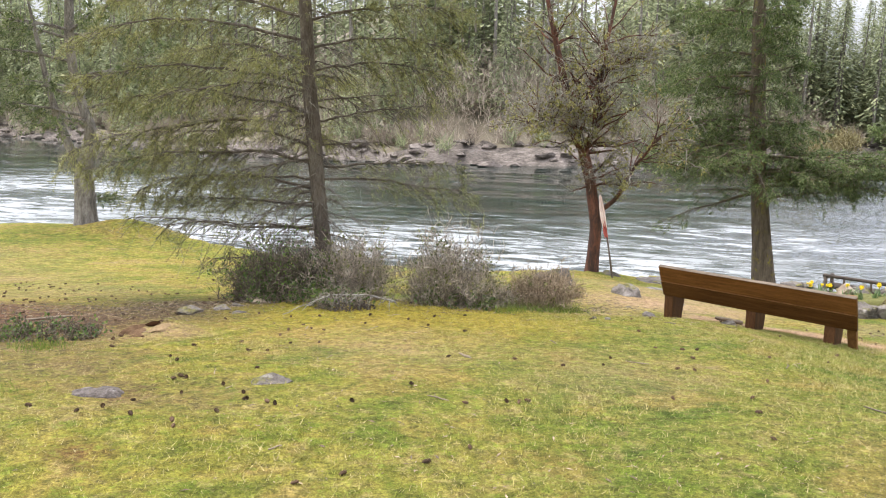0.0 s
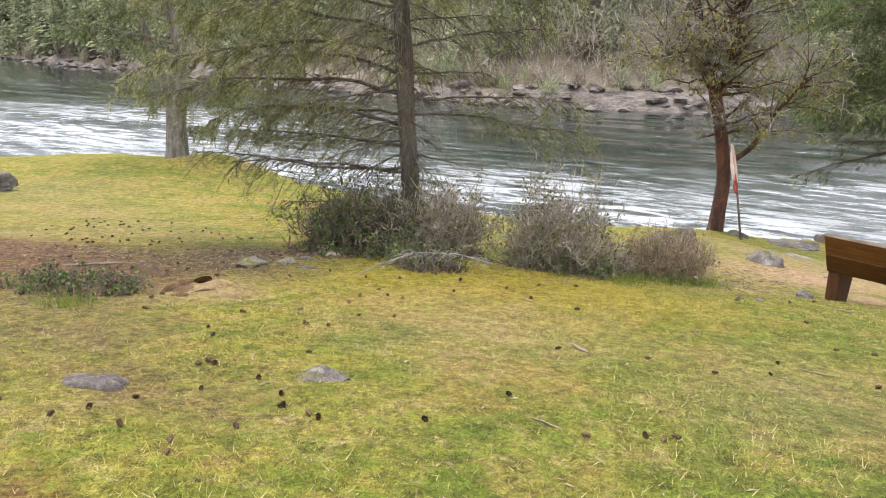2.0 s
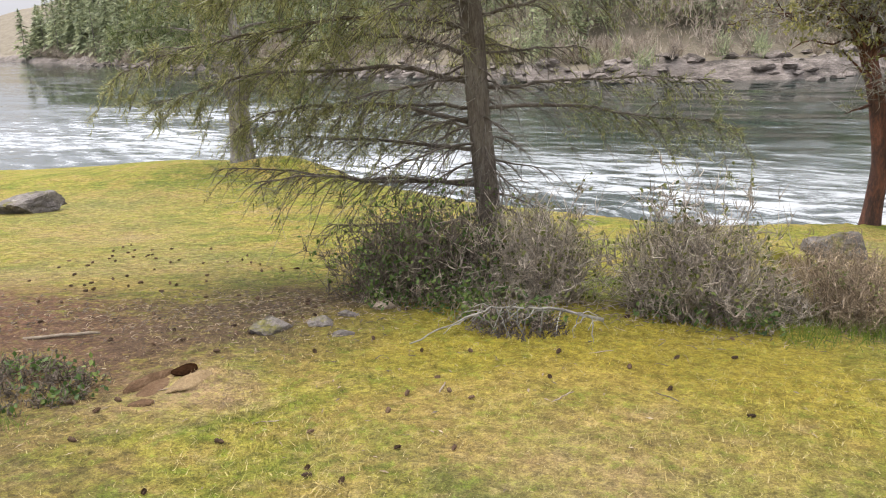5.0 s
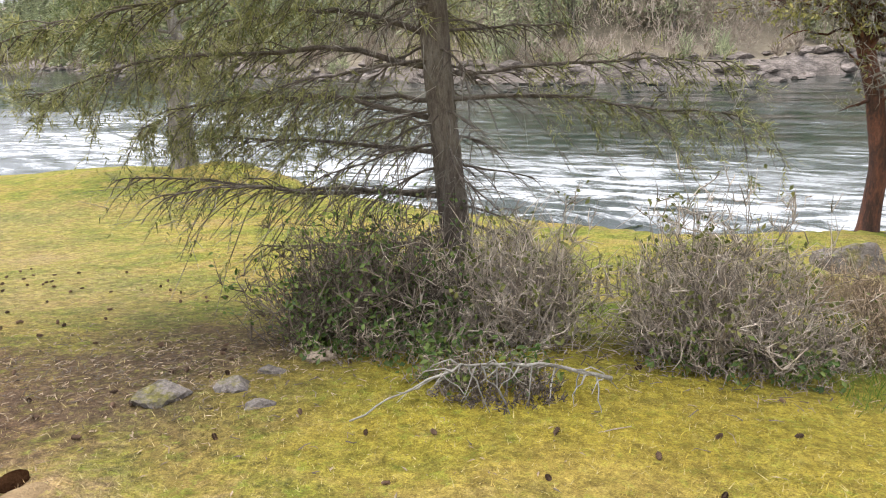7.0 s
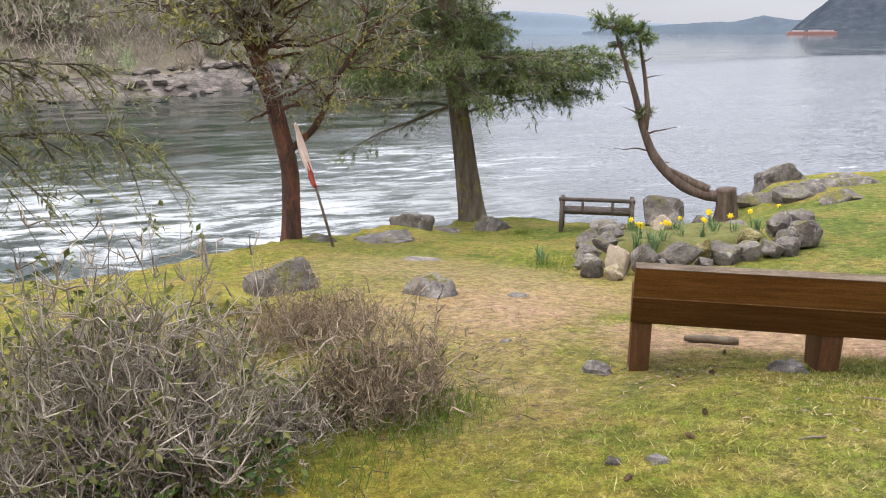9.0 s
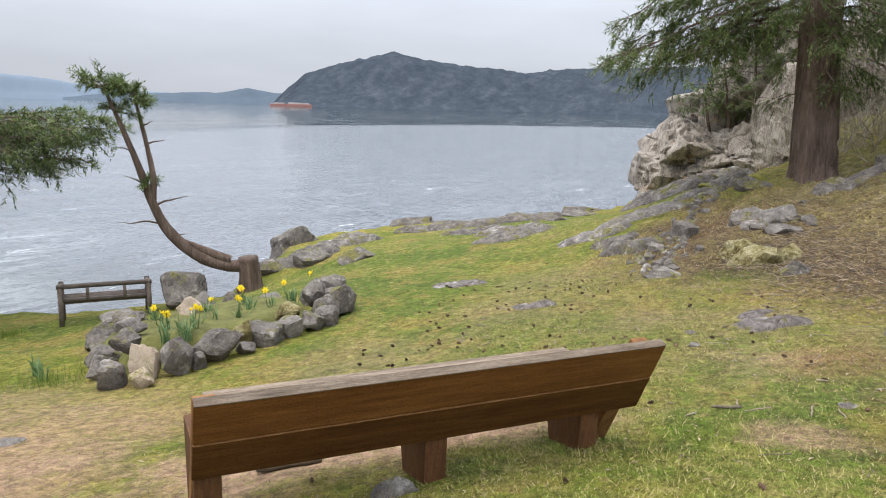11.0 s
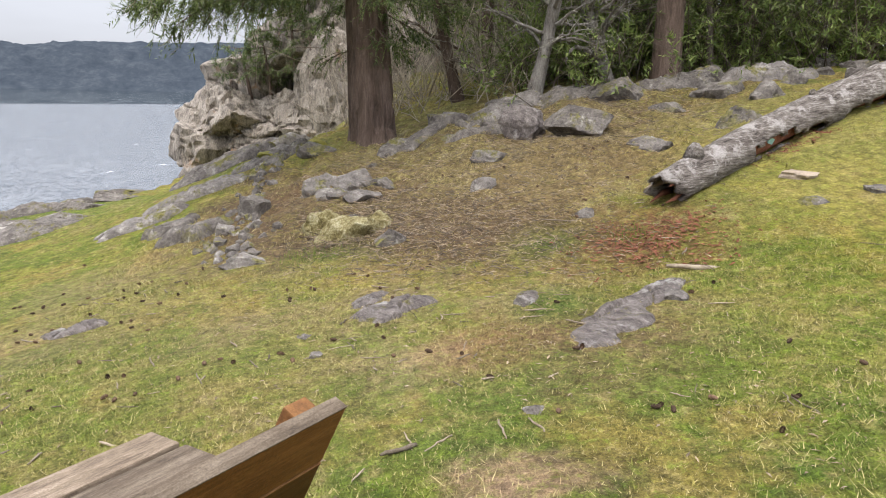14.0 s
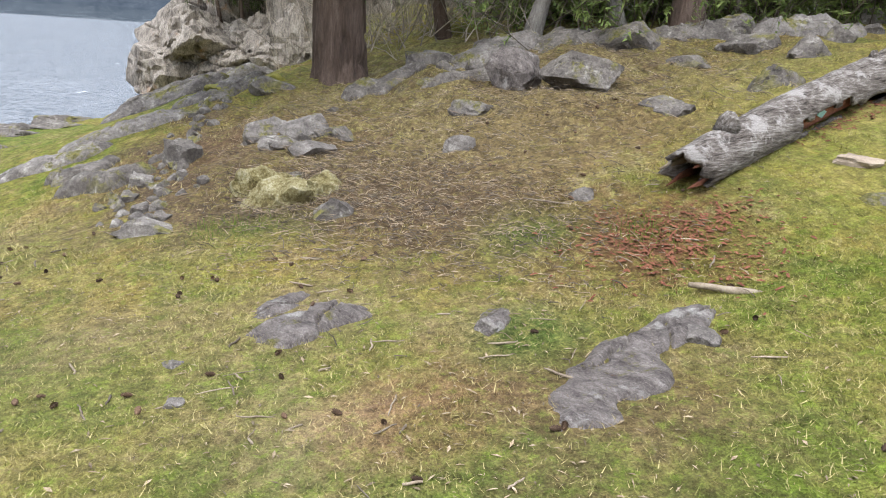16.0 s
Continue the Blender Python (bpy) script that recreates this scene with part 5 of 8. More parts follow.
    cap.tube([here[53] - ahead[53] * 0.05, here[54] + ahead[53] * 0.1], [r[53] * 0.8, r[53] * 0.8], 18, 0.2, 6)
    cap.make("broken_wood", ROT, log)
    # splinter and knots
    st = Stock()
    q = here[55]
    st.tube([q, q + np.array([0.0, 0.02, 0.35]), q + np.array([0.02, 0.03, 0.62])], [0.07, 0.06, 0.015], 6, 0.3, 2)
    st.tube([q + (0.05, 0, 0), q + np.array([0.07, -0.02, 0.5])], [0.05, 0.01], 5, 0.3, 3)
    st.make("splinter", STICK, log)
    st = Stock()
    q = here[4] + up[4] * 0.14
    st.tube([q, q + up[4] * 0.09 + ahead[4] * 0.03, q + up[4] * 0.13 + ahead[4] * 0.05], [0.09, 0.06, 0.025], 9, 0.3, 8)
    st.make("knot", BARK_DRIFT, log)
    st = Stock()
    q = here[30] + up[30] * 0.18
    st.tube([q, q + up[30] * 0.07], [0.05, 0.02], 8, 0.3, 5)
    st.make("knot", BARK_DRIFT, log)
    # torn shards round the hollow end
    shard_rng = np.random.default_rng(14)
    for k in range(11):
        a = 2 * math.pi * k / 11 + shard_rng.uniform(-0.2, 0.2)
        d = side[0] * math.cos(a) + up[0] * math.sin(a)
        root = here[1] + d * r[0] * 0.88
        tip = root - ahead[0] * shard_rng.uniform(0.12, 0.34) + d * shard_rng.uniform(-0.05, 0.05)
        if (tip + np.array(inv))[2] < float(ground_height(tip[0] + inv[0], tip[1] + inv[1])[0]) + 0.01:
            continue
        st = Stock()
        st.tube([root, (root + tip) / 2 + shard_rng.normal(0, 0.01, 3), tip], [0.035, 0.024, 0.004], 5, 0.3, k)
        st.make("shard", (BARK_DRIFT, ROT, STICK)[k % 3], log)
    # red crumbled wood at the torn end
    st, rng = Stock(), np.random.default_rng(8)
    p = np.stack([8.0 - np.abs(rng.normal(0, 0.4, 700)) + rng.normal(0, 0.14, 700), 4.85 + rng.normal(0, 0.3, 700)], -1)
    beside = rng.choice(np.r_[14:30, 44:56], 260)
    p = np.vstack([p, path[beside, :2] + np.array([-0.9, -0.45]) * (r[beside] * rng.uniform(0.7, 1.9, 260))[:, None] + rng.normal(0, 0.05, (260, 2))])
    z = ground_height(p[:, 0], p[:, 1])
    for (x, y), h, s in zip(p, z, rng.uniform(0.006, 0.026, len(p))):
        d = rng.normal(0, 1, 3) * (1, 1, 0.25)
        d /= np.linalg.norm(d)
        w = np.cross(d, (0, 0, 1)) * 0.35
        c = np.array([x, y, h + 0.012])
        st.add([c - d * s - w * s, c + d * s - w * s, c + d * s + w * s, c - d * s + w * s, c + (0, 0, s * 0.4)], [(0, 1, 4), (1, 2, 4), (2, 3, 4), (3, 0, 4)])
    tagged(st.make("rotten_wood_crumbs", ROT, None, False), "crumbled red rotten wood scattered before the log", "wood crumbs", kind="stuff")
    scrap = part("scrap", block((0.09, 0.012, 0.06), (0, 0, 0), 0.004), TEAL, log, "pale teal scrap in the cavity")
    scrap.location = here[17] + side[17] * r[17] * 0.93
    scrap.rotation_euler = (0.4, 0.2, math.atan2(ahead[17][1], ahead[17][0]))


fallen_log()


# ---- cliff and headland of bare rock: angular joint blocks ----
def cliff(label, blocks, seed):
    rng = random.Random(seed)
    x0, y0, z0 = blocks[0][:3]
    crag = thing("cliff", label, "cliff", at=(x0, y0, z0))
    for k, (x, y, z, w, d, h, turn) in enumerate(blocks):
        mesh = stone_mesh("rock_face", (w * 1.6, d * 1.6, h * 1.55), seed * 40 + k, CLIFF_ROCK, 4 if w < 1.4 else 5, 12, 0.16, sharp=60.0)
        p = np.empty(len(mesh.vertices) * 3, np.float32)
        mesh.vertices.foreach_get("co", p)
        p = p.reshape(-1, 3).astype(float)
        d_way = p / (np.linalg.norm(p, axis=1)[:, None] + 1e-6)
        crack = np.abs(fractal(p * (2.2, 2.2, 0.7) + seed + k, seed + k, 3) - 0.5)
        p += d_way * (-0.16 * smooth(0.04, 0.0, crack) + 0.16 * (fractal(p * (3.5, 3.5, 1.6), k, 4) - 0.5))[:, None]
        mesh.vertices.foreach_set("co", p.astype(np.float32).ravel())
        mesh.update()
        mesh.set_sharp_from_angle(angle=radians(26))
        ob = new("rock_face", mesh)
        ob.parent = crag
        ob.matrix_local = pose(x - x0, y - y0, z - z0, rng.uniform(-9, 9), rng.uniform(-9, 9), turn)


cliff("jointed grey sea cliff streaked dark and white above the water", [
    (21.5, 9.3, 0.0, 1.8, 1.5, 1.3, 0), (21.2, 8.0, -0.1, 1.8, 1.3, 1.35, 47), (21.2, 9.7, -0.7, 1.1, 1.2, 0.8, 4), (21.1, 8.6, -0.7, 1.5, 1.2, 0.7, 51), (20.9, 7.8, -0.6, 1.2, 1.1, 0.6, 8), (22.6, 8.5, 1.1, 1.7, 1.5, 1.3, 55), (22.4, 9.2, -1.6, 2.4, 2.2, 2.6, 12), (22.6, 9.9, -3.4, 2.8, 2.6, 3.2, 59)], 3)
cliff("ochre-stained rocky hillside behind the old fir", [
    (20.2, 6.8, 1.1, 1.0, 1.2, 1.7, 0), (19.8, 6.7, 0.1, 1.1, 1.0, 1.1, 47), (20.0, 7.3, -0.3, 0.9, 0.9, 0.6, 4), (22.2, 7.8, 1.7, 1.5, 1.4, 1.3, 51), (22.0, 6.9, 2.2, 1.6, 1.5, 1.8, 8), (22.1, 5.8, 1.8, 1.8, 1.6, 2.4, 55), (21.1, 5.1, 0.3, 1.6, 1.4, 1.3, 12), (22.4, 4.4, 1.6, 2.2, 1.8, 2.6, 59), (21.6, 3.4, 0.9, 1.8, 1.5, 1.8, 16), (22.6, 2.6, 2.2, 2.4, 2.0, 3.0, 63), (23.6, 3.6, 3.1, 2.6, 2.2, 3.0, 20), (21.7, 1.6, 1.5, 2.0, 1.7, 2.2, 67), (22.3, 0.5, 2.6, 2.2, 2.0, 2.8, 24)], 5)
for k, (x, y, s) in enumerate([(15.2, 17.2, 1.8), (17.9, 15.4, 1.9), (18.2, 13.0, 1.6), (6.4, 18.6, 1.0), (4.4, 18.1, 0.9), (1.3, 16.4, 1.0), (-1.8, 17.6, 1.4), (-5.5, 19.6, 1.6), (8.4, 18.9, 0.9)]):
    stone("shore_rock", x, y, (s, s * 0.8, s * 0.62), 500 + k, DARK_ROCK, "dark weathered rock on the bank above the water", 0.5, 40 * k, "rock", "rocks of the shore", 4, 0.0, 8)


# ---- cloth on a pole against the arbutus ----
def flag_pole():
    flag = thing("flag_pole", "faded pink and red cloth tied to a leaning pole", "flag", at=(3.72, 15.95, on_ground(3.72, 15.95)))
    base = np.array(flag.location)
    st = Stock()
    p0, p1 = np.array([0, 0, -0.05]), np.array([3.49, 16.72, -0.1]) - base
    st.tube([p0, (p0 + p1) / 2 + (0.02, 0, 0), p1], [0.022, 0.02, 0.017], 8)
    st.make("pole", GREY_WOOD, flag)
    for name, material, s0, s1, wide in (("pale_cloth", CLOTH_PALE, 0.62, 0.98, 0.065), ("red_cloth", CLOTH_RED, 0.5, 0.68, 0.045)):
        st = Stock()
        us, vs = np.linspace(0, 1, 18), np.linspace(-1, 1, 9)
        gu, gv = np.meshgrid(us, vs, indexing="ij")
        c = p0 + (p1 - p0) * (s0 + (s1 - s0) * gu)[..., None]
        w = wide * (0.35 + 0.65 * np.sin(np.pi * np.clip(1 - gu, 0.12, 1) * 0.8))
        fold = 0.03 * np.sin(gv * 7 + gu * 5)
        v = c + np.stack([w * gv * 0.9, -0.04 - np.abs(gv) * 0.02 + fold, -0.06 * np.abs(gv)], -1)
        st.add(v.reshape(-1, 3), None, grid_faces(18, 9))
        ob = st.make(name, material, flag)
        ob.modifiers.new("cloth", "SOLIDIFY").thickness = 0.004


flag_pole()


def barge():
    ship = thing("barge", "long red-hulled barge with pale deckhouses, far off the island", "ship", at=(1190 * 0.98, 860 * 0.98 - 25, WATER_Z), turn=-38)
    part("hull", block((76, 11, 5.4), (0, 0, 1.6), 0.8), HULL_RED, ship)
    for x, h in ((-22, 2.2), (4, 3.0), (24, 2.4)):
        part("deckhouse", block((17, 8, h), (x, 0, 4.2 + h / 2), 0.3), PALE_PAINT, ship)


barge()

# ---- stones, each where it lies ----
for k, (x, y, size, sink, turn) in enumerate([
    (6.59, 5.26, (0.18, 0.14, 0.1), 0.52, -127),
    (6.99, 6.14, (0.15, 0.13, 0.1), 0.52, -101),
    (6.99, 7.58, (0.11, 0.09, 0.06), 0.52, -98),
    (6.6, 7.52, (0.09, 0.07, 0.06), 0.52, -92),
    (-2.13, 7.91, (0.18, 0.14, 0.06), 0.52, 20),
    (3.74, 11.52, (0.26, 0.22, 0.07), 0.52, -27),
    (1.89, 7.97, (0.11, 0.09, 0.06), 0.52, -62),
    (9.55, 10.68, (0.42, 0.34, 0.09), 0.52, -69),
]):
    stone("small_stone", x, y, size, 68 + k, DARK_ROCK if x < 0 else ROCK, "small grey stone lying in the grass", sink, turn, "stone", "", 3, 0.0, 4)

for k, (x, y, size, sink, turn) in enumerate([
    (2.62, 10.05, (0.11, 0.09, 0.05), 0.52, -35),
]):
    stone("small_stone", x, y, size, 54 + k, DARK_ROCK, "small dark stone lying in the grass", sink, turn, "stone", "", 3, 0.0, 4)

for k, (x, y, size, sink, turn) in enumerate([
    (5.41, 6.55, (0.13, 0.11, 0.06), 0.52, -95),
    (1.76, 8.08, (0.07, 0.05, 0.05), 0.52, -51),
]):
    stone("small_stone", x, y, size, 70 + k, DARK_ROCK, "small grey stone lying in the grass", sink, turn, "stone", "", 3, 0.0, 4)

for k, (x, y, size, sink, turn) in enumerate([
    (11.08, 5.35, (0.5, 0.41, 0.2), 0.52, -104),
    (10.05, 5.68, (0.33, 0.26, 0.3), 0.52, -96),
    (10.8, 8.41, (0.26, 0.21, 0.26), 0.52, -70),
    (-2.66, 7.95, (0.32, 0.26, 0.15), 0.52, 36),
    (-1.1, 4.96, (0.34, 0.28, 0.11), 0.52, 15),
    (-2.36, 8.1, (0.22, 0.18, 0.12), 0.52, 38),
    (-2.28, 8.4, (0.19, 0.15, 0.09), 0.52, 11),
    (2.68, 9.2, (0.22, 0.17, 0.16), 0.52, -41),
    (3.42, 8.5, (0.24, 0.17, 0.14), 0.52, -54),
]):
    stone("stone", x, y, size, 23 + k, DARK_ROCK if x < 0 else ROCK, "weathered grey stone half buried in the moss", sink, turn, "rock", "", 3, 0.0, 6)

for k, (x, y, size, sink, turn) in enumerate([
    (7.7, 3.5, (0.3, 0.2, 0.13), 0.52, -117),
    (7.6, 2.98, (0.3, 0.2, 0.11), 0.52, -144),
    (6.85, 3.1, (0.15, 0.12, 0.11), 0.52, -141),
    (8.53, 5.12, (0.2, 0.16, 0.18), 0.52, -110),
    (10.02, 3.84, (0.53, 0.42, 0.28), 0.52, -123),
    (11.32, 2.98, (0.49, 0.4, 0.22), 0.52, -126),
    (11.17, 0.49, (0.35, 0.28, 0.39), 0.52, -126),
    (12.97, 5.69, (0.49, 0.4, 0.34), 0.52, -90),
    (12.72, 5.33, (0.28, 0.23, 0.2), 0.52, -115),
    (12.52, 5.04, (0.24, 0.2, 0.26), 0.52, -110),
    (9.14, 6.75, (0.39, 0.31, 0.27), 0.52, -104),
    (11.23, 8.13, (0.45, 0.35, 0.4), 0.52, -96),
    (13.32, 7.36, (0.75, 0.6, 0.32), 0.52, -103),
    (5.37, 17.15, (0.55, 0.44, 0.22), 0.52, -29),
    (7.4, 19.19, (0.72, 0.59, 0.2), 0.52, -42),
    (3.87, 16.83, (0.56, 0.45, 0.24), 0.52, -25),
    (1.41, 12.81, (0.45, 0.37, 0.22), 0.52, 1),
]):
    stone("stone", x, y, size, 98 + k, DARK_ROCK, "weathered dark grey stone half buried in the moss", sink, turn, "rock", "", 3, 0.0, 6)

for k, (x, y, size, sink, turn) in enumerate([
    (8.25, 3.27, (0.36, 0.27, 0.1), 0.52, -123),
    (-2.08, 8.65, (0.19, 0.15, 0.11), 0.52, 21),
]):
    stone("stone", x, y, size, 25 + k, TAN_ROCK, "weathered tan stone half buried in the moss", sink, turn, "rock", "", 3, 0.0, 6)

for k, (x, y, size, sink, turn) in enumerate([
    (13.68, 7.92, (0.51, 0.42, 0.19), 0.52, -77),
    (13.57, 7.32, (0.35, 0.28, 0.22), 0.52, -96),
]):
    stone("mossy_rock", x, y, size, 18 + k, MOSS, "rock thickly covered with yellow-green moss", sink, turn, "rock", "", 3, 0.0, 6)

for k, (x, y, size, sink, turn) in enumerate([
    (3.02, 11.83, (0.55, 0.44, 0.34), 0.42, -39),
]):
    stone("boulder", x, y, size, 241 + k, ROCK, "rounded grey boulder with pale lichen on the moss", sink, turn, "boulder", "", 4, 0.0, 6)

for k, (x, y, size, sink, turn) in enumerate([
    (10.24, 2.64, (0.53, 0.42, 0.4), 0.42, -108),
    (11.03, 1.83, (0.47, 0.38, 0.39), 0.42, -126),
    (13.3, -0.64, (0.62, 0.5, 0.45), 0.42, -122),
    (11.65, 2.1, (0.81, 0.65, 0.4), 0.42, -109),
    (12.21, 3.3, (0.8, 0.65, 0.4), 0.42, -124),
    (11.53, 1.15, (0.38, 0.31, 0.36), 0.42, -129),
    (12.49, 13.87, (0.86, 0.7, 0.37), 0.42, -62),
    (12.77, 15.08, (0.87, 0.71, 0.41), 0.42, -51),
    (12.67, 15.77, (0.84, 0.68, 0.39), 0.42, -42),
    (12.58, 16.19, (0.45, 0.37, 0.34), 0.42, -63),
    (2.01, 13.0, (0.74, 0.6, 0.56), 0.42, -4),
]):
    stone("boulder", x, y, size, 127 + k, DARK_ROCK, "rounded dark grey boulder on the moss", sink, turn, "boulder", "", 4, 0.0, 6)

for k, (x, y, size, sink, turn) in enumerate([
    (1.42, 12.4, (0.47, 0.38, 0.33), 0.42, -23),
]):
    stone("mossy_rock", x, y, size, 36 + k, MOSS, "rock thickly covered with yellow-green moss", sink, turn, "rock", "", 4, 0.0, 6)

for k, (x, y, size, sink, turn) in enumerate([
    (9.6, 7.12, (0.8, 0.6, 0.42), 0.5, -108), (9.95, 7.3, (0.6, 0.5, 0.42), 0.5, -80), (9.75, 6.85, (0.45, 0.4, 0.25), 0.5, -40),
]):
    stone("lichen_rock", x, y, size, 39 + k, PALE_LICHEN, "rock crusted with pale yellow lichen and moss", sink, turn, "rock", "", 4, 0.0, 6, 0.5)

for k, (x, y, size, sink, turn) in enumerate([
    (11.5, 7.3, (0.74, 0.53, 0.33), 0.42, -90),
    (11.26, 6.93, (0.64, 0.46, 0.4), 0.42, -85),
    (9.26, 8.06, (0.54, 0.39, 0.2), 0.42, -88),
]):
    stone("rock_ledge", x, y, size, 27 + k, ROCK, "low grey bedrock ledge rising out of the turf", sink, turn, "rock", "", 4, 0.0, 9)

for k, (x, y, size, sink, turn) in enumerate([
    (18.56, 11.10, (1.18, 0.79, 0.27), 0.55, -73),
    (16.81, 13.51, (1.70, 1.14, 0.39), 0.55, -67),
    (16.91, 11.40, (1.08, 0.71, 0.23), 0.55, -90),
    (17.78, 10.97, (1.12, 0.74, 0.20), 0.55, -85),
    (16.03, 14.34, (1.38, 0.92, 0.28), 0.55, -65),
    (4.98, 16.72, (1.11, 0.8, 0.16), 0.42, -22),
]):
    stone("rock_ledge", x, y, size, 13 + k, DARK_ROCK, "low dark grey bedrock ledge rising out of the turf", sink, turn, "rock", "", 4, 0.0, 9)

for k, (x, y, size, sink, turn) in enumerate([
    (4.13, 14.17, (0.7, 0.5, 0.16), 0.75, -17),
]):
    stone("rock_ledge", x, y, size, 29 + k, ROCK, "low worn bedrock ledge rising out of the turf", sink, turn, "rock", "", 4, 0.0, 9)

for k, (x, y, size, sink, turn) in enumerate([
    (-10.38, 14.01, (1.26, 0.88, 0.42), 0.2, 48),
]):
    stone("boulder", x, y, size, 31 + k, DARK_ROCK, "broad flat-topped dark boulder on the lawn", sink, turn, "boulder", "", 4, 0.0, 5)


for x, y, long, wide, turn, seed, material in ((6.36, 5.78, 0.8, 0.4, -43, 3, SLAB_ROCK), (6.72, 5.33, 0.6, 0.24, -48, 5, SLAB_ROCK), (7.3, 6.98, 0.6, 0.42, -60, 8, SLAB_ROCK), (7.55, 7.12, 0.4, 0.2, -50, 9, SLAB_ROCK), (7.05, 6.1, 0.34, 0.17, -30, 11, SLAB_ROCK),
                                              (9.64, 10.76, 0.7, 0.4, -77, 13, SLAB_ROCK), (8.3, 9.3, 0.5, 0.3, -70, 19, SLAB_ROCK)):
    slab(x, y, long, wide, turn, seed, material, "flat grey bedrock level with the turf" if material is SLAB_ROCK else "flat dark bedrock level with the turf" if material is DARK_ROCK else "flat pinkish bedrock level with the turf")

slab(-2.13, 4.61, 0.36, 0.17, 8, 23, SLAB_ROCK, "flat lichen-spotted bedrock level with the turf")
stone("boulder", 11.65, 4.81, (0.66, 0.54, 0.62), 241, SLAB_ROCK, "rounded grey boulder with a white lichen patch under the leaning tree", 0.27, -97, "boulder", "", 4, 0.0, 6)
stone("boulder", 11.16, 4.22, (0.88, 0.66, 0.52), 127, DARK_ROCK, "broad dark grey boulder beside the lichened one", 0.28, -125, "boulder", "", 4, 0.0, 6)

# ledges: broad bedrock breaking through the turf, one beside another
for k, (x, y, long, wide, turn, lift) in enumerate(((13.4, 11.2, 1.5, 0.6, -62, 0.09), (14.5, 11.5, 1.6, 0.7, -55, 0.11), (15.2, 12.6, 1.7, 0.8, -60, 0.11), (16.6, 13.4, 2.0, 0.9, -50, 0.13), (12.2, 9.6, 1.1, 0.5, -70, 0.09), (11.6, 9.1, 0.7, 0.4, -60, 0.11), (11.0, 8.75, 0.8, 0.45, -75, 0.13),
                                                  (12.9, 8.9, 1.4, 0.5, -75, 0.10), (13.7, 8.0, 1.1, 0.6, -80, 0.12), (14.3, 8.7, 1.6, 0.7, -70, 0.14), (15.2, 8.0, 1.3, 0.7, -75, 0.17), (12.7, 6.1, 0.9, 0.5, -60, 0.11), (12.2, 5.3, 0.9, 0.4, -85, 0.08), (12.9, 4.7, 1.2, 0.7, -80, 0.14), (12.8, 3.5, 1.5, 0.7, -95, 0.15),
                                                  (12.5, 2.2, 1.4, 0.7, -100, 0.15), (12.3, 1.0, 1.4, 0.7, -95, 0.15), (17.4, 12.2, 1.7, 0.8, -60, 0.14), (13.0, 15.3, 1.3, 0.9, -40, 0.19), (14.3, 15.2, 1.6, 0.9, -30, 0.17))):
    ob = slab(x, y, long, wide, turn, 31 + k, (DARK_ROCK, ROCK, DARK_ROCK)[k % 3], "broad worn ledge of grey bedrock breaking through the turf", lift)
    ob.name = "rock_ledge"

# broken bedrock along the crest, and loose rubble below the old fir
crest = np.random.default_rng(45)
for k in range(18):
    f = k / 17
    x, y = 13.3 - 1.1 * f + crest.normal(0, 0.22), 5.6 - 6.6 * f + crest.normal(0, 0.2)
    w = crest.uniform(0.3, 0.75)
    stone("rock_ledge", x, y, (w, w * 0.8, w * crest.uniform(0.35, 0.6)), 700 + k, (DARK_ROCK, ROCK, DARK_ROCK, DARK_ROCK)[k % 4], "broken grey bedrock along the crest of the knoll", 0.5, crest.uniform(0, 180), "rock", "rocks of the crest", 3, 0.0, 7)
for k in range(96):
    f = crest.random()
    x, y = 13.7 - 4.1 * f + crest.normal(0, 0.1), 8.05 + 0.22 * f + crest.normal(0, 0.1 + 0.06 * f)
    w = crest.uniform(0.06, 0.19)
    stone("loose_stone", x, y, (w, w * 0.8, w * 0.7), 740 + k % 12, (DARK_ROCK, ROCK, DARK_ROCK)[k % 3], "loose angular stone on bare brown soil", 0.45, crest.uniform(0, 180), "stone", "loose stones", 2, 0.0, 6)
for k in range(9):
    x, y = 11.9 - 2.6 * k / 15 + crest.normal(0, 0.3), 6.9 + 0.5 * k / 15 + crest.normal(0, 0.3)
    w = crest.uniform(0.15, 0.4)
    stone("rock_ledge", x, y, (w * 1.3, w, w * 0.5), 760 + k, (ROCK, DARK_ROCK, ROCK)[k % 3], "low broken ledge on the brown knoll", 0.58, crest.uniform(0, 180), "rock", "ledges of the knoll", 3, 0.0, 7)

# the burrow: a dug lip of soil over a hollow whose shade is a near-black lump, with crumbs of earth before it
def burrow():
    hole = thing("burrow", "dug burrow in the turf with a lip of brown soil", "burrow", at=(-2.6, 6.86, on_ground(-2.6, 6.86)))
    o = np.array(hole.location)
    rows = (("hollow", SHADED_SOIL, -2.67, 6.95, (0.15, 0.15, 0.04), 0.004, 35, 3), ("soil_ramp", BARE_SOIL, -2.73, 6.74, (0.2, 0.42, 0.04), -0.002, -8, 9),
            ("turf_edge", BARE_SOIL, -2.82, 6.86, (0.1, 0.36, 0.11), -0.008, -24, 11), ("soil_lip", DUG_SOIL, -2.57, 6.84, (0.16, 0.32, 0.06), -0.011, -12, 5), ("soil_clod", BARE_SOIL, -2.68, 6.55, (0.14, 0.1, 0.06), -0.008, 15, 7))
    for name, material, x, y, size, up, turn, seed in rows:
        ob = new(name, stone_mesh(name, size, seed, material, 4, 3, 0.2, sharp=4.0))
        ob.parent = hole
        ob.matrix_local = pose(x - o[0], y - o[1], on_ground(x, y) + up - o[2], 0, 0, turn)


burrow()

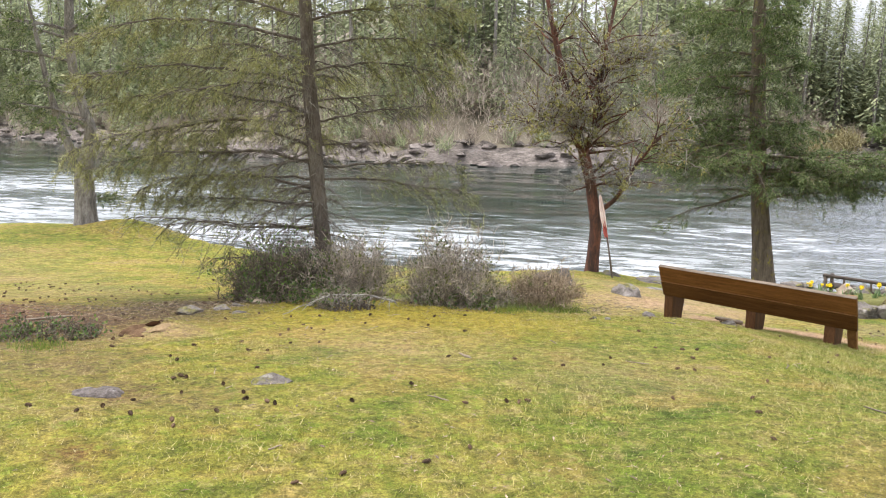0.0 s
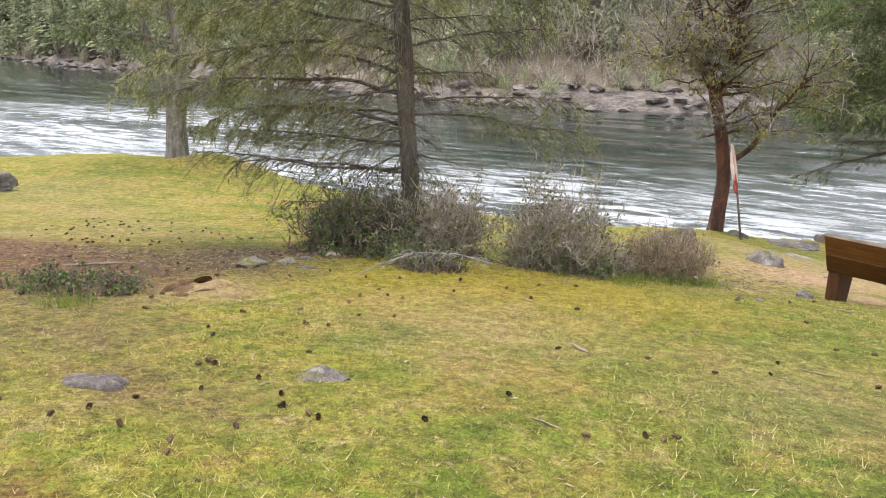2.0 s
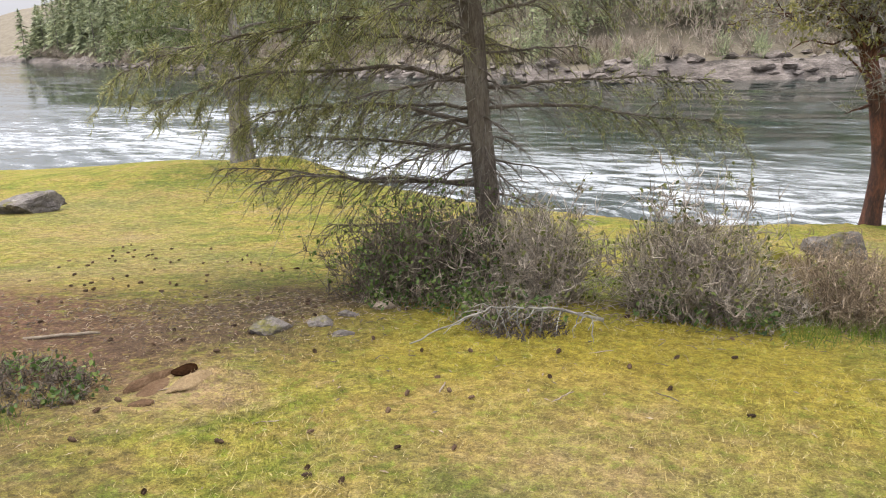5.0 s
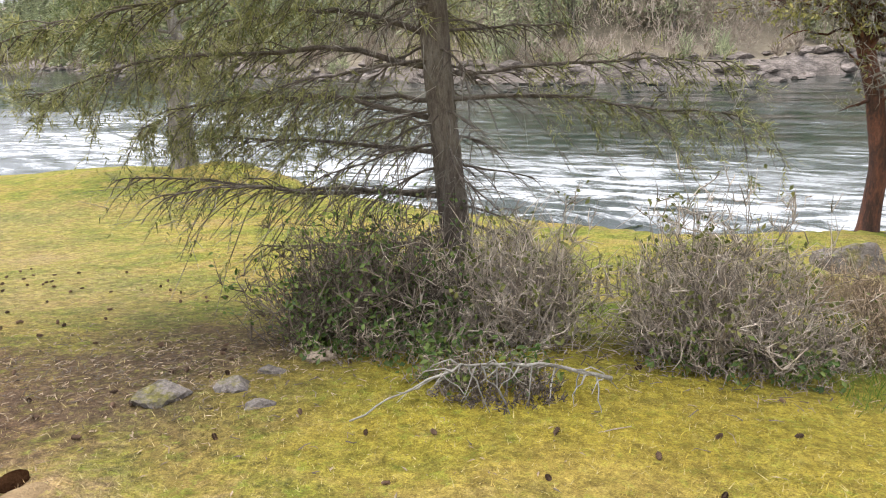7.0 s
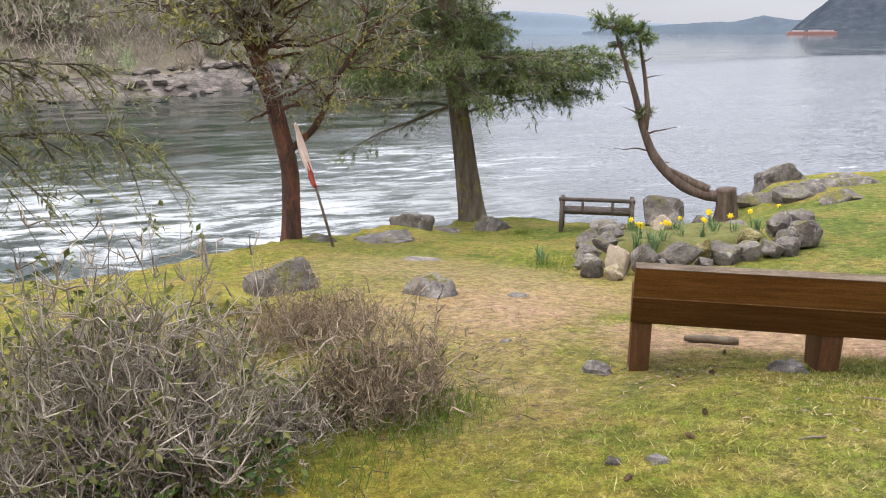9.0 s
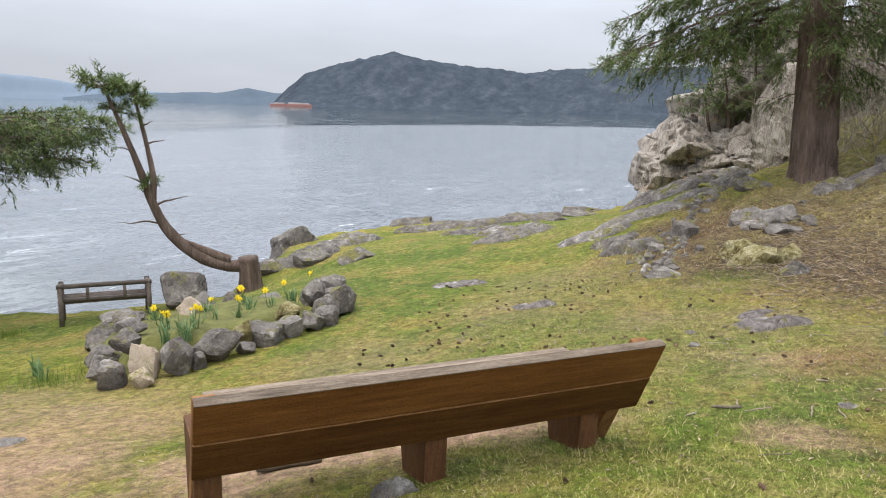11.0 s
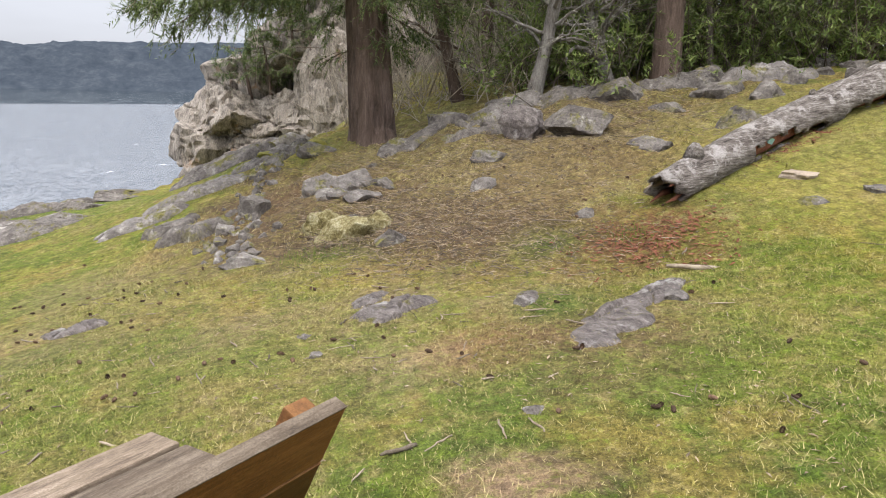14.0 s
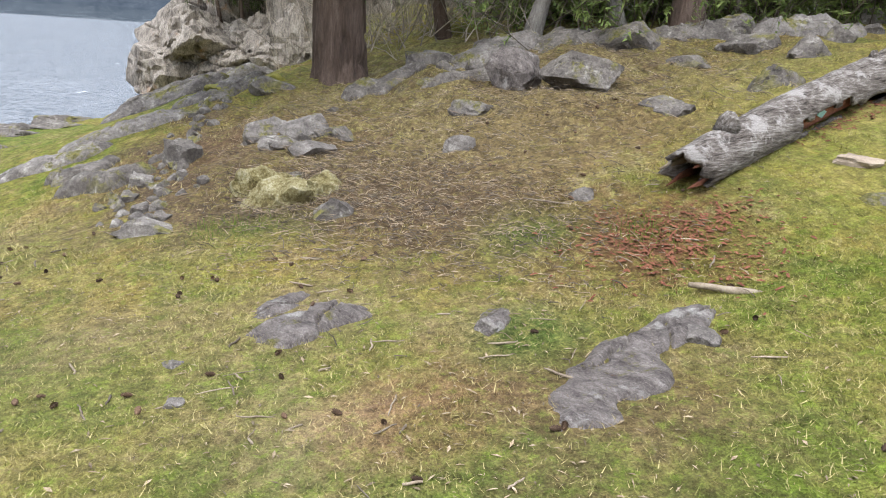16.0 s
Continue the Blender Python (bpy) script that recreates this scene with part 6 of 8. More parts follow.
# ---- trees ----
def bend(start, az, rise, long, droop, steps, rng, wander=0.05):
    """A limb: it leaves at an angle, sags with its length, and wanders."""
    t = np.linspace(0, 1, steps)
    a = radians(az) + np.cumsum(rng.normal(0, wander, steps)) * 0.6
    flat = np.stack([np.sin(a), np.cos(a)], -1)
    step = long / (steps - 1)
    p = np.zeros((steps, 3))
    slope = math.tan(radians(rise)) - droop * t + rng.normal(0, wander, steps)
    inc = np.concatenate([flat, slope[:, None]], 1)
    inc /= np.linalg.norm(inc, axis=1)[:, None]
    p[1:] = np.cumsum(inc[:-1] * step, axis=0)
    return p + np.asarray(start)


def along(path, s):
    """Points and directions at the fractions s of a path."""
    path = np.asarray(path)
    k = np.clip(s * (len(path) - 1), 0, len(path) - 1.001)
    i = k.astype(int)
    f = (k - i)[:, None]
    d = path[i + 1] - path[i]
    return path[i] * (1 - f) + path[i + 1] * f, d / (np.linalg.norm(d, axis=1)[:, None] + 1e-9)


def trunk_part(tree, path, radii, bark, seed, flare=0.0, sides=16, name="trunk", ridge=0.0):
    st = Stock()
    n = max(14, int((26 if ridge else 14) * np.linalg.norm(np.asarray(path[-1]) - np.asarray(path[0])) / 2))
    t = np.linspace(0, 1, n)
    keys = np.linspace(0, 1, len(path))
    p = np.stack([np.interp(t, keys, np.asarray(path)[:, k]) for k in range(3)], -1)
    for _ in range(2):
        p[1:-1] = (p[:-2] + 2 * p[1:-1] + p[2:]) / 4
    r = np.interp(t, np.linspace(0, 1, len(radii)), radii)
    r = r * (1 + flare * np.exp(-(t * np.linalg.norm(p[-1] - p[0])) / 0.22))
    if ridge:
        sides = 64
    st.tube(p, r, sides, 0.16, seed)
    if ridge:  # bark in long plates with furrows between
        v = st.v[0][: n * sides].reshape(n, sides, 3)
        a = np.linspace(0, 2 * np.pi, sides, endpoint=False)
        rise = np.linalg.norm(p - p[0], axis=1)
        w = np.stack([np.cos(a)[None] * 2.6 + 0 * rise[:, None], np.sin(a)[None] * 2.6 + 0 * rise[:, None], rise[:, None] * 1.1 + 0 * a[None]], -1).reshape(-1, 3)
        cut = np.abs(fractal(w, seed + 21, 2) - 0.5).reshape(n, sides)
        v += (v - p[:, None]) * (ridge * (smooth(0.0, 0.09, cut) - 0.7))[..., None]
    st.make(name, bark, tree)
    return p, r


def fir(name, label, base, path, radii, bark, needles, limbs, seed, sub=0.5, every=0.16, bare=0.35, sprig=0.16, needle=0.035, pairs=7, dense=5, twig=TWIG, flare=0.5, hang=0.5, wide=0.24, limb_r=0.02, ridge=0.0, wander=0.09):
    """A conifer: limbs (height, azimuth, length, rise, droop, leafy) with side shoots, and needles on the outer shoots."""
    rng = np.random.default_rng(seed)
    tree = thing(name, label, "tree", at=base)
    origin = np.asarray(base, float)
    p, r = trunk_part(tree, np.asarray(path, float) - origin, radii, bark, seed, flare, ridge=ridge)
    shoots, tw, green_at, green_way = Stock(), Stock(), [], []
    for z, az, long, rise, droop, leafy in limbs:
        k = int(np.argmin(np.abs(p[:, 2] - (z - origin[2]))))
        limb = bend(p[k], az, rise, long, droop, 12, rng, wander)
        st = Stock()
        st.tube(limb, np.linspace(max(limb_r * (0.5 + 0.35 * long), 0.008), 0.004, 12), 6)
        st.make("limb", bark, tree)
        count = max(3, int(long / every))
        s = np.linspace(0.1, 0.99, count) + rng.normal(0, 0.01, count)
        at, way = along(limb, np.clip(s, 0, 0.999))
        for side in (-1, 1):
            across = np.cross(way, (0, 0, 1)) * side
            sl = sub * (0.35 + 0.65 * np.sin(np.pi * np.clip(s * 0.85 + 0.12, 0, 1))) * rng.uniform(0.3, 1.3, count) * min(1.0, 0.35 + long / 3)
            d = way * 0.8 + across * rng.uniform(0.35, 0.95, (count, 1)) + rng.normal(0, 0.3, (count, 3))
            d /= np.linalg.norm(d, axis=1)[:, None]
            u = np.linspace(0, 1, 4)
            paths = at[:, None] + d[:, None] * (u[None, :, None] * sl[:, None, None])
            paths[:, :, 2] -= hang * (u**2)[None] * sl[:, None]
            shoots.tubes(paths, np.linspace(0.006, 0.002, 4)[None] * np.ones((count, 1)), 3)
            # finer twigs off the side shoots
            f = 2
            uu = rng.uniform(0.2, 1, (count, f))
            root = at[:, None] + d[:, None] * (uu * sl[:, None])[..., None]
            root[:, :, 2] -= hang * uu**2 * sl[:, None]
            fd = d[:, None] + rng.normal(0, 0.6, (count, f, 3)) - (0, 0, hang * 0.5)
            fd /= np.linalg.norm(fd, axis=2)[..., None]
            fl = sub * 0.4 * rng.uniform(0.4, 1.1, (count, f))
            ends = root + fd * fl[..., None]
            tw.tubes(np.stack([root.reshape(-1, 3), ends.reshape(-1, 3) - (0, 0, 0.01)], 1), np.tile([0.0028, 0.0012], (count * f, 1)), 3)
            if leafy > 0:
                for _ in range(dense):
                    pick = (s > bare * rng.uniform(0.6, 1.3, count)) & (rng.random(count) < leafy)
                    g = rng.uniform(0.25, 1.0, count)
                    q = at + d * (g * sl)[:, None]
                    q[:, 2] -= hang * g**2 * sl
                    w = d + rng.normal(0, 0.45, (count, 3)) - np.array([0, 0, hang * 0.45])
                    green_at.append(q[pick])
                    green_way.append(w[pick])
                pick = (rng.random((count, f)) < leafy) & (s > bare)[:, None]
                green_at.append(root[pick])
                green_way.append(fd[pick])
    if limbs:
        tagged(shoots.make("side_shoots", bark, tree), kind="stuff")
        tagged(tw.make("fine_twigs", twig, tree), kind="stuff")
    if green_at:
        st = Stock()
        at, way = np.vstack(green_at), np.vstack(green_way)
        st.sprigs(at, way, sprig * rng.uniform(0.6, 1.2, len(at)), needle, pairs, rng, wide, 0.25)
        tagged(st.make("needles", needles, tree, False), kind="stuff")
    return tree


def whorls(rng, low, high, step, long_low, long_high, rise, droop, leafy=0.9, each=4, az0=0.0):
    """Limbs up a trunk, some at each height."""
    out, z = [], low
    while z < high:
        f = (z - low) / (high - low)
        for k in range(each):
            out.append((z + rng.uniform(-0.1, 0.1), az0 + 360 * k / each + rng.uniform(-25, 25) + 40 * z, (long_low * (1 - f) + long_high * f) * rng.uniform(0.75, 1.15), rise + rng.uniform(-8, 8), droop * rng.uniform(0.7, 1.3), leafy))
        z += step * rng.uniform(0.8, 1.2)
    return out


def grow_trees():
    rng = np.random.default_rng(21)
    # the young fir over the bushes: long sagging limbs, half dead within
    gz = on_ground(-1.46, 10.0)
    limbs = [(-0.28, 275, 1.7, 0, 0.1, 0.05), (0.05, 268, 2.5, 5, 0.05, 0.25), (0.12, 250, 2.0, 4, 0.12, 0.15), (0.35, 285, 2.2, 6, 0.15, 0.7), (0.62, 272, 2.6, 8, 0.42, 0.85), (0.75, 300, 2.1, 6, 0.35, 0.6),
             (0.95, 262, 3.0, 12, 0.55, 0.9), (1.15, 285, 2.7, 14, 0.6, 0.9), (1.4, 255, 2.9, 10, 0.5, 0.9), (1.6, 275, 2.8, 16, 0.6, 0.95), (1.9, 265, 3.0, 14, 0.55, 0.95), (2.2, 285, 2.8, 18, 0.6, 0.95), (2.5, 260, 2.9, 16, 0.6, 0.95),
             (2.8, 275, 2.7, 18, 0.6, 0.95), (0.9, 86, 1.9, 4, 0.1, 0.35), (0.72, 100, 2.1, 2, 0.3, 0.5), (1.5, 80, 1.7, 12, 0.2, 0.35), (1.75, 75, 1.2, 8, 0.1, 0.1), (2.1, 88, 1.8, 14, 0.45, 0.9), (2.4, 70, 2.0, 14, 0.5, 0.9),
             (2.75, 95, 2.0, 16, 0.5, 0.95), (1.2, 60, 1.1, 5, 0.2, 0.1), (1.0, 215, 1.2, 0, 0.2, 0.3), (1.6, 190, 1.3, 5, 0.3, 0.5), (2.2, 200, 1.6, 8, 0.4, 0.8), (0.5, 330, 1.4, 5, 0.3, 0.5), (1.3, 345, 1.8, 8, 0.4, 0.8), (2.0, 10, 1.8, 10, 0.4, 0.85),
             (-0.1, 110, 0.8, -10, 0.2, 0.3), (0.3, 70, 0.6, -5, 0.2, 0.0), (0.45, 230, 1.0, -5, 0.3, 0.1), (1.85, 230, 2.0, 10, 0.5, 0.8)]
    limbs += whorls(rng, -0.1, 3.0, 0.3, 0.7, 0.6, -5, 0.5, 0.0, 3)
    limbs += whorls(rng, 3.1, 8.6, 0.75, 2.5, 0.5, 16, 0.5, 0.95, 5)
    fir("fir_tree", "slender young fir with long sagging half-bare limbs behind the bushes", (-1.46, 10.0, gz), [(-1.46, 10, gz - 0.1), (-1.62, 9.98, 0.87), (-1.68, 9.97, 1.75), (-1.73, 9.96, 3.01), (-1.8, 9.95, 5.5), (-1.85, 9.95, 9.0)],
        [0.125, 0.105, 0.09, 0.08, 0.055, 0.012], BARK_FIR, NEEDLES_OLIVE, limbs, 31, sub=0.55, every=0.1, bare=0.26, sprig=0.17, needle=0.055, pairs=10, dense=9, twig=TWIG_GREY, hang=0.6, limb_r=0.016, wide=0.2, ridge=0.06)
    # the fir at the water's edge: dense flat shelves of foliage over two crooked limbs
    gz = on_ground(8.97, 20.5)
    limbs = [(-0.5, 300, 2.9, -14, 0.3, 0.2), (-0.45, 310, 1.8, 5, 0.3, 0.12), (-0.62, 118, 2.3, 14, 0.12, 0.25), (-0.3, 125, 2.9, 12, 0.25, 0.85), (-0.1, 140, 2.4, 10, 0.3, 0.85)]
    for z, long in ((0.1, 2.4), (0.45, 2.8), (0.85, 2.9), (1.2, 2.7)):
        limbs += [(z, a + rng.uniform(-12, 12), long * rng.uniform(0.85, 1.15), rng.uniform(0, 12), rng.uniform(0.2, 0.4), 0.55) for a in (85, 122, 160, 205, 255, 302, 340)]
    limbs += [(z, a, ll, rise, 0.3, 0.75) for z, a, ll, rise in ((-0.2, 112, 3.3, 16), (0.15, 118, 3.6, 12), (0.3, 128, 3.4, 12), (0.5, 108, 3.4, 10), (0.0, 135, 2.8, 14), (0.2, 296, 3.0, 8), (0.4, 312, 3.0, 8), (0.9, 300, 3.2, 6), (0.7, 285, 2.8, 8))]
    limbs += whorls(rng, 1.5, 4.6, 0.55, 2.9, 2.4, 10, 0.35, 0.85, 5) + whorls(rng, 4.8, 12.5, 1.1, 2.4, 0.6, 10, 0.35, 0.85, 5)
    limbs = [(z, a, ll * (0.4 if z > 0.75 and 75 < a % 360 < 205 else 1.0), rise, droop, leafy) for z, a, ll, rise, droop, leafy in limbs]
    fir("shore_fir", "stout fir with dense drooping shelves of foliage at the water", (8.97, 20.5, gz), [(8.97, 20.52, gz - 0.15), (8.82, 20.61, -1.9), (8.68, 20.7, -0.63), (8.56, 20.77, 0.59), (8.46, 20.83, 1.77), (8.3, 20.9, 4.2), (8.2, 20.9, 13.0)],
        [0.29, 0.25, 0.22, 0.2, 0.19, 0.15, 0.02], BARK_CEDAR, NEEDLES_DARK, limbs, 37, sub=0.8, every=0.13, bare=0.15, sprig=0.22, needle=0.09, pairs=7, dense=6, hang=0.35, limb_r=0.03, flare=0.6, wide=0.34, ridge=0.2)
    # the old fir by the cliff
    gz = on_ground(13.45, 6.55)
    limbs = [(2.2, 345, 1.4, 0, 0.4, 0.7), (1.55, 200, 0.6, -10, 0.5, 0.5), (1.4, 20, 0.7, -10, 0.4, 0.4), (1.75, 250, 0.7, -15, 0.5, 0.7), (1.9, 190, 0.8, -12, 0.5, 0.8), (2.1, 60, 1.0, -5, 0.5, 0.8), (2.5, 225, 1.4, 0, 0.5, 0.9),
             (2.7, 160, 2.2, 6, 0.5, 0.9), (3.0, 190, 2.6, 6, 0.5, 0.9), (2.3, 255, 0.8, -5, 0.5, 0.5), (2.9, 215, 2.4, 8, 0.35, 0.75), (2.4, 10, 1.8, -5, 0.4, 0.7)]
    limbs += [(2.3, 262, 1.1, -8, 0.5, 0.7), (2.8, 280, 1.4, -5, 0.5, 0.7), (2.4, 205, 1.4, -5, 0.5, 0.7), (2.2, 175, 1.2, -8, 0.5, 0.7), (3.0, 245, 1.5, -4, 0.5, 0.7)]
    for k in range(9):
        limbs.append((2.35 + 0.12 * k, 322 + (k * 37) % 46, 2.2 + 1.2 * ((k * 5) % 7) / 6, -11 + rng.uniform(-5, 6), rng.uniform(0.2, 0.4), 0.75))
    limbs += whorls(rng, 3.7, 14.5, 1.3, 3.4, 0.8, 10, 0.3, 0.8, 5)
    fir("old_fir", "thick-barked old fir at the edge of the woods by the cliff", (13.45, 6.55, gz), [(13.45, 6.52, gz - 0.2), (13.45, 6.59, 1.29), (13.46, 6.67, 2.98), (13.5, 6.7, 8), (13.5, 6.7, 15)], [0.31, 0.28, 0.26, 0.2, 0.03], BARK_BIG, NEEDLES_DARK, limbs, 41,
        sub=0.6, every=0.12, bare=0.2, sprig=0.17, needle=0.06, pairs=9, dense=10, hang=0.55, limb_r=0.024, flare=0.7, wide=0.3, ridge=0.2, wander=0.16)
    # the split old tree on the mound
    gz = on_ground(-9.42, 19.74)
    limbs = [(1.0, 290, 2.2, 20, 0.3, 0.8), (1.3, 260, 2.8, 12, 0.3, 0.8), (1.5, 90, 2.4, 12, 0.3, 0.8), (1.9, 275, 2.6, 15, 0.35, 0.85), (2.1, 70, 2.2, 30, 0.2, 0.5), (2.3, 110, 2.6, 12, 0.35, 0.85), (0.4, 95, 1.6, 5, 0.2, 0.7), (0.2, 70, 1.4, -5, 0.2, 0.8), (-0.9, 90, 0.6, 20, 0.2, 0.9),
             (-0.8, 60, 0.7, 10, 0.3, 0.9), (2.7, 250, 2.6, 15, 0.3, 0.9), (3.05, 92, 1.9, 24, 0.1, 0.3), (3.2, 280, 2.6, 15, 0.3, 0.9), (1.2, 180, 1.6, 10, 0.3, 0.7), (2.0, 200, 1.8, 15, 0.3, 0.8)]
    limbs += whorls(rng, 3.4, 9.0, 0.9, 2.6, 0.7, 15, 0.3, 0.9, 5)
    tree = fir("split_tree", "old grey tree with a forked twisted trunk on the mound", (-9.42, 19.74, gz), [(-9.45, 19.74, gz - 0.2), (-9.43, 19.74, -0.73), (-9.42, 19.74, -0.14), (-9.2, 19.74, 0.5), (-9.16, 19.74, 1.04), (-9.32, 19.74, 1.54), (-9.5, 19.74, 2.39), (-9.56, 19.74, 3.23), (-9.46, 19.7, 4.2), (-9.4, 19.6, 9.5)],
               [0.27, 0.24, 0.21, 0.15, 0.14, 0.13, 0.12, 0.11, 0.1, 0.015], BARK_GREY, NEEDLES, limbs, 43, sub=0.7, every=0.15, bare=0.3, sprig=0.2, needle=0.1, pairs=5, dense=7, hang=0.4, limb_r=0.03, flare=0.5, wide=0.36)
    o = np.array([-9.42, 19.74, gz])
    trunk_part(tree, np.array([(-9.42, 19.74, -0.25), (-9.61, 19.74, 0.16), (-9.75, 19.72, 0.59), (-9.87, 19.7, 0.95), (-10.01, 19.68, 1.46), (-10.11, 19.6, 2.1), (-10.4, 19.4, 4.5)]) - o, [0.16, 0.14, 0.12, 0.11, 0.09, 0.07, 0.02], BARK_GREY, 5, 0, 12, "stem")


grow_trees()


def broad_tree(name, label, base, stems, bark, leaf, seed, reach, leafiness, leaf_size, low, high, twig=TWIG_GREY, count=42, hang=0.1):
    """A broadleaf: stems given as paths with radii, crooked boughs off them, fans of twigs, leaves in tufts."""
    rng = np.random.default_rng(seed)
    tree = thing(name, label, "tree", at=base)
    o = np.asarray(base, float)
    boughs, tips, ways = Stock(), [], []
    for k, (path, radii) in enumerate(stems):
        p, r = trunk_part(tree, np.asarray(path, float) - o, radii, bark, seed + k, 0.4 if k == 0 else 0, 14 if k == 0 else 9, "trunk" if k == 0 else "bough")
        z = p[:, 2] + o[2]
        good = np.where((z > low) & (z < high))[0]
        for _ in range(int(count * len(good) / max(len(p), 1)) if len(good) else 0):
            i = rng.choice(good)
            b = bend(p[i], rng.uniform(0, 360), rng.uniform(0, 55), reach * rng.uniform(0.4, 1.1), rng.uniform(-0.3, 0.8), 9, rng, 0.22)
            st = Stock()
            st.tube(b, np.linspace(min(r[i] * 0.45, 0.035), 0.006, 9), 6, 0.1, int(rng.integers(99)))
            boughs.v += [v for v in st.v]
            boughs.f4 += [f + boughs.n for f in st.f4]
            boughs.f3 += [f + boughs.n for f in st.f3]
            boughs.n += st.n
            m = 6
            at, way = along(b, rng.uniform(0.25, 1.0, m) * 0.999)
            for a, w in zip(at, way):
                q = bend(a, math.degrees(math.atan2(w[0], w[1])) + rng.normal(0, 55), rng.normal(15, 30), reach * rng.uniform(0.15, 0.4), rng.uniform(-0.4, 1.0), 6, rng, 0.25)
                tips.append(q)
    tagged(boughs.make("boughs", bark, tree), kind="stuff")
    paths = np.array(tips)
    tw = Stock()
    tw.tubes(paths, np.linspace(0.008, 0.003, 6)[None] * np.ones((len(paths), 1)), 4)
    n = len(paths)
    f = 4
    k = rng.integers(1, 6, (n, f))
    root = paths[np.arange(n)[:, None], k]
    d = rng.normal(0, 1, (n, f, 3)) + (0, 0, 0.2)
    d /= np.linalg.norm(d, axis=2)[..., None]
    end = root + d * reach * rng.uniform(0.06, 0.18, (n, f, 1))
    end[:, :, 2] -= hang * 0.3
    midp = (root + end) / 2 + rng.normal(0, 0.02, (n, f, 3))
    tw.tubes(np.stack([root, midp, end], 2).reshape(-1, 3, 3), np.tile([0.004, 0.003, 0.0015], (n * f, 1)), 3)
    tagged(tw.make("twigs", twig, tree), kind="stuff")
    if leafiness:
        st = Stock()
        # leaves in tufts on some of the twigs
        tuft = rng.random((n, 1)) < 0.62
        pick = (rng.random((n, f)) < leafiness) & tuft
        e = end[pick]
        for _ in range(9):
            st.leaves(e + rng.normal(0, 0.03, e.shape), rng.normal(0, 1, e.shape) - (0, 0, 0.5), leaf_size, leaf_size * 0.4, rng)
        tagged(st.make("leaves", leaf, tree, False), kind="stuff")
    return tree


def grow_broadleaves():
    gz = on_ground(3.5, 17.05)
    broad_tree("arbutus_tree", "leaning arbutus with peeling red bark and thin olive leaves", (3.5, 17.05, gz), [
        ([(3.47, 17.1, gz - 0.15), (3.53, 17.09, -0.91), (3.35, 17.13, 0.12), (3.13, 17.17, 0.88), (2.76, 17.23, 2.0), (2.47, 17.27, 3.09), (2.2, 17.3, 4.2), (1.9, 17.3, 6.5)], [0.15, 0.14, 0.125, 0.11, 0.085, 0.065, 0.05, 0.012]),
        ([(3.2, 17.15, 0.7), (3.33, 17.13, 1.26), (3.44, 17.1, 1.9), (3.5, 17.0, 3.0), (3.9, 16.9, 5.5)], [0.075, 0.065, 0.055, 0.045, 0.012]),
        ([(3.5, 17.08, -0.62), (3.68, 17.03, -0.48), (3.95, 16.95, -0.25), (4.1, 16.88, 0.15), (4.3, 16.8, 0.6), (4.6, 16.68, 0.9), (4.7, 16.6, 1.6)], [0.06, 0.055, 0.05, 0.042, 0.035, 0.025, 0.01]),
        ([(3.05, 17.18, 1.1), (2.6, 17.1, 1.3), (2.2, 17.0, 1.5), (1.9, 16.9, 1.35)], [0.045, 0.035, 0.025, 0.01]),
        ([(2.9, 17.2, 1.6), (3.3, 17.3, 2.3), (3.8, 17.3, 2.7), (4.6, 17.2, 3.0)], [0.05, 0.04, 0.03, 0.01])],
        BARK_RED, ARB_LEAF, 51, 1.25, 0.27, 0.085, -0.1, 6.3, twig=TWIG_GREY, count=60, hang=0.3)
    # the bowed little tree out of the stump
    gz = on_ground(11.71, 15.71)
    st_tree = fir("bowed_fir", "small bowed fir growing sideways out of a grey stump", (11.71, 15.71, gz), [(11.71, 15.71, gz - 0.1), (11.69, 15.71, gz + 0.28), (11.66, 15.73, gz + 0.62)], [0.23, 0.2, 0.18], BARK_BIG, NEEDLES_DARK, [], 61, flare=0.3)
    o = np.array([11.71, 15.71, gz])
    trunk_part(st_tree, np.array([(11.69, 15.71, -1.98), (11.4, 16.08, -1.98), (11.04, 16.51, -1.71), (10.74, 16.83, -1.22), (10.61, 16.96, -0.73), (10.45, 17.12, 0.01), (10.29, 17.28, 0.63), (10.14, 17.42, 1.17)]) - o, [0.125, 0.114, 0.103, 0.091, 0.08, 0.057, 0.041, 0.023], BARK_BIG, 7, 0, 10, "stem")
    trunk_part(st_tree, np.array([(11.48, 15.99, -1.87), (11.26, 16.28, -1.73), (10.98, 16.57, -1.5)]) - o, [0.091, 0.08, 0.034], BARK_BIG, 8, 0, 9, "stem")
    trunk_part(st_tree, np.array([(10.63, 16.94, -0.76), (10.66, 16.92, -0.36), (10.62, 16.96, 0.03), (10.55, 17.03, 0.55), (10.48, 17.1, 1.06)]) - o, [0.063, 0.052, 0.043, 0.034, 0.021], BARK_BIG, 9, 0, 8, "stem")
    rng = np.random.default_rng(5)
    twigs, at, way = Stock(), [], []
    for x, y, z, az, long, rise in ((10.71, 16.85, -1.16, 310, 0.72, 4), (10.66, 16.92, -0.84, 128, 0.62, 18), (10.86, 16.71, -1.39, 128, 0.22, 8), (10.57, 17.01, -0.48, 310, 0.4, 20), (10.57, 17.01, 0.21, 128, 0.35, 20), (10.46, 17.12, 0.09, 310, 0.3, 20), (10.53, 17.05, 0.49, 128, 0.25, 30)):
        b = bend(np.array([x, y, z]) - o, az, rise, long, 0.1, 8, rng, 0.15)
        st = Stock()
        st.tube(b, np.linspace(0.022, 0.004, 8), 6)
        st.make("limb", BARK_BIG, st_tree)
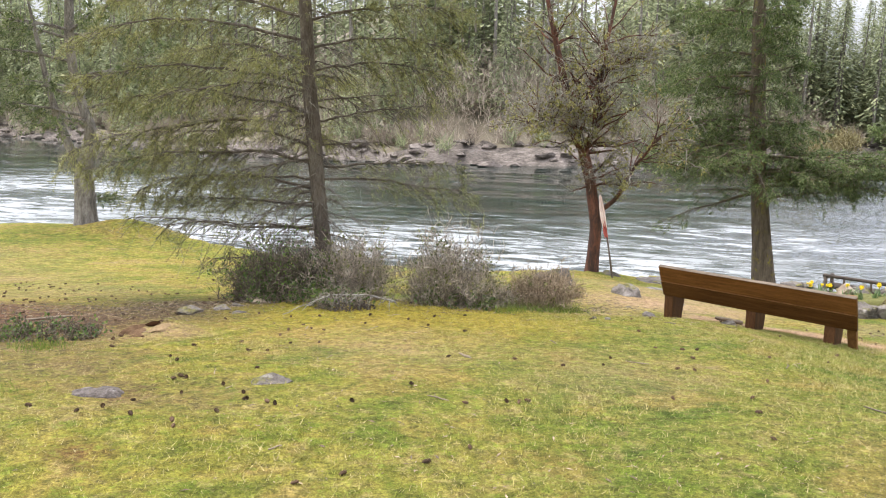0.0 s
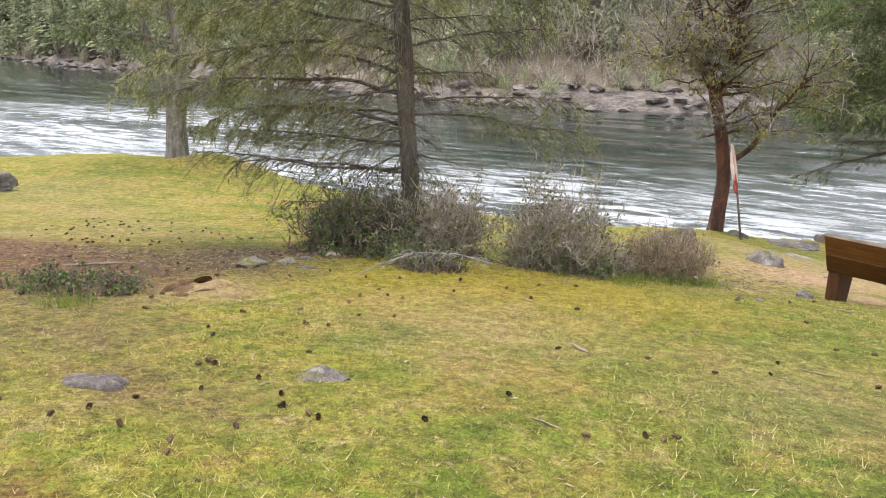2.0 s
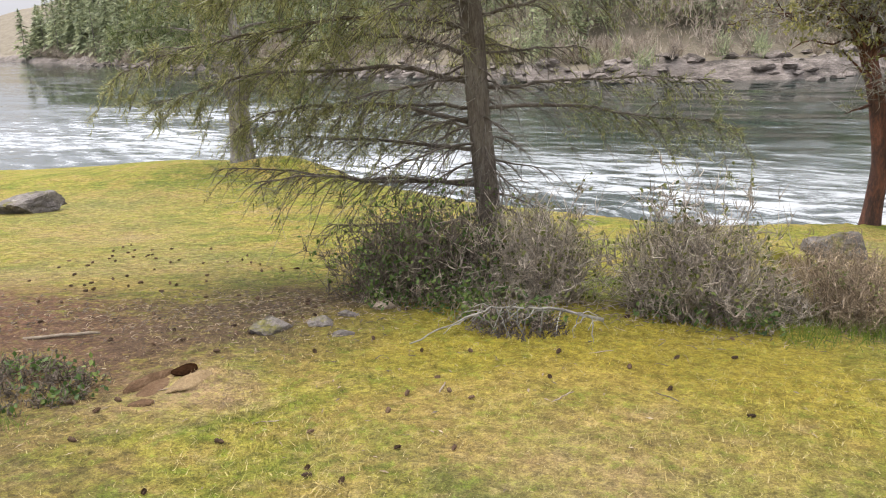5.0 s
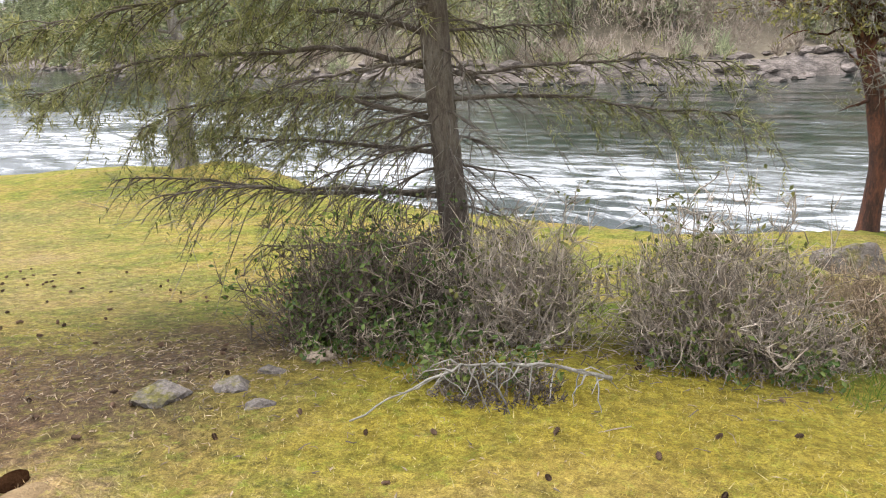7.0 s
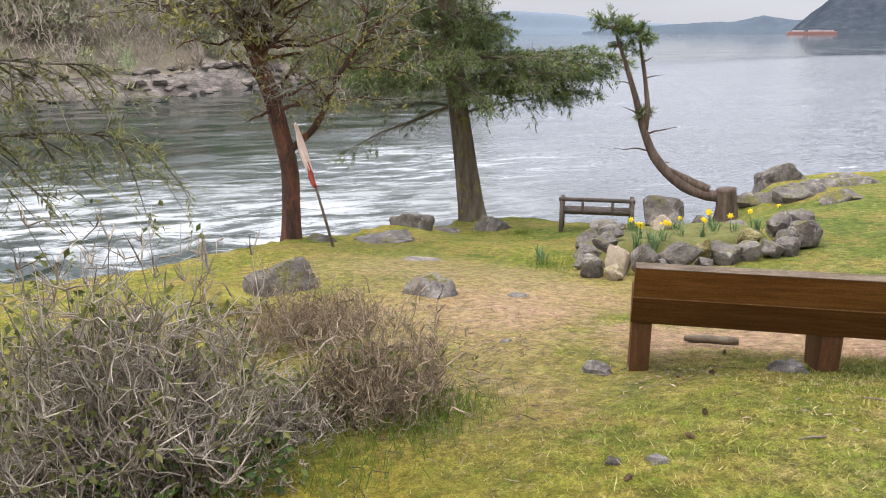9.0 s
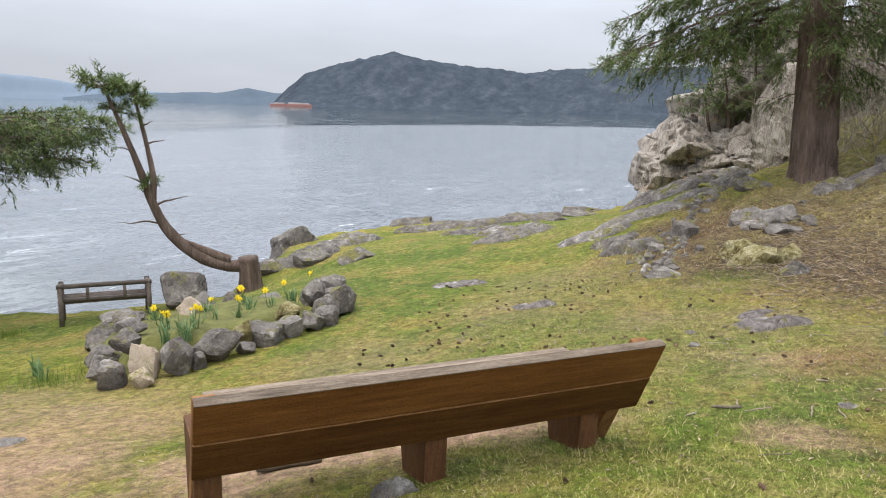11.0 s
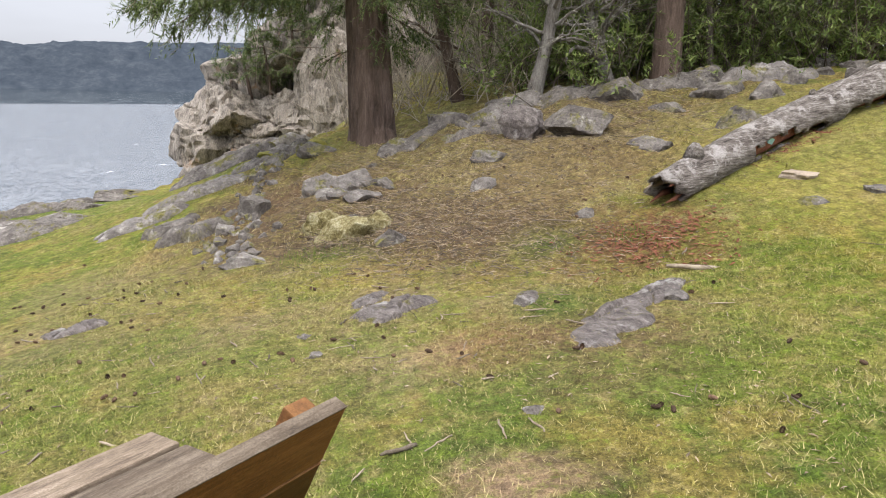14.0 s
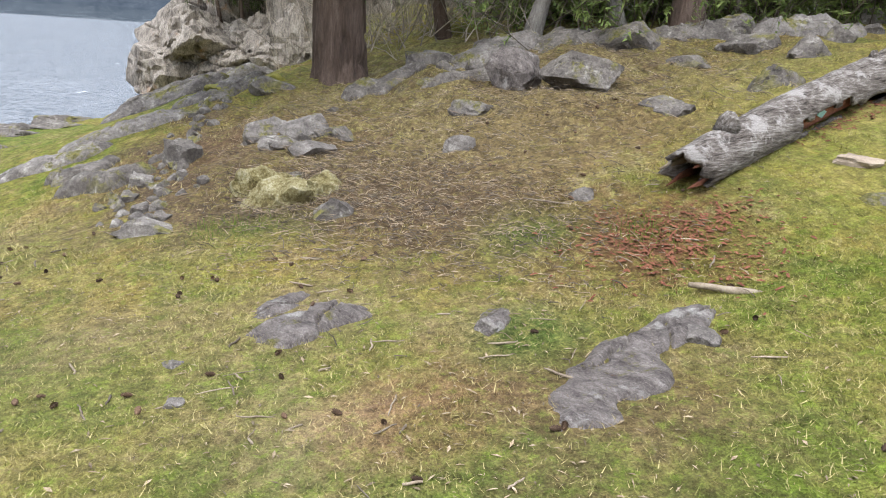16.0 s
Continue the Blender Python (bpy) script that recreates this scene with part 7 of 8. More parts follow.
    for x, y, z, n, reach in ((10.14, 17.42, 1.14, 26, 0.55), (10.48, 17.1, 1.0, 16, 0.38), (10.29, 17.28, 0.78, 8, 0.45), (10.54, 17.03, -0.36, 4, 0.3)):
        for _ in range(n):
            b = bend(np.array([x, y, z]) - o + rng.normal(0, 0.05, 3), rng.uniform(0, 360), rng.uniform(-15, 45), reach * rng.uniform(0.5, 1), 0.3, 6, rng, 0.2)
            twigs.tube(b, np.linspace(0.008, 0.002, 6), 4)
            q, w = along(b, rng.uniform(0.3, 1, 16) * 0.999)
            at.append(q)
            way.append(w + rng.normal(0, 0.5, w.shape))
    tagged(twigs.make("twigs", BARK_BIG, st_tree), kind="stuff")
    st = Stock()
    st.sprigs(np.vstack(at), np.vstack(way), 0.13, 0.07, 7, rng, 0.3)
    tagged(st.make("needles", NEEDLES_DARK, st_tree, False), kind="stuff")
    stone("boulder", 10.7, 16.35, (1.3, 0.85, 0.8), 611, DARK_ROCK, "large dark boulder behind the bowed fir", 0.2, 60, "boulder", "", 4)
    # bare and half-bare trees at the edge of the woods
    for k, (name, label, base, pts, rad, bark, leafy) in enumerate((
            ("leaning_tree", "slim grey tree leaning at the woods' edge behind boulders", (13.21, 4.22), [(13.21, 4.22, 0.4), (13.16, 4.09, 1.24), (13.13, 3.98, 1.9), (13.0, 3.6, 4.0), (12.9, 3.2, 7.5)], [0.12, 0.1, 0.095, 0.07, 0.012], BARK_GREY, 0.0),
            ("crooked_tree", "crooked pinkish-grey tree with a bent dead limb", (13.4, 2.9), [(13.4, 2.89, 0.8), (13.45, 3.02, 1.2), (13.5, 3.14, 1.6), (13.58, 3.3, 2.0), (13.5, 3.4, 3.2), (13.2, 3.6, 6.5)], [0.12, 0.105, 0.1, 0.09, 0.075, 0.012], BARK_GREY, 0.0),
            ("woods_tree", "dark slim trunk among the bare shrubs", (14.6, 5.0), [(14.6, 5.0, 0.5), (14.5, 5.3, 1.6), (14.4, 5.6, 2.6), (14.4, 5.8, 6)], [0.1, 0.09, 0.08, 0.012], BARK_BIG, 0.0))):
        gz = on_ground(*base)
        pts = [(pts[0][0], pts[0][1], gz - 0.15)] + pts[1:]
        t = broad_tree(name, label, (*base, gz), [(pts, rad)], bark, ARB_LEAF, 71 + k, 1.2, leafy, 0.06, 1.2, 7, count=30)
        if k == 1:
            st = Stock()
            o = np.array([*base, gz])
            st.tube(np.array([(13.46, 3.05, 1.3), (13.3, 3.35, 1.42), (13.15, 3.6, 1.45), (13.05, 3.75, 1.36), (13.02, 3.78, 1.2)]) - o, [0.045, 0.04, 0.032, 0.026, 0.012], 8, 0.15, 4)
            st.make("dead_limb", BARK_GREY, t)


grow_broadleaves()


# ---- woods: many cheap trees joined into stuff ----
def cheap_conifer(rng, tall, wide, low, sprays, size):
    """Crown of drooping sprays round a stem, as triangles."""
    n = sprays
    f = rng.uniform(0, 1, n) ** 0.8
    z = tall * (low + (1 - low) * f)
    r = wide * (1 - f) ** 0.8 * rng.uniform(0.25, 1.0, n) + 0.05
    a = rng.uniform(0, 6.283, n) + np.floor(f * 9) * 0.7
    c = np.stack([r * np.cos(a), r * np.sin(a), z - r * 0.18], -1)
    out_way = np.stack([np.cos(a), np.sin(a), -0.35 + rng.normal(0, 0.2, n)], -1)
    side = np.stack([-np.sin(a), np.cos(a), rng.normal(0, 0.25, n)], -1)
    s = (size * (0.5 + 0.7 * (1 - f)) * rng.uniform(0.6, 1.3, n))[:, None]
    v = np.stack([c - out_way * s * 0.4 + side * s * 0.1, c + side * s * 0.26 + out_way * s * 0.15, c + out_way * s * 0.9, c - side * s * 0.26 + out_way * s * 0.15], 1).reshape(-1, 3)
    i = np.arange(n)[:, None] * 4
    return v, np.vstack([i + (0, 1, 2), i + (0, 2, 3)])


def cheap_bush(rng, tall, wide, n, size):
    d = rng.normal(0, 1, (n, 3))
    d /= np.linalg.norm(d, axis=1)[:, None]
    c = d * rng.uniform(0.35, 1.0, (n, 1)) * (wide, wide, tall * 0.5) + (0, 0, tall * 0.5)
    up = rng.normal(0, 0.6, (n, 3)) + (0, 0, 0.9)
    side = np.cross(up, rng.normal(0, 1, (n, 3)))
    side /= np.linalg.norm(side, axis=1)[:, None]
    s = size * rng.uniform(0.5, 1.3, (n, 1))
    v = np.stack([c - side * s * 0.08, c + side * s * 0.08, c + up * s], 1).reshape(-1, 3)
    return v, np.arange(3 * n).reshape(-1, 3)


def far_woods():
    rng = np.random.default_rng(77)
    green, brown, stems = Stock(), Stock(), Stock()
    line = []
    for (ax, ay), (bx, by) in zip(FAR_SHORE[1:], FAR_SHORE[2:-1]):
        n = max(1, int(math.hypot(bx - ax, by - ay) / 2.2))
        d = np.array([bx - ax, by - ay]) / math.hypot(bx - ax, by - ay)
        line += [(ax + (bx - ax) * k / n, ay + (by - ay) * k / n, -d[1], d[0]) for k in range(n)]
    for x, y, nx, ny in line:
        if x < -200:
            continue
        rows = ((8.5, 0.3), (13, 0.55), (19, 0.8), (27, 0.95), (37, 0.9))
        if x < -40:
            rows = ((6, 0.8), (10, 0.9), (15, 0.9), (21, 0.95), (30, 0.9))
        for row, (back, chance) in enumerate(rows):
            if rng.random() > chance:
                continue
            b = back + rng.uniform(-2.5, 3)
            px, py = x + nx * b + rng.normal(0, 1.4), y + ny * b + rng.normal(0, 1.4)
            z = float(far_height(np.array([px]), np.array([py]))[0])
            tall = rng.uniform(7, 13) if row < 2 else rng.uniform(12, 22)
            v, t = cheap_conifer(rng, tall, tall * rng.uniform(0.17, 0.27), rng.uniform(0.04, 0.25), int(min(760, 640 * 80 / math.hypot(px, py))) if row < 3 else 240, rng.uniform(0.42, 0.6) * (1 if row < 3 else 1.5) * math.hypot(px, py) / 85)
            green.add(v + (px, py, z), t)
            stems.tubes(np.array([[(px, py, z - 0.5), (px, py, z + tall * 0.5), (px, py, z + tall)]]), np.array([[tall * 0.013, tall * 0.009, 0.02]]), 5)
        for _ in range(7):
            b = rng.uniform(2.5, 20)
            px, py = x + nx * b + rng.normal(0, 1.0), y + ny * b + rng.normal(0, 1.0)
            z = float(far_height(np.array([px]), np.array([py]))[0])
            tall = rng.uniform(1.2, 4.0) if b < 9 else rng.uniform(3, 9)
            v, t = cheap_bush(rng, tall, tall * rng.uniform(0.3, 0.6), 130, 0.6)
            (brown if rng.random() < 0.75 else green).add(v + (px, py, z - 0.1), t)
    for _ in range(34):
        az, dist = radians(rng.uniform(24.5, 31.0)), rng.uniform(116, 142)
        px, py, tall = dist * math.sin(az), dist * math.cos(az), rng.uniform(15, 25)
        z = max(float(far_height(np.array([px]), np.array([py]))[0]), WATER_Z)
        v, t = cheap_conifer(rng, tall, tall * rng.uniform(0.2, 0.28), 0.05, 1300, 0.55)
        green.add(v + (px, py, z), t)
        stems.tubes(np.array([[(px, py, z - 0.5), (px, py, z + tall * 0.5), (px, py, z + tall)]]), np.array([[tall * 0.013, tall * 0.009, 0.02]]), 5)
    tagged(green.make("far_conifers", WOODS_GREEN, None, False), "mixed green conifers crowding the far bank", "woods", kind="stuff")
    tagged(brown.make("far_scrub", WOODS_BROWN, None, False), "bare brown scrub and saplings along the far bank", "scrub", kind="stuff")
    tagged(stems.make("far_stems", BARK_GREY, None), "grey stems of the woods on the far bank", "woods", kind="stuff")
    for x, y, tall, wide in ((44, 94.5, 3.4, 4.0), (48.5, 97, 4.2, 3.6), (51, 98, 3.0, 2.6)):
        v, t = cheap_bush(rng, tall, wide, 700, 0.7)
        z = float(far_height(np.array([float(x)]), np.array([float(y)]))[0])
        st = Stock()
        st.add(v + (0, 0, -0.3), t)
        ob = tagged(st.make("broom_bush", PALE_LICHEN, None, False), "dry yellowish bush on the rocks of the far point", "bush", "bushes on the far point")
        ob.matrix_world = pose(x, y, z)
    # boulders along the far waterline
    rocks = Stock()
    base = stone_mesh("pattern", (1, 1, 1), 5, SHORE_ROCK, 2, 8, 0.2)
    p = np.empty(len(base.vertices) * 3, np.float32)
    base.vertices.foreach_get("co", p)
    p = p.reshape(-1, 3).astype(float)
    q = np.array([f.vertices[:] for f in base.polygons])
    bpy.data.meshes.remove(base)
    for x, y, nx, ny in line:
        if x < -110:
            continue
        for _ in range(4):
            b = rng.uniform(-2.5, 5)
            px, py, s = x + nx * b + rng.normal(0, 1.2), y + ny * b + rng.normal(0, 1.2), rng.uniform(0.5, 1.9)
            a = rng.uniform(0, 6.28)
            c, w = math.cos(a), math.sin(a)
            m = np.array([[c, -w, 0], [w, c, 0], [0, 0, 1]]) * np.array([1.5, 0.9, 0.55])[None]
            rocks.add(p @ m.T * s + (px, py, max(float(far_height(np.array([px]), np.array([py]))[0]), WATER_Z - 0.1) + 0.12 * s), q)
    tagged(rocks.make("far_boulders", SHORE_ROCK, None, False), "pale broken boulders along the far waterline", "rocks", kind="stuff")


far_woods()


def near_woods():
    """The dark woods on the knoll, behind the log and round behind the lawn."""
    rng = np.random.default_rng(88)
    green, brown, shrub = Stock(), Stock(), Stock()
    spots = [(13.07, 2.2, 0.24, 14), (13.9, 1.7, 0.12, 11), (15.2, 1.2, 0.16, 12), (14.4, 0.1, 0.2, 15), (16.5, 2.6, 0.15, 13), (15.6, -1.0, 0.22, 16), (13.6, -1.6, 0.18, 14), (17.5, 0.2, 0.2, 15), (12.9, -3.2, 0.2, 15), (17.0, 4.0, 0.13, 10),
             (18.6, 3.0, 0.2, 14), (19.5, 1.0, 0.2, 16)]
    spots += [(14.5, -4.5, 0.2, 13), (13.0, -6.0, 0.18, 12), (15.5, -7.0, 0.2, 14), (16.2, -3.2, 0.2, 14), (17.5, -5.5, 0.2, 14), (11.8, -8.5, 0.2, 13), (14.0, -10.0, 0.2, 14), (10.5, -11.5, 0.2, 13), (18.5, -2.0, 0.2, 14)]
    for _ in range(22):
        x, y = rng.uniform(16, 36), rng.uniform(-24, 3)
        if x > 30 + y:
            continue
        spots.append((x, y, rng.uniform(0.12, 0.25), rng.uniform(11, 17)))
    for _ in range(26):
        spots.append((rng.uniform(-40, 18), rng.uniform(-60, -38), rng.uniform(0.15, 0.25), rng.uniform(10, 15)))
    for k, (x, y, r, tall) in enumerate(spots):
        z = on_ground(x, y)
        near = k < 12
        tree = thing("woods_fir", "tall dark fir among the woods on the knoll", "tree", "firs of the woods", at=(x, y, z))
        trunk_part(tree, [(0, 0, -0.3), (rng.normal(0, 0.1), rng.normal(0, 0.1), tall * 0.5), (0, 0, tall)], [r, r * 0.7, 0.02], BARK_BIG, k, 0.3, 12 if near else 7)
        v, t = cheap_conifer(rng, tall, tall * rng.uniform(0.17, 0.24), 0.12 if not near else 0.42, 800 if near else 320, 0.42 if near else 0.9)
        st = Stock()
        st.add(v, t)
        # firs farther back share the haze-paled needle colour
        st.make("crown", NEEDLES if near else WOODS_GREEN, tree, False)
        st = Stock()
        for _ in range(16 if near else 0):
            b = bend((0, 0, rng.uniform(0.8, 4.5)), rng.uniform(0, 360), rng.uniform(-15, 10), rng.uniform(0.5, 1.6), 0.3, 6, rng, 0.15)
            st.tube(b, np.linspace(0.014, 0.003, 6), 4)
        tagged(st.make("dead_twigs", TWIG, tree), kind="stuff") if near else None
    # bare shrubs and young green growth between the trunks
    n = 900
    for cx, cy, wide, tall, count, material in ((14.8, 4.7, 1.4, 1.6, 65, 0), (15.8, 5.6, 1.4, 2.2, 75, 0), (14.2, 3.4, 1.2, 1.3, 130, 1), (16.5, 3.8, 1.6, 2.2, 60, 0), (15.0, 6.2, 0.9, 1.3, 50, 0), (14.6, 1.2, 1.5, 1.6, 220, 1), (16.6, 0.4, 2.0, 2.6, 260, 1), (18.2, 2.0, 2.5, 3.5, 260, 1), (14.2, -1.0, 1.4, 1.8, 200, 1), (13.4, -2.8, 1.3, 1.7, 160, 1), (13.2, -5.0, 1.6, 1.9, 160, 1), (14.8, -6.8, 1.8, 2.2, 160, 1)):
        st = Stock()
        root = np.stack([cx + rng.normal(0, wide * 0.5, count), cy + rng.normal(0, wide * 0.5, count)], -1)
        z = ground_height(root[:, 0], root[:, 1])
        d = rng.normal(0, 0.55, (count, 3)) + (0, 0, 0.9)
        long = tall * rng.uniform(0.35, 1.1, count)
        u = np.linspace(0, 1, 5)
        paths = np.concatenate([root, z[:, None] - 0.05], 1)[:, None] + d[:, None] * (u[None, :, None] * long[:, None, None]) + np.cumsum(rng.normal(0, 0.07, (count, 5, 3)), axis=1) * u[None, :, None]
        st.tubes(paths, np.linspace(0.009, 0.002, 5)[None] * rng.uniform(0.6, 1.5, (count, 1)), 3)
        f = 9
        k = rng.integers(1, 5, (count, f))
        b0 = paths[np.arange(count)[:, None], k].reshape(-1, 3)
        b1 = b0 + (rng.normal(0, 0.5, b0.shape) + (0, 0, 0.4)) * 0.45
        st.tubes(np.stack([b0, b1], 1), np.tile([0.0035, 0.0012], (len(b0), 1)), 3)
        base = (cx, cy, on_ground(cx, cy))
        name, label = ("bare_shrub", "leafless brown shrub at the edge of the woods") if material == 0 else ("green_shrub", "young green undergrowth between dark trunks")
        bush = thing(name, label, "shrub", at=base)
        ob = st.make("stems", BROWN_TWIG if material == 0 else DARK_TWIG, bush)
        ob.matrix_parent_inverse = Matrix.Translation(base).inverted()
        tagged(ob, kind="stuff")
        if material:
            g = Stock()
            for b in (b0, b1):
                g.sprigs(b, rng.normal(0, 1, b.shape), 0.18, 0.09, 5, rng, 0.38)
            ob = g.make("foliage", NEEDLES_YOUNG, bush, False)
            ob.matrix_parent_inverse = Matrix.Translation(base).inverted()
            tagged(ob, kind="stuff")


near_woods()


def understorey():
    """Half-grown firs and hanging boughs at the edge of the woods, and the pines on the cliff."""
    rng = np.random.default_rng(99)
    for k, (x, y, tall, low, reach) in enumerate(((14.3, 2.9, 5.5, 0.7, 1.2), (13.9, 1.0, 5.0, 0.6, 1.3), (15.6, 2.0, 6.0, 0.6, 1.6), (15.0, -0.6, 5.5, 0.6, 1.5))):
        gz = on_ground(x, y)
        limbs = whorls(rng, gz + low, gz + tall * 0.95, 0.42, reach, 0.35, 4, 0.35, 0.7, 3, 30 * k)
        fir("sapling_fir", "half-grown green fir at the edge of the woods", (x, y, gz), [(x, y, gz - 0.1), (x + rng.normal(0, 0.12), y + rng.normal(0, 0.12), gz + tall * 0.5), (x, y, gz + tall)], [0.055, 0.04, 0.01], BARK_FIR, NEEDLES, limbs, 200 + k,
            sub=0.5, every=0.2, bare=0.15, sprig=0.2, needle=0.1, pairs=5, dense=3, hang=0.5, limb_r=0.014, flare=0.2, wide=0.36)
    for k, (x, y, z, tall, reach) in enumerate(((21.4, 8.2, 0.7, 1.5, 1.0), (21.2, 7.6, 0.6, 3.4, 1.1), (21.6, 8.7, 0.8, 0.9, 0.8), (20.4, 7.1, 0.7, 1.3, 0.9), (21.6, 7.2, 1.6, 3.2, 1.1))):
        limbs = whorls(rng, z + 0.1 + 0.25 * tall, z + tall, 0.25, reach, 0.3, 5, 0.25, 0.85, 3, 20 * k)
        fir("cliff_pine", "small dark pine rooted on the cliff top", (x, y, z), [(x, y, z - 0.3), (x - 0.15, y + 0.12, z + tall * 0.5), (x - 0.2, y + 0.25, z + tall)], [0.045, 0.03, 0.01], BARK_BIG, NEEDLES_DARK, limbs, 230 + k,
            sub=0.35, every=0.15, bare=0.2, sprig=0.16, needle=0.08, pairs=5, dense=4, hang=0.3, limb_r=0.012, flare=0.2, wide=0.34)


understorey()

# ---- bushes under the fir ----
def bush(name, label, cx, cy, wide, deep, tall, count, seed, stem_material, leaf_material=None, leaf_share=0.0, leaf=0.05, splay=0.45, forks=11, turn=0.0, thick=0.006, lean=(0, 0)):
    """Many crooked stems from a broad foot, forked into fine twigs, with some leaves."""
    rng = np.random.default_rng(seed)
    base = np.array([cx, cy, on_ground(cx, cy)])
    ob = thing(name, label, "shrub", at=tuple(base))
    c, s = math.cos(radians(turn)), math.sin(radians(turn))
    a, r = rng.uniform(0, 6.283, count), np.sqrt(rng.uniform(0, 1, count))
    ux, uy = r * np.cos(a) * wide / 2, r * np.sin(a) * deep / 2
    fx, fy = (ux * c - uy * s) * 0.8, (ux * s + uy * c) * 0.8
    foot = np.stack([fx, fy, ground_height(cx + fx, cy + fy) - base[2] - 0.03], -1)
    dome = np.sqrt(np.clip(1 - 0.85 * r**2, 0.1, 1)) * (0.75 + 0.5 * fractal(foot * 2.2 + seed, seed, 2))
    long = tall * dome * rng.uniform(0.5, 0.98, count)
    d = np.stack([(ux * c - uy * s) / wide * splay * 2 + rng.normal(0, 0.22, count) + lean[0], (ux * s + uy * c) / deep * splay * 2 + rng.normal(0, 0.22, count) + lean[1], np.ones(count)], -1)
    d /= np.linalg.norm(d, axis=1)[:, None]
    u = np.linspace(0, 1, 6)
    wob = np.cumsum(rng.normal(0, 0.055, (count, 6, 3)), axis=1) * (tall / 0.9)
    wob[:, 0] = 0
    paths = foot[:, None] + d[:, None] * (u[None, :, None] * long[:, None, None]) + wob
    st = Stock()
    st.tubes(paths, np.linspace(1, 0.35, 6)[None] * thick * rng.uniform(0.4, 1.1, (count, 1)), 3)
    k = rng.integers(1, 6, (count, forks))
    root = paths[np.arange(count)[:, None], k].reshape(-1, 3)
    way = np.repeat(d, forks, 0) * 0.5 + rng.normal(0, 0.55, root.shape) + (0, 0, 0.15)
    way /= np.linalg.norm(way, axis=1)[:, None]
    fl = tall * rng.uniform(0.06, 0.2, len(root))[:, None]
    mid = root + way * fl * 0.5 + rng.normal(0, 0.012, root.shape)
    end = root + way * fl
    st.tubes(np.stack([root, mid, end], 1), np.tile([0.0042, 0.0032, 0.0015], (len(root), 1)), 3)
    more = rng.integers(0, len(mid), int(len(mid) * 0.8))
    tip = mid[more] + (way[more] + rng.normal(0, 0.7, (len(more), 3))) * fl[more] * 0.55
    st.tubes(np.stack([mid[more], tip], 1), np.tile([0.0028, 0.0012], (len(more), 1)), 3)
    tagged(st.make("stems", stem_material, ob), kind="stuff")
    if leaf_share:
        pick = rng.random(len(end)) < leaf_share
        e = end[pick]
        g = Stock()
        for _ in range(5):
            g.leaves(e + rng.normal(0, 0.03, e.shape), rng.normal(0, 1, e.shape) + (0, 0, 0.2), leaf, leaf * 0.55, rng)
        tagged(g.make("leaves", leaf_material, ob, False), kind="stuff")
    return ob


bush("evergreen_bush", "dense dark bush of leaves and dry twigs under the fir", -1.98, 9.3, 1.2, 1.0, 0.9, 420, 101, DARK_TWIG, SALAL, 0.2, 0.045, 0.4)
bush("twiggy_bush", "leafless grey-brown twiggy bush under the fir", -1.08, 9.35, 0.85, 0.95, 0.94, 330, 102, BROWN_TWIG, OLIVE_LEAF, 0.1, 0.045, 0.3)
bush("twiggy_bush", "leafless grey-brown thicket with a few green leaves", 0.16, 9.3, 0.95, 0.9, 0.9, 360, 103, BROWN_TWIG, OLIVE_LEAF, 0.12, 0.045, 0.32)
bush("dry_bush", "low bush of dry straw-brown stems at the path", 1.32, 9.35, 0.85, 0.65, 0.6, 330, 104, STRAW, OLIVE_LEAF, 0.03, 0.04, 0.28, 5, thick=0.005)
bush("dry_bush", "low bush of dry straw-brown stems at the path", 0.82, 9.25, 0.4, 0.45, 0.42, 120, 114, BROWN_TWIG, OLIVE_LEAF, 0.12, 0.04, 0.4, 5, thick=0.005)
bush("brush_pile", "dark heap of dead twigs under the lichened branch", -1.0, 8.2, 0.7, 0.36, 0.17, 150, 115, DARK_TWIG, None, 0, 0.05, 1.6, 6, thick=0.005)
bush("dry_bush", "pale brown arching dead bush before the boulders", 1.6, 11.2, 1.4, 0.9, 0.46, 380, 105, STRAW, None, 0, 0.05, 0.5, 6, thick=0.004)
bush("low_scrub", "low green-leaved scrub and brown stems by the burrow", -3.6, 6.6, 1.3, 0.8, 0.22, 220, 106, DARK_TWIG, SALAL, 0.08, 0.045, 1.0, 6, thick=0.004)
bush("low_scrub", "small leafy scrub on bare brown soil", -4.6, 6.1, 1.4, 0.9, 0.26, 200, 107, DARK_TWIG, SALAL, 0.08, 0.045, 1.0, 6, thick=0.004)
bush("salal_clump", "low clump of broad green leaves under the branch", -1.1, 8.38, 0.9, 0.4, 0.26, 110, 108, TWIG, SALAL, 0.2, 0.05, 0.6, 4, thick=0.004)
bush("bramble", "low green bramble leaves along the foot of the bushes", -1.7, 8.72, 1.3, 0.4, 0.34, 120, 109, TWIG, SALAL, 0.3, 0.05, 0.6, 4, thick=0.004)
bush("bramble", "low green bramble leaves along the foot of the bushes", 0.25, 8.85, 1.2, 0.4, 0.3, 110, 110, TWIG, SALAL, 0.22, 0.05, 0.6, 4, thick=0.004)
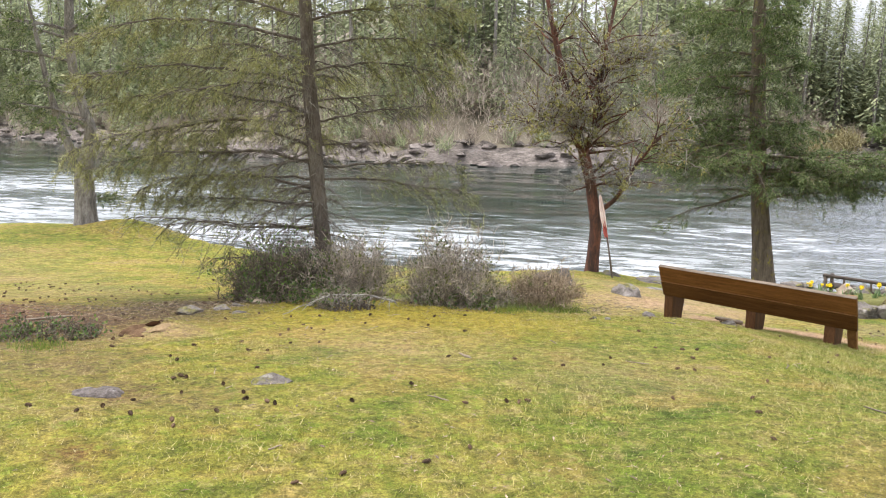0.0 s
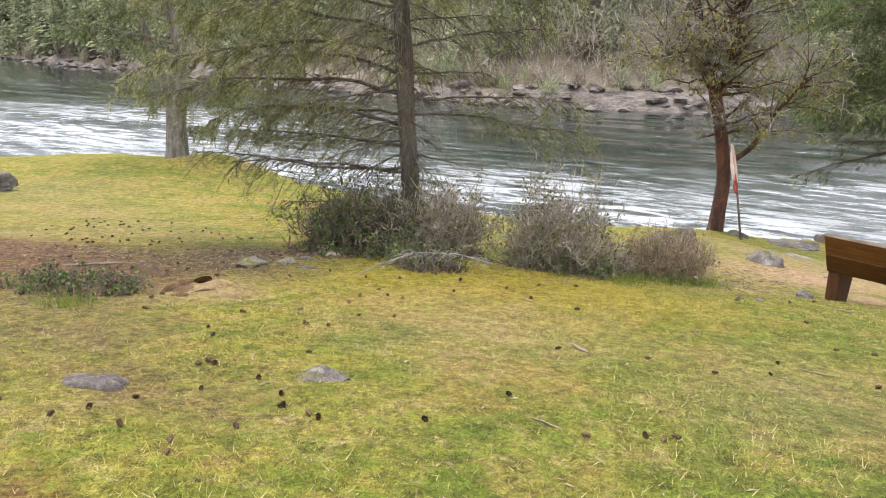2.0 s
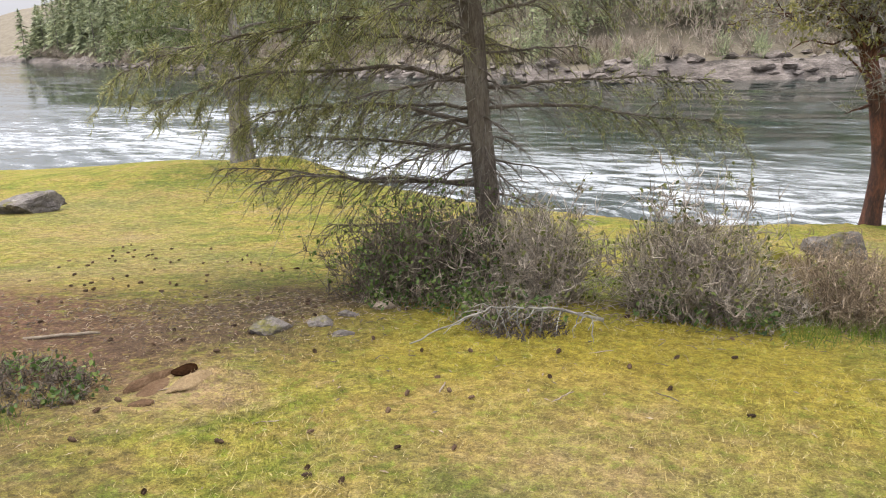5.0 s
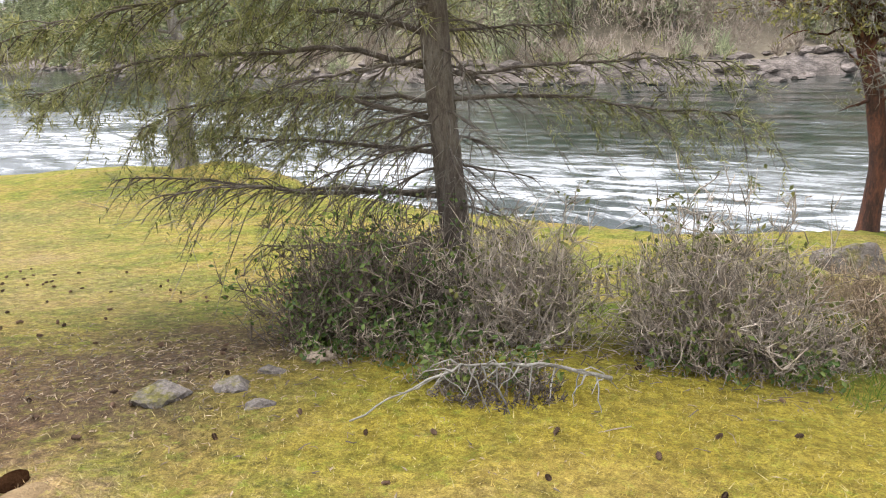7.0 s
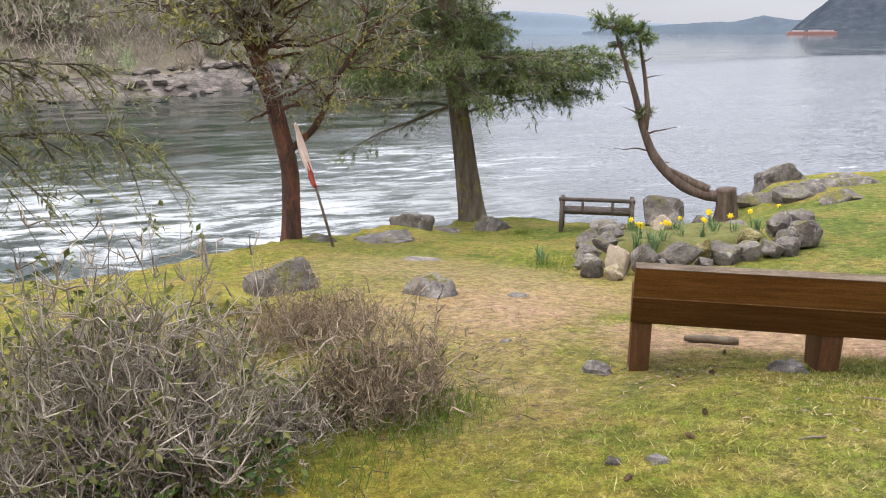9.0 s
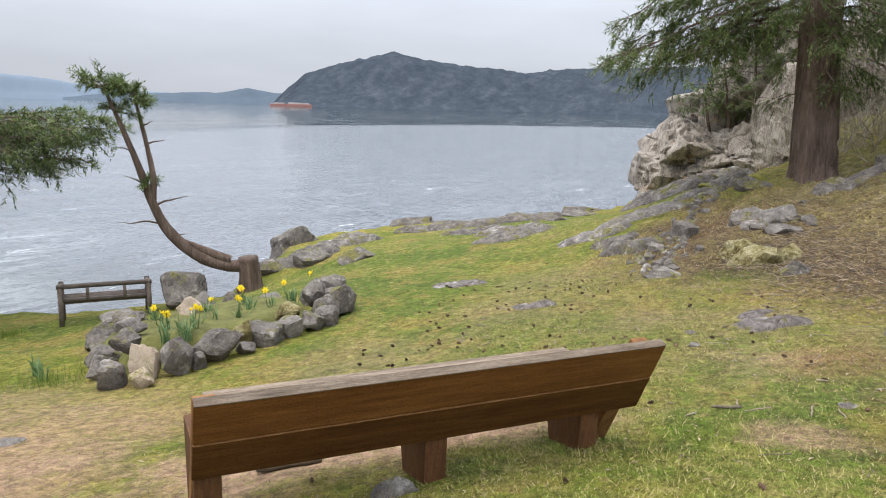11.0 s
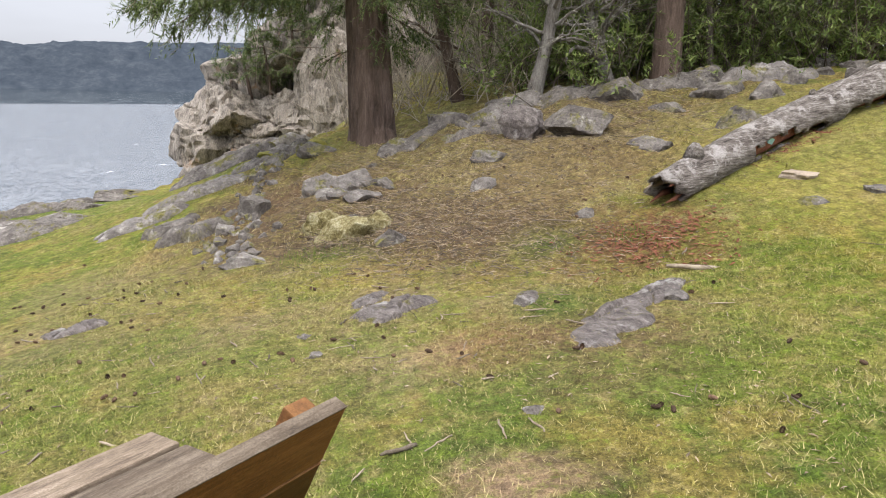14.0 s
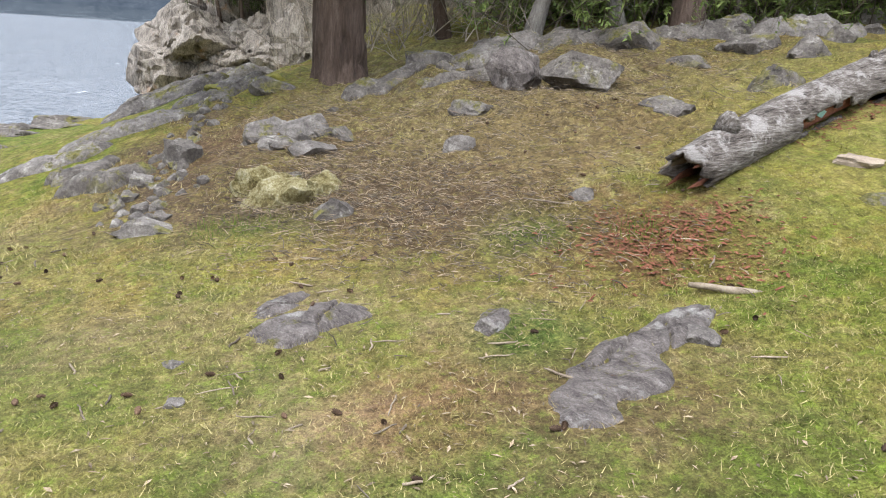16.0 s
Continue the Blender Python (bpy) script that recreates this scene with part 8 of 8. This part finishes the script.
for k, (x, y, w, h) in enumerate([(1.65, 9.15, 0.5, 0.22), (1.35, 8.95, 0.5, 0.2), (-4.6, 5.6, 0.6, 0.2), (-5.1, 4.8, 0.7, 0.2), (0.9, 8.75, 0.5, 0.18), (5.3, 13.0, 0.6, 0.28), (-3.3, 6.1, 0.4, 0.14), (8.5, 18.0, 0.4, 0.25), (-2.9, 4.5, 0.5, 0.14), (9.1, 7.55, 0.5, 0.1), (7.9, 4.95, 0.4, 0.1)]):
    rng = np.random.default_rng(400 + k)
    n = 380
    r = np.stack([x + rng.normal(0, w * 0.3, n), y + rng.normal(0, w * 0.3, n)], -1)
    z = ground_height(r[:, 0], r[:, 1])
    root = np.concatenate([r, z[:, None] - 0.01], 1)
    d = rng.normal(0, 0.4, (n, 3)) + (0, 0, 1)
    tip = root + d * (h * 0.6 * rng.uniform(0.4, 1.1, n))[:, None]
    side = np.cross(d, rng.normal(0, 1, (n, 3)))
    side *= 0.0025 / np.linalg.norm(side, axis=1)[:, None]
    st = Stock()
    st.add(np.stack([root - side, root + side, tip], 1).reshape(-1, 3), np.arange(3 * n).reshape(-1, 3))
    tagged(st.make("grass_tuft", GRASS_TALL, None, False), "tuft of longer bright green grass on the lawn", "grass", "longer tufts", "stuff")


def fallen_branch():
    """The lichened branch before the bush, with its side twigs."""
    pts = np.array([(-1.62, 7.78, 0.01), (-1.4, 8.0, 0.09), (-1.2, 8.15, 0.15), (-1.0, 8.22, 0.16), (-0.75, 8.28, 0.14), (-0.45, 8.36, 0.08)])
    pts[:, 2] += ground_height(pts[:, 0], pts[:, 1])
    br = thing("fallen_branch", "fallen branch white with lichen, propped against the bush", "branch", at=tuple(pts[0]))
    st = Stock()
    t = np.linspace(0, 5, 22)
    p = np.stack([np.interp(t, range(6), pts[:, k]) for k in range(3)], -1) - pts[0]
    p[1:-1] += np.random.default_rng(3).normal(0, 0.008, (20, 3))
    st.tube(p, np.linspace(0.004, 0.011, 22), 7, 0.3, 4)
    st.make("stem", TWIG_GREY, br)
    rng = np.random.default_rng(9)
    st = Stock()
    for s in np.linspace(0.3, 0.98, 34):
        q, w = along(p, np.array([s]))
        b = bend(q[0], rng.uniform(60, 300), rng.uniform(-40, 20), rng.uniform(0.08, 0.36), 0.7, 6, rng, 0.35)
        st.tube(b, np.linspace(0.005, 0.0018, 6), 4)
    tagged(st.make("side_twigs", TWIG_GREY, br), kind="stuff")


fallen_branch()

# ---- small things on the lawn ----
def scatter(rng, n, low_x, high_x, low_y, high_y, clump=0.9):
    """Places on the lawn, thicker in some parts than in others."""
    x, y = rng.uniform(low_x, high_x, n * 4), rng.uniform(low_y, high_y, n * 4)
    d = fractal(flat3(x * clump, y * clump), 91, 3)
    keep = rng.random(len(x)) < smooth(0.3, 0.75, d)
    inland = side_of(SHORE, x, y, SPIT_BEHIND) > 1.0
    x, y = x[keep & inland][:n], y[keep & inland][:n]
    return x, y


def cone_mesh(seed, long):
    """A fir cone: a spindle set with rows of scales."""
    rng = np.random.default_rng(seed)
    st = Stock()
    st.tube([(-long / 2, 0, 0), (-long * 0.2, 0, 0), (long * 0.2, 0, 0), (long / 2, 0, 0)], [long * 0.08, long * 0.16, long * 0.15, long * 0.04], 7)
    rows = 6
    for i in range(rows):
        x = -long * 0.42 + long * 0.8 * i / rows
        r = long * (0.15 + 0.08 * math.sin(math.pi * (i + 0.8) / (rows + 0.5)))
        for j in range(7):
            a = 2 * math.pi * (j + 0.5 * (i % 2)) / 7
            d = np.array([0, math.cos(a), math.sin(a)])
            w = np.array([0, -math.sin(a), math.cos(a)]) * long * 0.1
            root, tip = np.array([x, 0, 0]) + d * r * 0.5, np.array([x + long * 0.16, 0, 0]) + d * r * (1.15 + 0.15 * rng.random())
            st.add([root - w * 0.6, root + w * 0.6, tip + w * 0.7, tip - w * 0.7], None, [(0, 1, 2, 3)])
    mesh = mesh_of("fir_cone", np.vstack(st.v), [np.vstack(st.f3), np.vstack(st.f4)], False)
    mesh.materials.append(CONE)
    return mesh


def fir_cones():
    rng = np.random.default_rng(5)
    kinds = [cone_mesh(k, long) for k, long in enumerate((0.042, 0.048, 0.038, 0.045))]
    x, y = scatter(rng, 80, -3.2, 4.5, 3.0, 9.0)
    x2, y2 = scatter(rng, 125, -6.5, -1.6, 7.3, 13.0)
    x3, y3 = scatter(rng, 90, 4.5, 11, 4.0, 10)
    x4, y4 = scatter(rng, 60, 6.2, 9.6, 7.4, 10.6)
    known = [(-1.76, 4.97), (-1.69, 5.02), (-2.07, 5.75), (-2.69, 6.09), (-1.2, 4.69), (-1.14, 4.55), (-1.84, 4.49), (-1.93, 4.27), (-1.24, 4.25), (-1.43, 4.04), (-1.6, 4.67), (-1.52, 6.04), (-1.36, 6.02), (-0.99, 4.47), (-1.24, 6.37), (0.31, 7.11), (-1.15, 4.55), (-0.47, 4.55), (0.26, 3.75), (0.52, 4.62), (0.6, 4.6), (0.66, 4.64), (-1.51, 7.68), (0.0, 7.94), (0.33, 7.98), (-0.69, 7.81), (6.23, 6.72), (8.34, 8.2), (4.78, 5.74), (3.9, 7.0)]
    for k, (px, py) in enumerate(known + list(zip(np.r_[x, x2, x3, x4], np.r_[y, y2, y3, y4]))):
        ob = tagged(new("fir_cone", kinds[k % 4]), "dark brown open fir cone lying on the moss", "fir cone", "fallen fir cones")
        ob.matrix_world = pose(px, py, on_ground(px, py) + 0.012, rng.uniform(0, 360), rng.uniform(-12, 12), rng.uniform(0, 360))


fir_cones()


def sticks():
    rng = np.random.default_rng(6)
    x, y = scatter(rng, 26, -3, 4, 2.5, 8.5)
    x2, y2 = scatter(rng, 80, 4, 9.5, 3.6, 9.5)
    rows = [(px, py, rng.uniform(0.05, 0.2), rng.uniform(0.002, 0.0055), rng.uniform(0, 180)) for px, py in zip(np.r_[x, x2], np.r_[y, y2])]
    bx, by = scatter(rng, 50, 5.6, 9.0, 6.6, 9.8)
    rows += [(px, py, rng.uniform(0.04, 0.16), rng.uniform(0.0025, 0.0065), rng.uniform(0, 180)) for px, py in zip(bx, by)]
    rows += [(7.0, 4.92, 0.36, 0.022, 72), (6.42, 5.95, 0.2, 0.006, 40), (5.2, 7.2, 0.18, 0.01, 120), (7.35, 4.75, 0.4, 0.006, 150), (-4.0, 7.5, 0.5, 0.012, 20), (3.7, 9.25, 0.34, 0.03, 140), (0.28, 6.02, 0.16, 0.01, 130), (8.5, 5.3, 0.5, 0.008, 60)]
    for k, (px, py, long, r, turn) in enumerate(rows):
        st = Stock()
        t = np.linspace(-0.5, 0.5, 7)
        p = np.stack([t * long, np.cumsum(rng.normal(0, 0.03 * long, 7)), r * 0.6 + np.abs(rng.normal(0, 0.1 * r, 7))], -1)
        st.tube(p, r * np.array([0.8, 1, 1.05, 1, 0.95, 0.9, 0.6]), 6, 0.2, k)
        pale = r > 0.015
        ob = st.make("stick", STICK, None)
        tagged(ob, "short thick barkless grey stick on the lawn" if pale else "thin dry brown stick lying in the moss", "stick", "fallen sticks")
        ob.matrix_world = pose(px, py, on_ground(px, py) + 0.004, 0, 0, turn)


sticks()


def litter():
    """Pale flakes of leaf, bark and bud scales all over the turf, and dead stems on the knoll."""
    rng = np.random.default_rng(7)
    x, y = scatter(rng, 7500, -5, 11, 2, 11, 0.6)
    x, y = np.r_[x, rng.uniform(8, 12.8, 3600)], np.r_[y, rng.uniform(3.5, 8.6, 3600)]
    fx, fy = scatter(rng, 3400, 4.2, 8.8, 4.2, 9.5, 0.8)
    gx, gy = scatter(rng, 1500, 1.5, 4.5, 8.6, 11.8, 0.8)
    x, y = np.r_[x, fx, gx], np.r_[y, fy, gy]
    n = len(x)
    z = ground_height(x, y) + 0.006
    d = rng.normal(0, 1, (n, 3)) * (1, 1, 0.12)
    d /= np.linalg.norm(d, axis=1)[:, None]
    s = (0.004 + 0.024 * rng.random(n) ** 3)[:, None]
    w = np.stack([-d[:, 1], d[:, 0], rng.normal(0, 0.2, n)], -1) * rng.uniform(0.1, 0.32, (n, 1))
    c = np.stack([x, y, z], -1)
    st = Stock()
    st.add(np.stack([c - d * s, c + w * s + (0, 0, 0.003), c + d * s, c - w * s + (0, 0, 0.003)], 1).reshape(-1, 3), None, np.arange(4 * n).reshape(-1, 4))
    tagged(st.make("leaf_litter", CHIP, None, False), "pale flakes of bark and dead leaf on the turf", "litter", kind="stuff")
    # dry bracken and needles on the brown knoll and under the fir
    st, dark = Stock(), Stock()
    for cx, cy, wx, wy, n, long in ((9.3, 6.4, 1.2, 0.8, 1800, 0.085), (10.6, 5.0, 1.5, 1.2, 1500, 0.085), (9.9, 7.1, 0.9, 0.5, 900, 0.16), (12.0, 4.6, 1.2, 1.2, 900, 0.14), (8.3, 5.5, 1.0, 0.7, 800, 0.08), (11.8, 6.8, 1.5, 1.0, 700, 0.14), (11.5, 3.2, 1.6, 1.0, 700, 0.14), (-3.0, 8.5, 1.2, 0.7, 900, 0.05), (-4.4, 7.9, 1.2, 0.6, 350, 0.05), (1.8, 10.0, 0.8, 0.9, 500, 0.08), (-0.2, 9.0, 1.6, 0.7, 500, 0.08)):
        p = np.stack([rng.normal(cx, wx * 0.6, n), rng.normal(cy, wy * 0.6, n)], -1)
        z = ground_height(p[:, 0], p[:, 1]) + 0.006
        a = rng.uniform(0, 6.28, n)
        ll = long * rng.uniform(0.3, 1.2, n)
        d = np.stack([np.cos(a) * ll, np.sin(a) * ll, rng.uniform(0, 0.35, n) * ll], -1)
        root = np.concatenate([p, z[:, None]], 1)
        mid = root + d * 0.5 + np.stack([rng.normal(0, 0.012, n), rng.normal(0, 0.012, n), np.full(n, 0.006)], -1)
        pale = rng.random(n) < 0.62
        st.tubes(np.stack([root, mid, root + d], 1)[pale], np.tile([0.003, 0.0025, 0.0014], (int(pale.sum()), 1)), 3)
        dark.tubes(np.stack([root, mid, root + d], 1)[~pale], np.tile([0.0035, 0.003, 0.0016], (int((~pale).sum()), 1)), 3)
    tagged(st.make("dry_stems", STRAW, None), "dry fern stems and dead needles on brown ground", "litter", kind="stuff")
    tagged(dark.make("dead_twigs", DARK_TWIG, None), "dark dead twigs on brown ground", "litter", kind="stuff")


litter()


def turf():
    """Short blades over the moss, thinner where the ground is bare."""
    rng = np.random.default_rng(8)
    st = Stock()
    for low_x, high_x, low_y, high_y, n, tall, wide in ((-3.5, 4.2, 2.0, 8.6, 150000, 0.021, 0.0026), (3.0, 9.0, 3.6, 9.5, 170000, 0.021, 0.0026), (-9, 12, 7.5, 16, 50000, 0.02, 0.004)):
        x, y = rng.uniform(low_x, high_x, n), rng.uniform(low_y, high_y, n)
        bare = np.zeros(n)
        for px, py, radius, edge, colour, much in PATCHES:
            if colour[1] < colour[0] * 0.86:
                bare = np.maximum(bare, much * smooth(radius + edge, radius - edge, np.hypot(x - px, y - py) + 0.5 * (fractal(flat3(x * 1.7, y * 1.7), 13, 2) - 0.5)))
        keep = (rng.random(n) > bare * 0.95) & (side_of(SHORE, x, y, SPIT_BEHIND) > 0.6)
        x, y = x[keep], y[keep]
        n = len(x)
        z = ground_height(x, y)
        lush = 0.75 + 0.5 * smooth(0.35, 0.7, fractal(flat3(x * 1.1, y * 1.1), 19, 3))
        root = np.stack([x, y, z - 0.003], -1)
        d = rng.normal(0, 0.9, (n, 3)) * (1, 1, 0) + (0, 0, 1)
        tip = root + d * (tall * lush * rng.uniform(0.4, 1.3, n))[:, None]
        a = rng.uniform(0, 6.283, n)
        side = np.stack([np.cos(a), np.sin(a), np.zeros(n)], -1) * wide
        st.add(np.stack([root - side, root + side, tip], 1).reshape(-1, 3), np.arange(3 * n).reshape(-1, 3))
    n = 26000
    x, y = rng.uniform(8.5, 13.2, n), rng.uniform(1.5, 9.5, n)
    keep = fractal(flat3(x * 2.3, y * 2.3), 57, 3) > 0.52
    x, y = x[keep], y[keep]
    n = len(x)
    root = np.stack([x, y, ground_height(x, y) - 0.003], -1)
    tip = root + (rng.normal(0, 0.7, (n, 3)) * (1, 1, 0) + (0, 0, 1)) * (0.04 * rng.uniform(0.5, 1.4, n))[:, None]
    a = rng.uniform(0, 6.283, n)
    side = np.stack([np.cos(a), np.sin(a), np.zeros(n)], -1) * 0.0035
    st.add(np.stack([root - side, root + side, tip], 1).reshape(-1, 3), np.arange(3 * n).reshape(-1, 3))
    tagged(st.make("turf", GRASS, None, False), "short yellow-green grass blades through the moss", "grass", kind="stuff")


turf()
